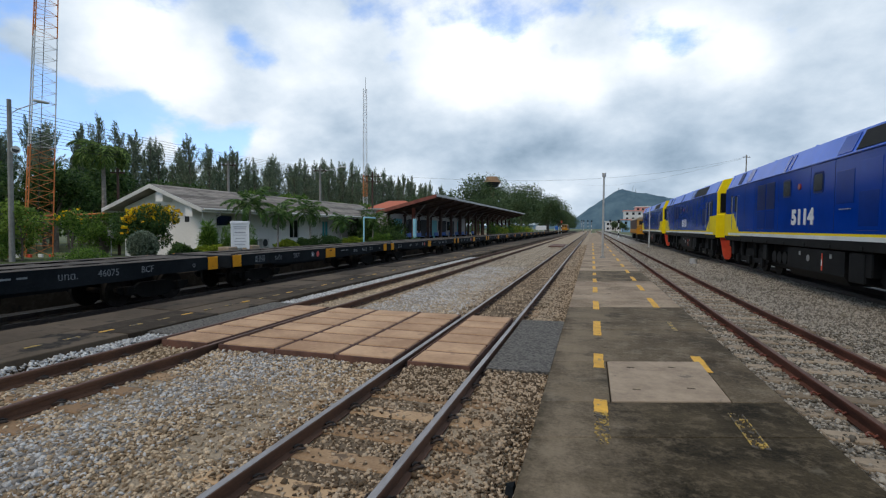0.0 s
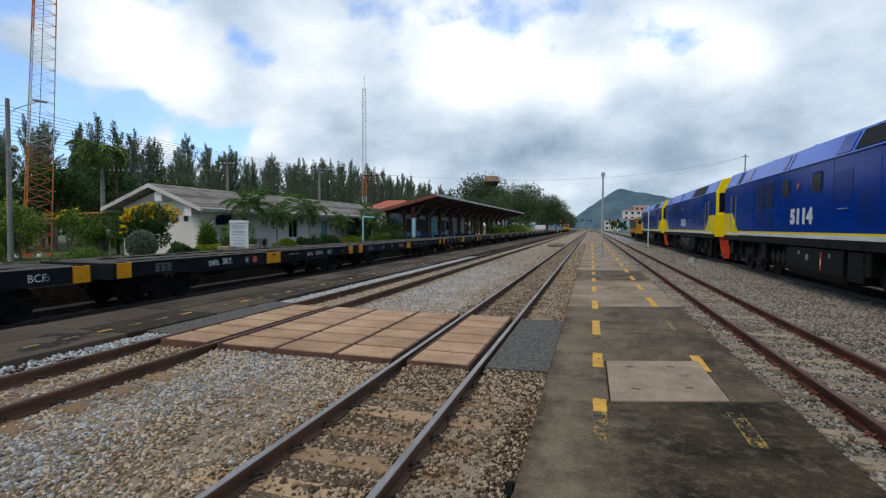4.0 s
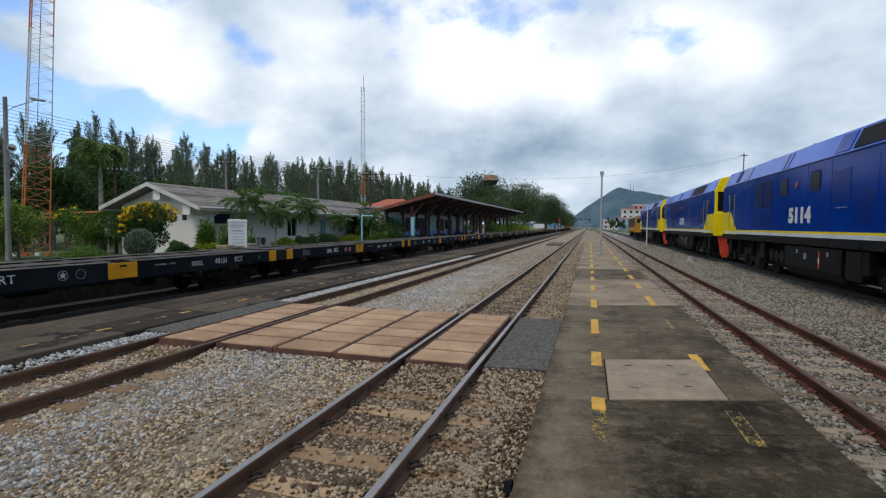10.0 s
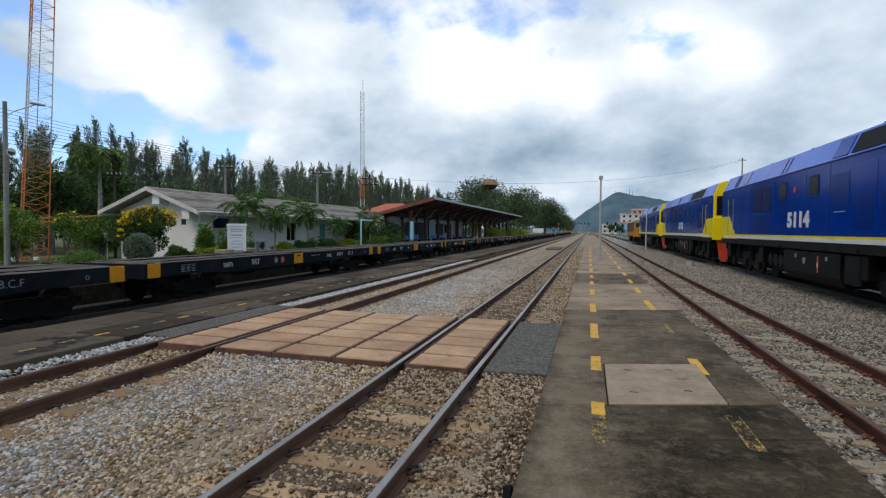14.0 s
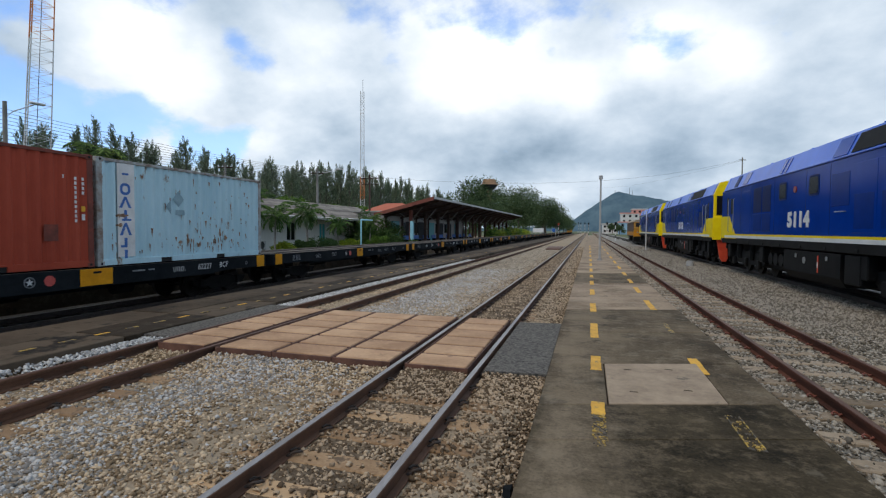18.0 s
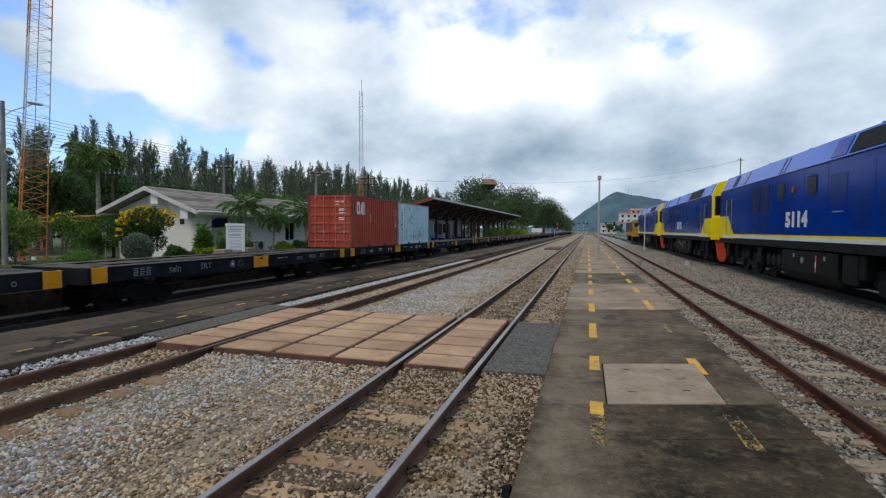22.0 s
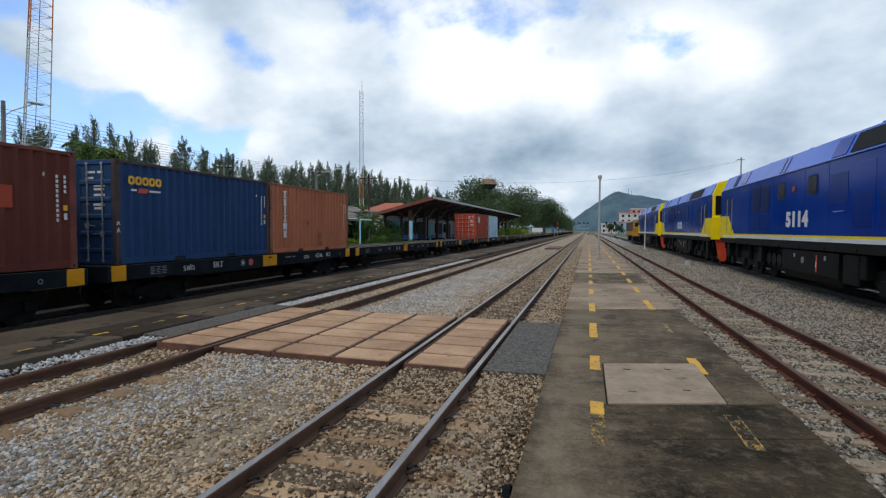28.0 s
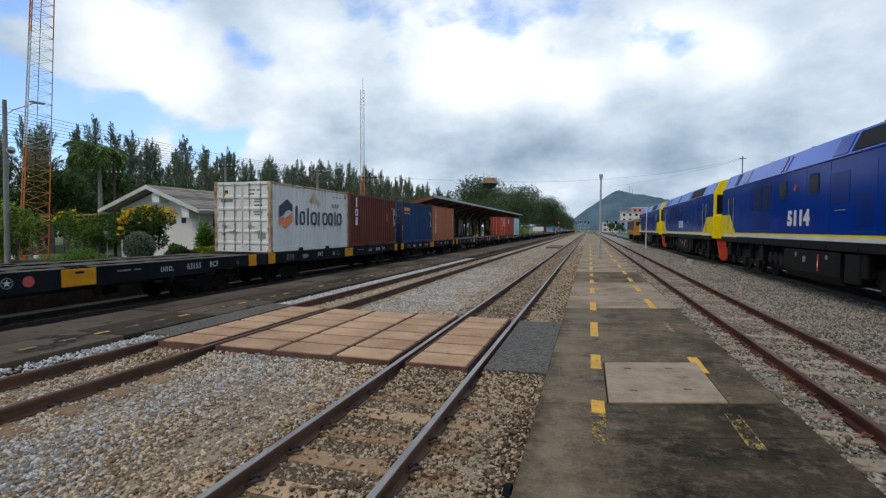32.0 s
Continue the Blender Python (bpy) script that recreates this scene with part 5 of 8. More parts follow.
for k in range(3):
    slab_mark(white, 1.45 + .24 * k, 1.60 + .24 * k, 1.82, 1.98, MAT["bar_steel"], "sticker", .003)
    slab_mark(white, 1.50 + .30 * k, 1.70 + .30 * k, 2.25, 2.30, MAT["bar_steel"], "code_bar", .003)
door_marks(white, MAT["dim_mark"])
for xx0, zz0, m_ in ((-.86, 2.08, "logo_yellow"), (-.78, 2.16, "logo_navy")):
    part("logo_block", Shape().box(xx0, xx0 + .16, -CL / 2 + .031, -CL / 2 + .035, zz0, zz0 + .12), MAT[m_], white)
part("logo_block", Shape().box(-.95, -.42, -CL / 2 + .031, -CL / 2 + .035, 1.84, 1.96), MAT["dim_mark"], white)
part("paint_patch", Shape().box(.66, 1.0, -CL / 2 + .031, -CL / 2 + .035, .50, .76), MAT["bar_steel"], white)
part("vent_grille", Shape().box(-.92, -.76, -CL / 2 + .025, -CL / 2 + .036, .60, .84), MAT["bar_steel"], white)
TRAIN[white] = at_wagon(11, False)

maroon = container("dark maroon corrugated container with tall white blocks", MAT["maroon_steel"], post=MAT["rusty_red"])
for z0, z1, w in ((1.93, 2.42, .14), (1.06, 1.44, .22)):
    slab_mark(maroon, -2.22 - w / 2, -2.22 + w / 2, z0, z1, MAT["logo_white"], "logo_block")
ring_mark(maroon, -2.38, -2.06, 1.50, 1.86, MAT["logo_white"], w=.09)
code_marks(maroon, MAT["logo_white"])
slab_mark(maroon, 1.52, 1.74, 1.30, 1.75, MAT["red_steel"], "paint_patch", .003)
TRAIN[maroon] = at_wagon(11, True)

BOXES = {red, blue, navy, orange, white, maroon}
# the train rolls away along its track, slowing a little: seconds, and the place of wagon 0's middle
RUN = [(0, 5.64), (1, 11.57), (3, 23.5), (5.5, 38.42), (8, 53.18), (9.5, 61.68), (11, 69.97), (12.5, 78.15), (14.5, 88.78), (16.5, 98.95),
       (17.5, 103.92), (18.8, 110.35), (20.5, 118.66), (22, 125.7), (24, 135.08), (25.5, 142.15), (27.5, 151.65), (29, 158.9), (30.5, 166.12), (32, 173.3)]


def motions():
    for ob, along in TRAIN.items():
        z = DECK + .03 if ob in BOXES else -SINK if ob["wagon"] == -99 else 0.0
        walk(ob, [(t, pose(CENTRE["train"], y + along, z)) for t, y in RUN])
        if ob in BOXES or not 0 <= ob["wagon"] <= 12:
            continue
        for bogie_ in ob.children:
            for ws in bogie_.children:
                if ws.name.startswith("wheelset"):
                    at = ws.location.copy()
                    walk(ws, [(k / 10, pose(at.x, at.y, at.z, -math.degrees((float(np.interp(k / 10, [r[0] for r in RUN], [r[1] for r in RUN])) - RUN[0][1]) / .40))) for k in range(321)])


# ---- the parked locomotives ----
MAT.update(
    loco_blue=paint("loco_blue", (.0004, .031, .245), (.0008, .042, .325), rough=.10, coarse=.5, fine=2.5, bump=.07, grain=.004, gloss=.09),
    # body blue made paler: skylight on the slanted roof is put into the colour
    loco_roof_lit=paint("loco_roof_lit", (.022, .115, .58), (.045, .165, .72), gloss=.2, rough=.33, coarse=.8, fine=6, bump=.04, grain=.004),
    loco_yellow=paint("loco_yellow", (.80, .58, .006), (.90, .70, .010), rough=.4, gloss=.08, coarse=1.2, fine=8, bump=.04),
    loco_white=paint("loco_white", (.62, .63, .62), (.78, .78, .76), rough=.4, coarse=1.2, fine=8, bump=.03),
    loco_black=paint("loco_black", (.003, .003, .003), (.010, .010, .010), gloss=.12, rough=.65, coarse=1.5, fine=12, bump=.1),
    loco_grey=paint("loco_grey", (.0025, .0025, .003), (.009, .0095, .010), gloss=.12, rough=.6, coarse=1.5, fine=12, bump=.1),
    loco_vent=paint("loco_vent", (.0005, .011, .08), (.001, .016, .12), rough=.5, gloss=.1, coarse=2, fine=14, bump=.05),
    loco_red=paint("loco_red", (.50, .045, .02), (.68, .085, .035), rough=.4, coarse=2, fine=12, bump=.05),
    lamp_orange=paint("lamp_orange", (.22, .03, .02), (.34, .06, .035), rough=.3, coarse=2, fine=12, bump=0),
    loco_panel=paint("loco_panel", (.0005, .022, .17), (.001, .030, .23), rough=.2, gloss=.10, coarse=.8, fine=5, bump=.04, grain=.004),
    loco_pane=paint("loco_pane", (.003, .005, .010), (.006, .009, .016), rough=.25, gloss=.12, coarse=2, fine=14, bump=0),
    dark_glass=glass("dark_glass", (.004, .006, .010), .10),
    silver=paint("silver", (.25, .26, .27), (.42, .43, .44), rough=.4, metal=.7, coarse=3, fine=20, bump=.05),
    amber_loco=paint("amber_loco", (.44, .17, .012), (.60, .27, .02), rough=.5, gloss=.2, coarse=1.2, fine=8, bump=.05),
    ochre_loco=paint("ochre_loco", (.24, .115, .018), (.38, .20, .035), rough=.5, gloss=.2, coarse=1.2, fine=8, bump=.05),
    numeral_grey=paint("numeral_grey", (.22, .24, .30), (.32, .34, .40), rough=.6, coarse=2, fine=16, bump=.05),
    tan_roof=paint("tan_roof", (.22, .17, .11), (.36, .29, .20), rough=.7, coarse=1.2, fine=8, bump=.05),
    brown_loco=paint("brown_loco", (.045, .022, .016), (.09, .042, .028), rough=.5, gloss=.2, coarse=1.2, fine=8, bump=.05),
)


def blue_loco(at, number, label):
    """A boxy six-axle diesel locomotive; its sides look to -x and +x."""
    c = thing("diesel_locomotive", at, label, "locomotive", "parked locomotives")
    E, W = 9.4, 1.40
    body = Shape().prism([(-W, 1.50), (W, 1.50), (W, 3.64), (1.36, 3.68), (-1.36, 3.68), (-W, 3.64)], "y", -E + .10, E - .10)
    part("body", body, MAT["loco_blue"], c, "glossy deep-blue body side")
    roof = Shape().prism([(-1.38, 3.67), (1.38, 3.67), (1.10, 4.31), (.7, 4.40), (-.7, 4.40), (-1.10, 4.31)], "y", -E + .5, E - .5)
    rf = part("roof", roof, MAT["loco_roof_lit"], c, "slanted blue roof panels, paled in colour for the light of the sky")
    part("gutter", Shape().box(-1.425, -1.36, -E + .5, E - .5, 3.655, 3.695, .008), MAT["loco_blue"], c)
    # roof hatches on the slant
    nx, nz = -.916, .401
    for y0, y1, m in ((-6.4, -2.95, "loco_black"), (-2.75, -1.95, "loco_blue"), (1.35, 1.55, "loco_blue"), (1.72, 1.92, "loco_blue"), (5.6, 6.25, "loco_blue"), (7.0, 7.5, "loco_vent")):
        h = Shape()
        v = []
        for o in (0.004, .018):
            for y in (y0, y1):
                for t in (.12, .88):
                    v.append((-1.38 + .28 * t + nx * o, y, 3.67 + .64 * t + nz * o))
        h.add(v, [(0, 1, 3, 2), (4, 6, 7, 5), (0, 4, 5, 1), (2, 3, 7, 6), (0, 2, 6, 4), (1, 5, 7, 3)])
        part("roof_hatch", h, MAT[m], rf, "roof hatch")
    for y in (-6.5, -3.2, .9, 4.6):
        part("lifting_eye", Shape().box(-.80, -.70, y - .05, y + .05, 4.38, 4.46, .01), MAT["loco_roof_lit"], rf)
    part("exhaust", Shape().box(-.35, .35, -.4, .4, 4.38, 4.50, .03), MAT["loco_black"], rf)
    # stripes and frame
    part("yellow_stripe", Shape().box(-1.415, -1.39, -E + 2.0, E - 2.0, 1.60, 1.665), MAT["loco_yellow"], c, "yellow stripe along the sill")
    part("white_stripe", Shape().box(-1.42, -1.38, -E + .7, E - .7, 1.49, 1.60), MAT["loco_white"], c, "white stripe along the sill")
    part("underframe", Shape().box(-1.41, 1.41, -E + .25, E - .25, 1.24, 1.49, .02), MAT["loco_black"], c, "black underframe")
    for sy in (-1, 1):
        e = sy * E
        # end face: a yellow nose, raked back towards the roof
        nose = [(e, 1.34), (e, 2.50), (e - sy * .05, 2.55), (e - sy * .08, 3.68), (e - sy * .30, 3.68), (e - sy * .30, 1.34)]
        part("nose", Shape().prism(nose, "x", -1.385, 1.385), MAT["loco_yellow" if sy < 0 else "loco_blue"], c, "bright yellow front" if sy < 0 else "blue rear end")
        part("brow", Shape().prism([(-1.37, 3.66), (1.37, 3.66), (1.09, 4.32), (.7, 4.41), (-.7, 4.41), (-1.09, 4.32)], "y", min(e - sy * .36, e - sy * .10), max(e - sy * .36, e - sy * .10)), MAT["loco_yellow" if sy < 0 else "loco_roof_lit"], c, "yellow brow over the windscreen" if sy < 0 else "blue brow, paled in colour for the light of the sky")
        side = [(e - sy * .02, 1.46), (e - sy * .02, 2.48), (e - sy * 1.5, 2.47), (e - sy * 2.65, 1.46)]
        part("side_wedge", Shape().prism(side, "x", -1.418, -1.30), MAT["loco_yellow"], c, "yellow wedge on the body side")
        ws = [(e - sy * .030, 2.62), (e - sy * .055, 3.62), (e - sy * .12, 3.62), (e - sy * .12, 2.62)]
        part("windscreen", Shape().prism(ws, "x", -1.24, -.08).prism(ws, "x", .08, 1.24), MAT["loco_black"], c, "dark windscreen panes")
        part("cab_window", Shape().prism(rounded(min(e - sy * 1.0, e - sy * 1.28), max(e - sy * 1.0, e - sy * 1.28), 2.55, 3.32, .05), "x", -1.41, -1.38), MAT["loco_pane"], c, "narrow dark cab window")
        dr = part("cab_door", Shape().prism(rounded(min(e - sy * 1.55, e - sy * 2.15), max(e - sy * 1.55, e - sy * 2.15), 1.68, 3.45, .05), "x", -1.408, -1.38), MAT["loco_blue"], c, "blue cab door")
        part("pane", Shape().prism(rounded(min(e - sy * 1.68, e - sy * 2.0), max(e - sy * 1.68, e - sy * 2.0), 2.55, 3.25, .05), "x", -1.414, -1.40), MAT["loco_pane"], dr)
        for q in (1.46, 2.26):
            part("handrail", Shape().tube([(-1.40, e - sy * q, 1.75), (-1.46, e - sy * q, 1.80), (-1.46, e - sy * q, 3.2), (-1.40, e - sy * q, 3.25)], .015, seg=6), MAT["silver"], c, "silver handrail")
        part("number_board", Shape().box(-.5, .5, min(e, e + sy * .012), max(e, e + sy * .012), 2.02, 2.22), MAT["loco_white"], c, "white board on the nose")
        for x in (-.85, .85):
            part("headlight", Shape().disc((x, e + sy * .01, 1.85), "y", .13, .05, 16), MAT["silver"], c, "round headlight")
        # red coupling gear below the buffer beam
        part("buffer_beam", Shape().box(-1.25, 1.25, min(e - sy * .5, e - sy * .3), max(e - sy * .5, e - sy * .3), .95, 1.32, .03), MAT["loco_black"], c)
        for sx in (-1, 1):
            wing = [(sx * 1.18, 1.33), (sx * .70, 1.33), (sx * .64, .36), (sx * .72, .20), (sx * .92, .20), (sx * 1.02, .38)]
            part("plough", Shape().prism(wing, "y", min(e - sy * .22, e - sy * .12), max(e - sy * .22, e - sy * .12)), MAT["loco_red" if sy < 0 else "loco_black"], c, "bright red obstacle deflector" if sy < 0 else "black obstacle deflector")
        part("coupler", Shape().box(-.16, .16, min(e, e + sy * .55), max(e, e + sy * .55), .68, .94, .04), MAT["loco_black"], c)
        for x in (-.6, .6):
            part("hose", Shape().tube([(x, e, 1.0), (x, e + sy * .2, .8), (x, e + sy * .22, .5), (x, e + sy * .12, .38)], .03, seg=6), MAT["loco_black"], c)
        # three-axle bogie
        yc = sy * 6.1
        bg = Shape()
        for sx in (-1, 1):
            x0, x1 = sorted((sx * 1.02, sx * 1.14))
            bg.prism([(yc - 2.3, .55), (yc - 2.0, .40), (yc + 2.0, .40), (yc + 2.3, .55), (yc + 2.3, .85), (yc + 1.2, .95), (yc - 1.2, .95), (yc - 2.3, .85)], "x", x0, x1)
            for k in (-1.7, 0, 1.7):
                bg.box(min(sx * 1.12, sx * 1.24), max(sx * 1.12, sx * 1.24), yc + k - .18, yc + k + .18, .30, .66, .03)
            for k in (-.85, .85):
                bg.tube([(sx * 1.18, yc + k, .62), (sx * 1.18, yc + k, 1.20)], .10, seg=10)
        bgp = part("bogie", bg, MAT["loco_black"], c, "black three-axle bogie")
        for k in (-1.7, 0, 1.7):
            w = Shape().tube([(-.75, 0, 0), (.75, 0, 0)], .08, seg=10)
            for sx in (-1, 1):
                w.disc((sx * .56, 0, 0), "x", .46, .12, 28)
            part("wheelset", w, MAT["wheel"], bgp, smooth=35, at=(0, yc + k, .46))
        for k in (-1.1, 1.1):
            part("sand_box", Shape().box(-1.34, -1.08, yc + sy * (2.0 if k > 0 else -2.45) - .22, yc + sy * (2.0 if k > 0 else -2.45) + .22, .62, 1.22, .03), MAT["loco_grey"], c, "grey sand box")
    # plain dark box added to block the bright ground seen between the bogies
    part("traction_gear", Shape().box(-.95, .95, -E + .6, E - .6, .36, 1.24, .05), MAT["loco_black"], c, "black filler box below the frame, in place of motors and pipes")
    # tanks and boxes between the bogies
    tank = part("fuel_tank", Shape().prism([(-1.36, .55), (-1.20, .32), (1.20, .32), (1.36, .55), (1.36, 1.2), (-1.36, 1.2)], "y", -2.6, 1.3), MAT["loco_grey"], c, "dark grey fuel tank")
    part("gauge", Shape().disc((-1.368, -.35, .92), "x", .10, .016, 16), MAT["silver"], tank, "round gauge")
    part("warning_strip", Shape().box(-1.372, -1.36, -1.32, -1.26, .62, 1.10), MAT["loco_red"], tank, "red and white strip")
    part("warning_strip", Shape().box(-1.376, -1.372, -1.315, -1.265, .75, .92), MAT["loco_white"], tank)
    for y in (-1.9, .2):
        part("lift_lug", Shape().box(-1.39, -1.36, y, y + .10, .98, 1.10, .01), MAT["silver"], tank)
    for y in (1.75, 2.25, 2.75):
        part("air_tank", Shape().disc((-1.05, y, .80), "x", .22, .5, 18), MAT["loco_grey"], c, "air reservoir", smooth=40)
    part("battery_box", Shape().box(-1.36, -.6, -3.6, -2.8, .45, 1.2, .03), MAT["loco_grey"], c, "battery box")
    # side windows, lamp, grilles and panels
    for y0, y1 in ((1.06, 1.76), (-1.34, -.64)):
        fr = part("side_window", Shape().prism(rounded(y0, y1, 2.82, 3.42, .12), "x", -1.412, -1.39), MAT["loco_vent"], c, "rounded body window")
        part("pane", Shape().prism(rounded(y0 + .07, y1 - .07, 2.88, 3.36, .09), "x", -1.418, -1.40), MAT["loco_pane"], fr)
    part("side_lamp", Shape().disc((-1.41, .34, 3.10), "x", .10, .05, 18), MAT["lamp_orange"], c, "round orange lamp")
    for y0, y1 in ((2.55, 3.45), (3.55, 4.5)):
        v = part("air_grille", Shape().box(-1.409, -1.39, y0, y1, 2.50, 3.46, .006), MAT["loco_vent"], c, "dark blue air grille")
        g_ = Shape()
        for k in range(12):
            g_.box(-1.418, -1.407, y0 + .04, y1 - .04, 2.55 + .075 * k, 2.58 + .075 * k)
        part("louvres", g_, MAT["loco_vent"], v)
    part("access_door", Shape().box(-1.407, -1.39, -4.3, -3.2, 1.75, 3.45, .008), MAT["loco_blue"], c)
    part("access_door", Shape().box(-1.407, -1.39, -5.6, -4.4, 1.75, 3.45, .008), MAT["loco_blue"], c)
    part("access_door", Shape().box(-1.407, -1.39, -7.0, -5.8, 2.0, 2.9, .008), MAT["loco_vent"], c)
    for y0, y1, z0, z1 in ((2.55, 3.45, 1.78, 2.44), (3.55, 4.5, 1.78, 2.44), (-3.05, -2.1, 2.45, 3.3), (-4.2, -3.3, 1.85, 2.7), (-5.5, -4.5, 1.85, 2.7), (-8.4, -7.3, 1.85, 3.2)):
        part("side_panel", Shape().box(-1.4095, -1.39, y0, y1, z0, z1, .006), MAT["loco_panel"], c, "flush dark-blue side panel")
    for y in (-6.3, -2.0, -.45, 2.2, 4.75, 6.2):
        part("seam", Shape().box(-1.4045, -1.395, y - .008, y + .008, 1.68, 3.63), MAT["loco_vent"], c)
    part("access_door", Shape().box(-1.407, -1.39, 4.9, 5.9, 1.75, 3.45, .008), MAT["loco_blue"], c)
    part("grab_rail", Shape().tube([(-1.40, -2.9, 2.30), (-1.43, -2.88, 2.30), (-1.43, -2.35, 2.30), (-1.40, -2.33, 2.30)], .012, seg=6), MAT["silver"], c)
    for k in range(9):
        y = -7 + 1.7 * k
        part("jacking_bracket", Shape().box(-1.43, -1.40, y, y + .14, 1.28, 1.36, .008), MAT["loco_grey"], c)
    if number:
        for k, digit in enumerate(number):
            lettering("digit_shadow", digit, .62, MAT["numeral_grey"], c, (-1.400, .12 + .43 * (1.5 - k) - .045, 2.12, 90, 0, -90), "grey drop shadow of a numeral", squeeze=1.2, bold=.03)
            lettering("number_digit", digit, .62, MAT["loco_white"], c, (-1.406, .12 + .43 * (1.5 - k), 2.14, 90, 0, -90), "white stencilled numeral", squeeze=1.2, bold=.034)
    return c


QX = CENTRE["siding"]
first = blue_loco((QX, 17.8, 0), "5114", "glossy blue diesel locomotive with yellow nose and white stripe")
blue_loco((QX, 38.30, 0), "5113", "blue diesel locomotive with yellow nose coupled behind another")
blue_loco((QX, 59.2, 0), "", "blue diesel locomotive with yellow nose farther along the siding")


def old_loco(at, label="older orange and brown diesel locomotive"):
    c = thing("old_locomotive", at, label, "locomotive", "parked locomotives")
    part("body", Shape().box(-1.38, 1.38, -6, 7.5, 1.2, 3.55, .06), MAT["brown_loco"], c, "brown body side")
    part("band", Shape().box(-1.40, 1.40, -6.0, 7.6, 1.35, 1.95, .01), MAT["amber_loco"], c, "orange band along the side")
    part("nose", Shape().prism([(-6.6, 1.1), (-6.6, 2.15), (-5.9, 2.15), (-5.9, 1.1)], "x", -1.36, 1.36), MAT["amber_loco"], c, "orange lower cab front")
    part("cab_front", Shape().prism([(-6.58, 2.15), (-6.56, 2.5), (-6.35, 2.7), (-6.0, 3.5), (-5.9, 3.5), (-5.9, 2.15)], "x", -1.34, 1.34), MAT["ochre_loco"], c, "ochre upper cab front")
    for x in (-.8, .8):
        part("headlight", Shape().disc((x, -6.62, 1.85), "y", .12, .05, 14), MAT["silver"], c)
    part("cow_catcher", Shape().prism([(-1.2, .75), (1.2, .75), (.9, .2), (-.9, .2)], "y", -6.75, -6.6), MAT["loco_black"], c)
    part("hand_rail", Shape().tube([(-1.2, -6.7, 1.25), (-1.2, -6.75, 2.2), (1.2, -6.75, 2.2), (1.2, -6.7, 1.25)], .03, seg=6), MAT["amber_loco"], c)
    part("number_board", Shape().box(-.45, .45, -6.63, -6.60, 2.0, 2.14), MAT["loco_white"], c, "white board on the nose")
    part("windscreen", Shape().prism([(-6.42, 2.70), (-6.10, 3.32), (-6.07, 3.32), (-6.38, 2.70)], "x", -1.05, -.10).prism([(-6.42, 2.70), (-6.10, 3.32), (-6.07, 3.32), (-6.38, 2.70)], "x", .10, 1.05), MAT["loco_black"], c, "dark windscreen panes")
    part("roof", Shape().prism([(-1.38, 3.5), (1.38, 3.5), (1.0, 3.85), (-1.0, 3.85)], "y", -6.1, 7.4), MAT["tan_roof"], c, "dusty tan roof")
    part("buffer_beam", Shape().box(-1.3, 1.3, -6.8, -6.4, .7, 1.2, .03), MAT["loco_black"], c)
    for y in (-4, 4.5):
        part("bogie", Shape().box(-1.2, 1.2, y - 1.7, y + 1.7, .32, 1.15, .05), MAT["loco_black"], c)
        for k in (-1.1, 1.1):
            w = Shape().disc((-.55, 0, 0), "x", .42, .1, 20).disc((.55, 0, 0), "x", .42, .1, 20)
            part("wheelset", w, MAT["wheel"], c, smooth=35, at=(0, y + k, .42))
    return c


old_loco((7.05, 78.5, 0)).scale = (.86, .86, .86)
hauler = old_loco((0, 0, 0), "orange and brown diesel locomotive hauling the goods train")
hauler["wagon"] = -99
TRAIN[hauler] = place_of(-16) + half_of(-16) + 9.0


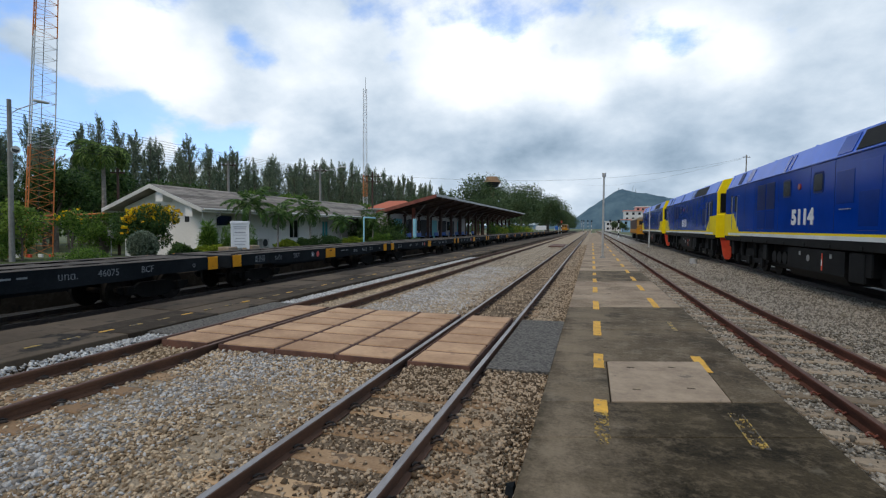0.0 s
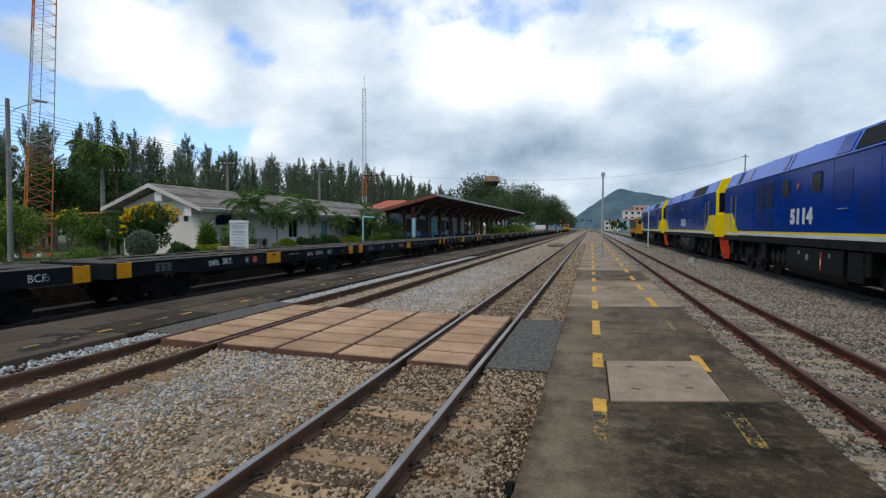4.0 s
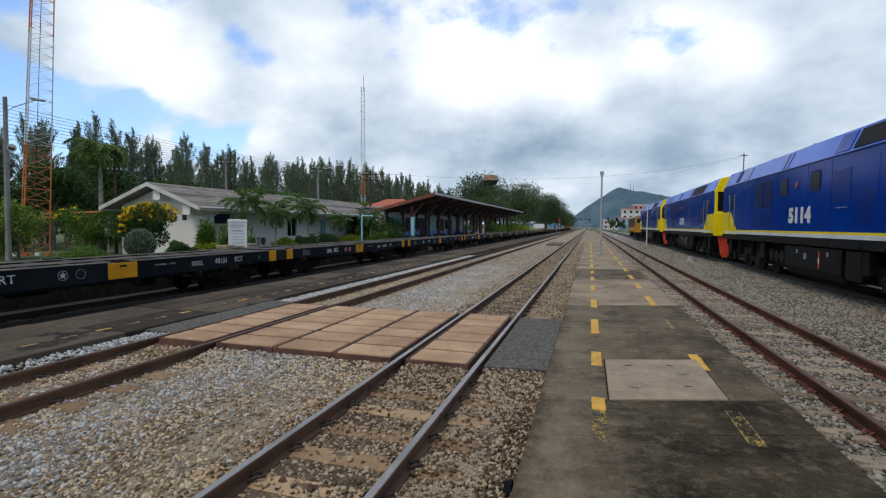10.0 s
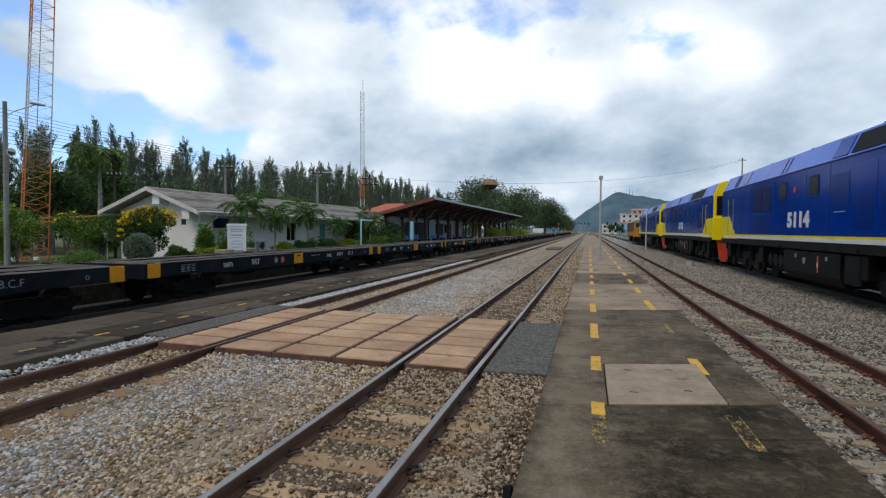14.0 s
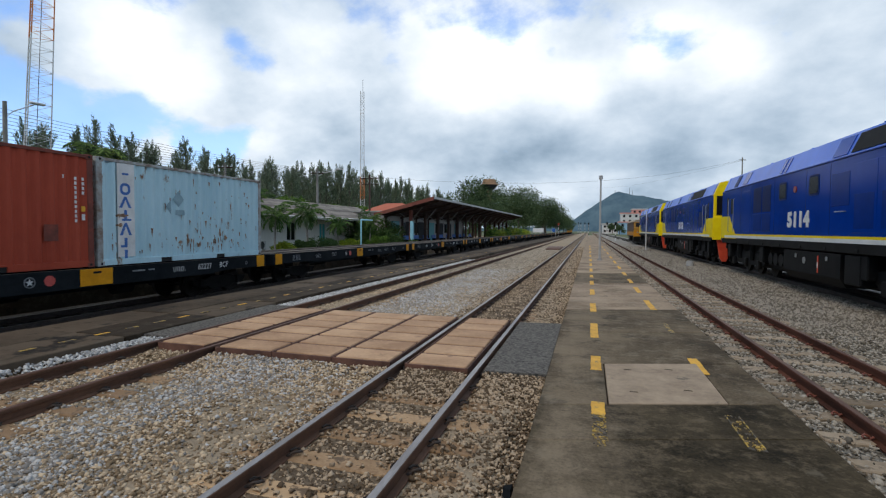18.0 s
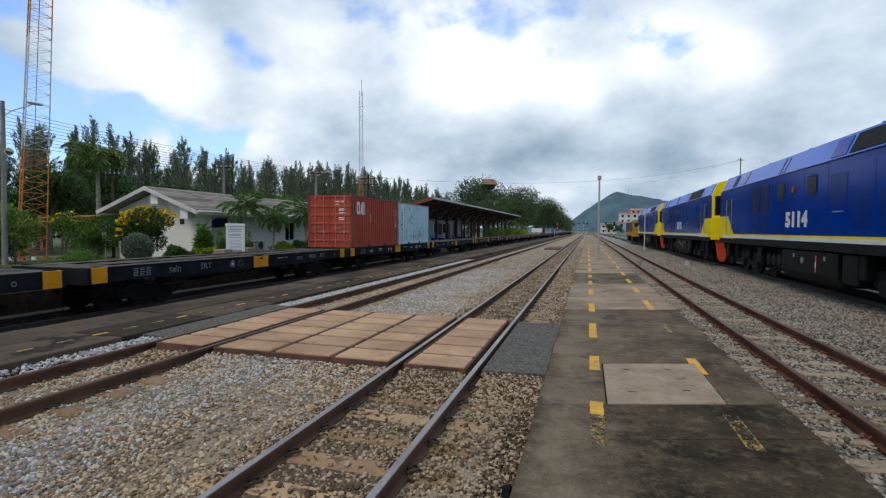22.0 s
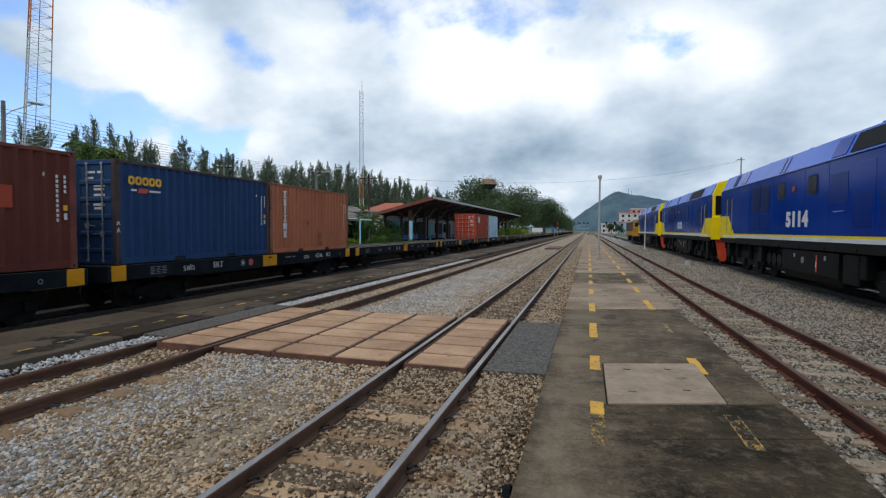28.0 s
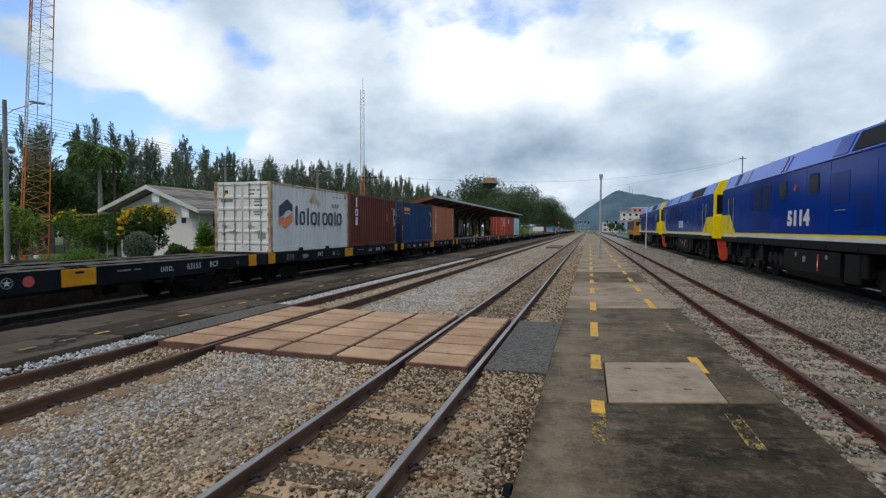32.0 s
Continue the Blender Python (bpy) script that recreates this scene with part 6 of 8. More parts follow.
# ---- the station side ----
MAT.update(
    plaster=paint("plaster", (.77, .74, .70), (.87, .845, .81), rough=.85, coarse=.5, fine=8, bump=.08, grain=.005, spots=(.52, .49, .46), spot_scale=.7, spot_amount=.34),
    # darker copy of the plaster; the canopy's shade is put into its colour
    plaster_in_shade=paint("plaster_in_shade", (.34, .33, .31), (.46, .45, .42), rough=.85, coarse=.6, fine=8, bump=.08),
    shingle=paint("shingle", (.135, .115, .098), (.30, .262, .225), rough=.9, coarse=1.0, fine=10, bump=.4, grain=.012, per_piece=.3),
    fascia=paint("fascia", (.52, .50, .47), (.70, .68, .64), rough=.7, coarse=1.5, fine=12, bump=.08),
    pvc=paint("pvc", (.55, .52, .48), (.68, .65, .60), rough=.5, coarse=2, fine=12, bump=.03),
    cyan_pipe=paint("cyan_pipe", (.22, .50, .62), (.34, .64, .74), rough=.5, coarse=2, fine=12, bump=.03),
    # near-black colour that stands for shade in openings and under the water tank
    shade_room=paint("shade_room", (.02, .022, .024), (.05, .05, .05), rough=.9, bump=0),
    timber_red=paint("timber_red", (.16, .045, .032), (.27, .085, .055), rough=.75, coarse=2, fine=14, bump=.15, stretch=(1, 1, .3)),
    timber_dark=paint("timber_dark", (.035, .018, .013), (.085, .045, .032), rough=.8, coarse=2, fine=14, bump=.15),
    tile_red=paint("tile_red", (.30, .075, .04), (.46, .13, .07), rough=.8, coarse=2, fine=14, bump=.2, per_piece=.3),
    metal_roof=paint("metal_roof", (.30, .30, .29), (.46, .46, .44), rough=.55, metal=.3, coarse=1, fine=10, bump=.05),
    concrete=paint("concrete", (.17, .16, .148), (.30, .285, .265), rough=.85, coarse=2, fine=16, bump=.15, stretch=(1, 1, .4)),
    mid_grey=paint("mid_grey", (.30, .30, .30), (.44, .44, .43), rough=.6, coarse=2, fine=16, bump=.05),
    grey_post=paint("grey_post", (.48, .48, .47), (.64, .64, .63), rough=.5, coarse=2, fine=16, bump=.05),
    orange_mast=paint("orange_mast", (.55, .16, .04), (.74, .26, .07), rough=.55, coarse=2, fine=14, bump=.05),
    white_mast=paint("white_mast", (.55, .55, .55), (.72, .72, .72), rough=.55, coarse=2, fine=14, bump=.05),
    wire=paint("wire", (.02, .02, .02), (.05, .05, .05), rough=.6, bump=0),
    sign_white=paint("sign_white", (.66, .67, .68), (.80, .80, .80), rough=.5, coarse=1.5, fine=12, bump=.02),
    sign_ink=paint("sign_ink", (.30, .30, .32), (.44, .44, .46), rough=.6, bump=0),
    blue_seat=paint("blue_seat", (.02, .10, .38), (.04, .16, .50), rough=.45, coarse=2, fine=12, bump=.02),
    teal=paint("teal", (.06, .32, .36), (.10, .42, .46), rough=.5, coarse=2, fine=12, bump=.02),
    bark=paint("bark", (.07, .055, .045), (.20, .165, .135), rough=.9, coarse=4, fine=24, bump=.5, grain=.02, stretch=(1, 1, .4)),
    bark_pale=paint("bark_pale", (.16, .14, .125), (.32, .29, .26), rough=.9, coarse=4, fine=24, bump=.4, grain=.02, stretch=(1, 1, 2)),
    needle=leafy("needle", (.092, .128, .080), (.25, .305, .195)),
    leaf=leafy("leaf", (.060, .125, .022), (.18, .29, .055)),
    leaf_light=leafy("leaf_light", (.10, .175, .03), (.27, .38, .075)),
    leaf_dark=leafy("leaf_dark", (.030, .066, .020), (.095, .16, .045)),
    # for the far trees: some haze of distance is mixed into this green
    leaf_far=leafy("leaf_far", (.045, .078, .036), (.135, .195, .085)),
    leaf_lime=leafy("leaf_lime", (.14, .21, .02), (.38, .43, .05)),
    leaf_silver=leafy("leaf_silver", (.11, .145, .10), (.25, .30, .21)),
    palm_leaf=leafy("palm_leaf", (.045, .10, .03), (.16, .26, .07)),
    palm_tall=leafy("palm_tall", (.07, .13, .035), (.27, .38, .10)),
    petal=leafy("petal", (.62, .36, .01), (.88, .62, .02)),
    # wooded slope with the blue haze of distance mixed into its base colour
    hill_hazed=paint("hill_hazed", (.068, .115, .155), (.118, .180, .215), rough=1, gloss=0, coarse=.02, fine=.14, bump=0, world_space=True),
    town_white=paint("town_white", (.55, .54, .53), (.72, .71, .70), rough=.8, coarse=.3, fine=4, bump=0),
    town_pink=paint("town_pink", (.62, .26, .22), (.74, .36, .30), rough=.8, coarse=.3, fine=4, bump=0),
    town_blue=paint("town_blue", (.25, .42, .58), (.36, .54, .68), rough=.8, coarse=.3, fine=4, bump=0),
    tower_brown=paint("tower_brown", (.22, .13, .07), (.34, .21, .12), rough=.8, coarse=.6, fine=5, bump=.1),
)

# the low white house beside the line
HX0, HX1, HY0, HY1, EAVE, RIDGE = -29.5, -23.2, 25.4, 53.0, 3.01, 4.30
BACK = HX1 - 1.7      # the wall towards the tracks stands back under the eaves
house = thing("station_house", (0, 0, 0), "low white plastered house with a grey shingled gable roof", "house")
xm = (HX0 + HX1) / 2
front = Shape()
front.prism([(HX0, -.25), (HX1, -.25), (HX1, EAVE - .05), (xm, RIDGE - .22), (HX0, EAVE - .05)], "y", HY0, HY0 + .18)
part("wall", front, MAT["plaster"], house, "white plastered gable wall")
part("wall", Shape().prism([(HX0, -.25), (HX1, -.25), (HX1, EAVE - .05), (xm, RIDGE - .22), (HX0, EAVE - .05)], "y", HY1 - .18, HY1), MAT["plaster"], house)
part("wall", Shape().box(HX0, HX0 + .16, HY0 + .18, HY1 - .18, -.25, EAVE), MAT["plaster"], house)
openings = [(26.9, 30.2, 1.75, 2.55), (37.2, 38.6, .75, 2.35), (42.6, 43.8, .2, 2.3), (46.3, 47.3, 1.1, 2.4)]
side = Shape()
y = HY0 + .18
for y0, y1, z0, z1 in openings:
    side.box(BACK - .16, BACK, y, y0, -.25, EAVE)
    side.box(BACK - .16, BACK, y0, y1, -.25, z0).box(BACK - .16, BACK, y0, y1, z1, EAVE)
    y = y1
side.box(BACK - .16, BACK, y, HY1 - .18, -.25, EAVE)
part("wall", side, MAT["plaster"], house, "white plastered wall towards the tracks")
for k, (y0, y1, z0, z1) in enumerate(openings):
    w = part("window" if k != 2 else "door", Shape().box(BACK - .15, BACK - .11, y0, y1, z0, z1), MAT["dark_glass"] if k != 2 else MAT["teal"], house, "dark window set in the wall" if k != 2 else "teal painted door")
    fr = Shape()
    for a, b, c_, d in ((y0, y1, z0, z0 + .06), (y0, y1, z1 - .06, z1), (y0, y0 + .06, z0, z1), (y1 - .06, y1, z0, z1), ((y0 + y1) / 2 - .03, (y0 + y1) / 2 + .03, z0, z1)):
        fr.box(BACK - .11, BACK - .06, a, b, c_, d)
    part("window_frame", fr, MAT["fascia"], w, "pale window frame")
part("wall", Shape().box(HX1 - .16, HX1, HY0 + .18, HY0 + 1.1, -.25, EAVE).box(BACK, HX1 - .16, HY0 + .94, HY0 + 1.1, -.25, EAVE), MAT["plaster"], house, "white plastered return of the gable wall")
part("vent_block", Shape().box(-24.6, -24.25, HY0 - .02, HY0 + .05, 2.0, 2.4, .01), MAT["shade_room"], house, "dark square vent in the gable")
for x in (xm + .25, HX1 - .65):
    part("gable_beam", Shape().box(x, x + .55, HY0 - .75, HY0 + .02, RIDGE - .16 - (RIDGE - EAVE) / (HX1 - xm) * (x + .55 - xm) - .55, RIDGE - .13 - (RIDGE - EAVE) / (HX1 - xm) * (x + .55 - xm)), MAT["plaster"], house, "white beam end under the eaves")
over = .75
slope = (RIDGE - EAVE) / (HX1 - xm)
zl = EAVE - slope * over + .10
for sx, x_out in ((1, HX1 + over), (-1, HX0 - over)):
    roof = Shape().prism([(xm, RIDGE), (x_out, zl), (x_out, zl - .08), (xm, RIDGE - .10)], "y", HY0 - .95, HY1 + .8)
    part("roof", roof, MAT["shingle"], house, "grey weathered roof slope")
    # overlapping courses of shingles
    if sx > 0:
        nrow = 13
        for r in range(nrow):
            t0, t1 = r / nrow, (r + 1.06) / nrow
            x0, x1 = x_out + (xm - x_out) * t0, x_out + (xm - x_out) * min(1, t1)
            z0, z1 = zl + (RIDGE - zl) * t0, zl + (RIDGE - zl) * min(1, t1)
            part("shingle_course", Shape().prism([(x0, z0 + .035), (x1, z1 + .012), (x1, z1), (x0, z0)], "y", HY0 - .95, HY1 + .8), MAT["shingle"], house)
    part("eaves_board", Shape().box(min(x_out, x_out + sx * .04), max(x_out, x_out + sx * .04), HY0 - .95, HY1 + .8, zl - .20, zl + .03), MAT["fascia"], house, "pale eaves board")
    barge = Shape().prism([(xm, RIDGE + .04), (x_out, zl + .04), (x_out, zl - .20), (xm, RIDGE - .20)], "y", HY0 - 1.0, HY0 - .95)
    part("barge_board", barge, MAT["fascia"], house, "white barge board")
part("ridge_cap", Shape().prism([(xm - .18, RIDGE - .05), (xm, RIDGE + .06), (xm + .18, RIDGE - .05)], "y", HY0 - .95, HY1 + .8), MAT["shingle"], house)
part("soffit", Shape().box(BACK, HX1 + over - .02, HY0 + .2, HY1 + .7, zl - .16, zl - .12), MAT["plaster"], house)
part("gutter", Shape().tube([(HX1 + over + .09, HY0 - .9, zl - .03), (HX1 + over + .09, HY1 + .7, zl - .06)], .07, seg=8), MAT["pvc"], house, "round rain gutter")
part("downpipe", Shape().tube([(HX1 + over + .06, HY0 + .6, zl - .06), (HX1 + over + .02, HY0 + .6, zl - .34), (HX1 + .35, HY0 + .55, zl - .62), (HX1 + .09, HY0 + .5, zl - .85), (HX1 + .09, HY0 + .5, -.2)], .055, seg=8), MAT["pvc"], house, "beige downpipe")
for y in (31.8, 33.0):
    ac = thing("air_conditioner", (BACK + .5, y, -.2), "white outdoor air-conditioning unit by the wall", "air conditioner", "outdoor units")
    part("casing", Shape().box(-.18, .18, -.42, .42, .35, 1.0, .02), MAT["fascia"], ac)
    part("fan_grille", Shape().disc((.185, -.08, .68), "x", .29, .02, 20), MAT["shade_room"], ac)
    part("stand", Shape().box(-.15, .15, -.38, -.32, 0, .36).box(-.15, .15, .32, .38, 0, .36), MAT["grey_post"], ac)

# information board
sg = thing("notice_board", (-16.0, 19.85, 0), "white painted notice board on two posts", "sign")
T = (0, 0, -.24, 0, 0, 40)
part("board", Shape().box(-.38, .38, -.03, .03, .98, 2.10, .01), MAT["sign_white"], sg, at=T)
part("cap", Shape().box(-.44, .44, -.06, .06, 2.10, 2.24, .02), MAT["sign_white"], sg, at=T)
for x in (-.35, .35):
    part("post", Shape().box(x - .06, x + .06, -.05, .05, 0, 2.12, .01), MAT["sign_white"], sg, at=T)
for z, w, h in ((1.97, .30, .05), (1.88, .26, .035), (1.70, .24, .06), (1.58, .30, .025), (1.42, .20, .03), (1.28, .26, .03), (1.14, .22, .03)):
    part("lettering_bar", Shape().box(-w, w, -.036, -.03, z - h / 2, z + h / 2), MAT["sign_ink"], sg, at=T)
for x, y in ((-15.9, 18.9), (-16.2, 20.9)):
    solid("concrete_block", Shape().box(x - .3, x + .3, y - .3, y + .3, -.24, .82, .03), MAT["slab"], "pale yellow concrete block beside the board", "block", kind="")

# kerb and garden edge
solid("garden_kerb", Shape().box(-14.75, -14.45, -20, 44, -.60, .06, .03), MAT["platform_old"], "long low concrete kerb beside the goods track")
station = thing("station_platform", (0, 0, 0), "raised concrete station platform under the canopy", "platform", kind="structure")
part("slab", Shape().box(-26, -14.3, 44, 190, -.60, .28, .03), MAT["platform_far"], station)

# canopy
can = thing("station_canopy", (0, 0, 0), "long open timber canopy with dark underside and red fascia", "canopy")
CX0, CX1, CY0, CY1, ZH, ZL = -20.7, -14.5, 46.0, 112.0, 4.86, 3.25
part("roof", Shape().prism([(CX0, ZL), (CX1, ZH), (CX1, ZH + .10), (CX0, ZL + .10)], "y", CY0, CY1), MAT["metal_roof"], can, "sloping sheet roof")
# dark sheet added below the roof to stand for the shade there
part("ceiling", Shape().prism([(CX0, ZL - .03), (CX1, ZH - .03), (CX1, ZH - .005), (CX0, ZL - .005)], "y", CY0, CY1), MAT["timber_dark"], can, "dark sheet added under the roof for its shade")
part("fascia", Shape().prism([(CX0 - .05, ZL - .22), (CX1 + .05, ZH - .22), (CX1 + .05, ZH + .12), (CX0 - .05, ZL + .12)], "y", CY0 - .08, CY0), MAT["timber_red"], can, "red-brown end fascia board")
part("eaves_board", Shape().box(CX1, CX1 + .07, CY0, CY1, ZH - .10, ZH + .13), MAT["metal_roof"], can, "pale eaves edge")
for k in range(int((CX1 - CX0) / .55)):
    x = CX0 + .3 + .55 * k
    z = ZL + (x - CX0) / (CX1 - CX0) * (ZH - ZL)
    part("purlin", Shape().box(x - .04, x + .04, CY0, CY1, z - .10, z), MAT["timber_dark"], can)
nb = 14
for k in range(nb):
    y = CY0 + 2.2 + (CY1 - CY0 - 4.4) * k / (nb - 1)
    m_ = MAT["timber_red"] if k == 0 else MAT["timber_dark"]
    part("rafter", Shape().prism([(CX0 + .1, ZL - .30), (CX1 - .1, ZH - .30), (CX1 - .1, ZH - .10), (CX0 + .1, ZL - .10)], "y", y - .07, y + .07), MAT["timber_dark"], can)
    x = -17.6
    zt = ZL + (x - CX0) / (CX1 - CX0) * (ZH - ZL) - .3
    part("post", Shape().box(x - .15, x + .15, y - .15, y + .15, .28, zt, .015), m_, can, "square timber post")
    for sx in (-1, 1):
        zb = zt - 1.1
        part("brace", Shape().tube([(x, y, zb), (x + sx * 1.25, y, zt + sx * .30 + .02)], .06, seg=6), MAT["concrete"], can, "pale slanting brace")
    part("post", Shape().box(-20.45, -20.25, y - .1, y + .1, .28, ZL - .1, .01), MAT["timber_dark"], can)
# rooms behind the canopy
hall = thing("station_hall", (0, 0, 0), "white plastered station rooms with dark doors under the canopy", "station building")
part("wall", Shape().box(-26, -20.6, 49, 82, .25, 3.6), MAT["plaster_in_shade"], hall, "plastered wall of the station rooms, darkened in colour for the canopy shade")
for y in (53.2, 57.6, 66.4, 70.8):
    part("window", Shape().box(-20.6, -20.56, y, y + 1.4, 1.3, 2.6), MAT["dark_glass"], hall, "dark window of the station rooms")
part("roof", Shape().box(-26.3, -20.4, 48.7, 82.3, 3.6, 3.75), MAT["metal_roof"], hall, "flat sheet roof")
for k in range(7):
    y = 50.2 + 4.4 * k
    part("door", Shape().box(-20.6, -20.54, y, y + 2.3, .28, 2.7), MAT["shade_room" if k % 3 else "teal"], hall, "dark doorway" if k % 3 else "teal painted door")
for k in range(10):
    bench = thing("bench", (-18.6, 50 + 3.3 * k, .28), "row of blue moulded platform seats", "bench", "platform benches")
    part("seat", Shape().box(-.22, .22, -.8, .8, .40, .45, .02), MAT["blue_seat"], bench)
    part("backrest", Shape().box(-.26, -.20, -.8, .8, .45, .85, .02), MAT["blue_seat"], bench)
    for y in (-.6, .6):
        part("leg", Shape().box(-.2, .2, y - .03, y + .03, 0, .40), MAT["loco_black"], bench)
solid("teal_column", Shape().box(-17.0, -16.7, 46.3, 46.6, .28, 2.6, .02), MAT["cyan_pipe"], "light-blue square column at the canopy's end", "column", kind="")
# small tiled hip roof behind
kiosk = thing("tiled_roof_house", (-25.6, 63.5, 0), "small house with a red tiled hip roof behind the station", "house")
part("wall", Shape().box(-3.2, 3.2, -3, 3, -.25, 4.0), MAT["plaster"], kiosk)
hip = Shape().add([(-3.7, -3.6, 4.0), (3.7, -3.6, 4.0), (3.7, 3.6, 4.0), (-3.7, 3.6, 4.0), (-1.2, 0, 5.35), (1.2, 0, 5.35)], [(0, 1, 5, 4), (1, 2, 5), (2, 3, 4, 5), (3, 0, 4), (3, 2, 1, 0)])
part("roof", hip, MAT["tile_red"], kiosk, "red tiled hip roof")

# blue water pipe frame
pp = Shape().tube([(-17.0, 35.3, -.2), (-17.0, 35.3, 2.45), (-17.05, 35.4, 2.5), (-17.1, 37.6, 2.5)], .06, seg=8)
solid("water_pipe", pp, MAT["cyan_pipe"], "light-blue standing water pipe with a bent arm", "pipe", kind="", smooth=50)


# ---- poles, masts and wires ----
def lattice(name, at, base_w, top_w, height, bays, tube_r, label, bands, orange=(0, 2, 4)):
    t = thing(name, at, label, "lattice tower")
    def corner(k, z):
        w = base_w + (top_w - base_w) * z / height
        a = radians(145 + 120 * k)
        return Vector((w * .577 * math.cos(a), w * .577 * math.sin(a), z))
    for b in range(bands):
        z0, z1 = height * b / bands, height * (b + 1) / bands
        m_ = MAT["orange_mast"] if b in orange else MAT["white_mast"]
        for k in range(3):
            part("leg", Shape().tube([corner(k, z0), corner(k, z1)], tube_r, seg=6), m_, t)
        s, n_ = Shape(), max(1, round(bays / bands))
        for i in range(n_):
            a0, a1 = z0 + (z1 - z0) * i / n_, z0 + (z1 - z0) * (i + 1) / n_
            for k in range(3):
                s.tube([corner(k, a0), corner((k + 1) % 3, a0)], tube_r * .34, seg=4, cap=False)
                s.tube([corner(k, a0), corner((k + 1) % 3, a1)], tube_r * .4, seg=4, cap=False)
        tagged(part("bracing", s, m_, t, "crossed bracing bars"), kind="stuff")
    return t


tw = lattice("radio_tower", (-33.75, 23.05, -.25), 1.62, .78, 42, 60, .036, "tall orange and white three-legged lattice radio tower", 6)
part("cable_run", Shape().tube([(.1, .05, 0), (.1, .05, 39)], .018, seg=6), MAT["wire"], tw)
tw.matrix_basis = pose(-34.05, 22.85, -.25, 0, 3.0, 36)      # it leans a little
solid("cable_bridge", Shape().tube([(-33.6, 23.2, 2.35), (-30.8, 25.2, 2.55)], .06, seg=6).tube([(-33.6, 23.2, 2.1), (-30.8, 25.2, 2.3)], .04, seg=6), MAT["orange_mast"], "orange-red cable bridge from the tower to a pole", "cable bridge", kind="")
for k in range(5):
    q = thing("barrier_block", (-33.9 + .42 * k, 21.2 + .36 * k, -.25), "low white and red painted concrete barrier block", "barrier", "barrier blocks")
    part("block", Shape().box(-.16, .16, -.07, .07, 0, .20, .02), MAT["sign_white" if k % 2 else "loco_red"], q)
lattice("radio_mast", (-36.0, 75.0, -.25), .78, .62, 24.5, 42, .048, "slender red and white lattice radio mast", 7, (2,))
solid("mast_tip", Shape().tube([(-35.8, 75, 23.6), (-35.8, 75, 26.1)], .03, seg=5), MAT["wire"], "thin aerial rod on the mast", "aerial", kind="")


def pole(name, x, y, h, r, label, arms=(), lamp=None, material="concrete"):
    p = thing(name, (x, y, -.25), label, "pole", "roadside poles")
    part("shaft", Shape().tube([(0, 0, 0), (0, 0, h + .25)], r, r * .7, seg=10), MAT[material], p, smooth=40)
    for z, w in arms:
        a = part("crossarm", Shape().box(-w / 2, w / 2, -.05, .05, z + .2, z + .3), MAT["timber_dark"], p, at=(0, 0, 0, 0, 0, 25))
        for q in (-.45, -.15, .15, .45):
            part("insulator", Shape().disc((q * w, 0, z + .38), "z", .04, .14, 8), MAT["white_mast"], a)
    if lamp:
        dx, dy, dz = lamp
        part("arm", Shape().tube([(0, 0, h - .6), (dx * .25, dy * .25, h - .2), (dx, dy, h + dz)], .03, seg=6), MAT["grey_post"], p)
        part("lamp_head", Shape().box(-.14, .14, -.36, .36, -.06, .06, .04), MAT["grey_post"], p, "grey street-lamp head", at=(dx, dy, h + dz, 0, 0, math.degrees(math.atan2(dy, dx)) - 90))
    return p


pole("lamp_pole", -29.82, 18.9, 8.4, .14, "tall concrete pole with a street lamp on a curved arm", lamp=(.25, 1.45, .45)).matrix_basis = pose(-29.82, 18.9, -.25, 0, .9, 0)
pole("utility_pole", -26.0, 44.1, 7.8, .15, "concrete utility pole with a lamp arm", arms=((7.3, 1.2),), lamp=(1.6, 1.7, .3))
pole("utility_pole", -26.0, 56.4, 8.5, .15, "dark utility pole with wooden crossarms", arms=((8.0, 2.2), (7.3, 2.0)), material="timber_dark")
pole("utility_pole", -30.6, 25.9, 5.6, .10, "thin dark utility pole beside the house", arms=((5.3, .9),), material="timber_dark")
horn = thing("loudspeaker", (-29.42, 18.98, 5.72), "pale horn loudspeaker fixed to a pole", "loudspeaker")
part("bell", Shape().tube([(.06, .0, 0), (.20, -.12, 0), (.30, -.20, -.02)], .07, .21, seg=14), MAT["pvc"], horn, smooth=50)
part("throat", Shape().tube([(.296, -.197, -.02), (.304, -.203, -.02)], .15, .15, seg=14), MAT["wire"], horn, "dark throat of the horn", smooth=50)
part("driver", Shape().tube([(-.06, .08, 0), (.08, -.02, 0)], .09, .08, seg=12), MAT["grey_post"], horn, smooth=50)
meter = thing("meter_box", (-30.35, 25.1, .9), "grey metal meter box fixed to a pole", "meter box")
part("box", Shape().box(-.16, .16, -.12, .12, 0, .55, .02), MAT["grey_post"], meter)
part("conduit", Shape().tube([(0, 0, -1.15), (0, 0, .02)], .03, seg=6), MAT["grey_post"], meter)
pole("utility_pole", -33.5, 40.0, 8.0, .14, "concrete utility pole among the trees", arms=((7.6, 1.4),))
pole("utility_pole", 30.0, 116.0, 17.0, .16, "far utility pole with wires", arms=((16.5, 1.6),))
lp = thing("platform_lamp", (.62, 31.05, 0), "slim grey platform lamp post with a round top", "lamp post")
part("post", Shape().tube([(0, 0, 0), (0, 0, 4.8)], .065, .05, seg=12), MAT["mid_grey"], lp, smooth=40)
part("base", Shape().tube([(0, 0, 0), (0, 0, .12)], .20, .10, seg=14), MAT["concrete"], lp, smooth=40)
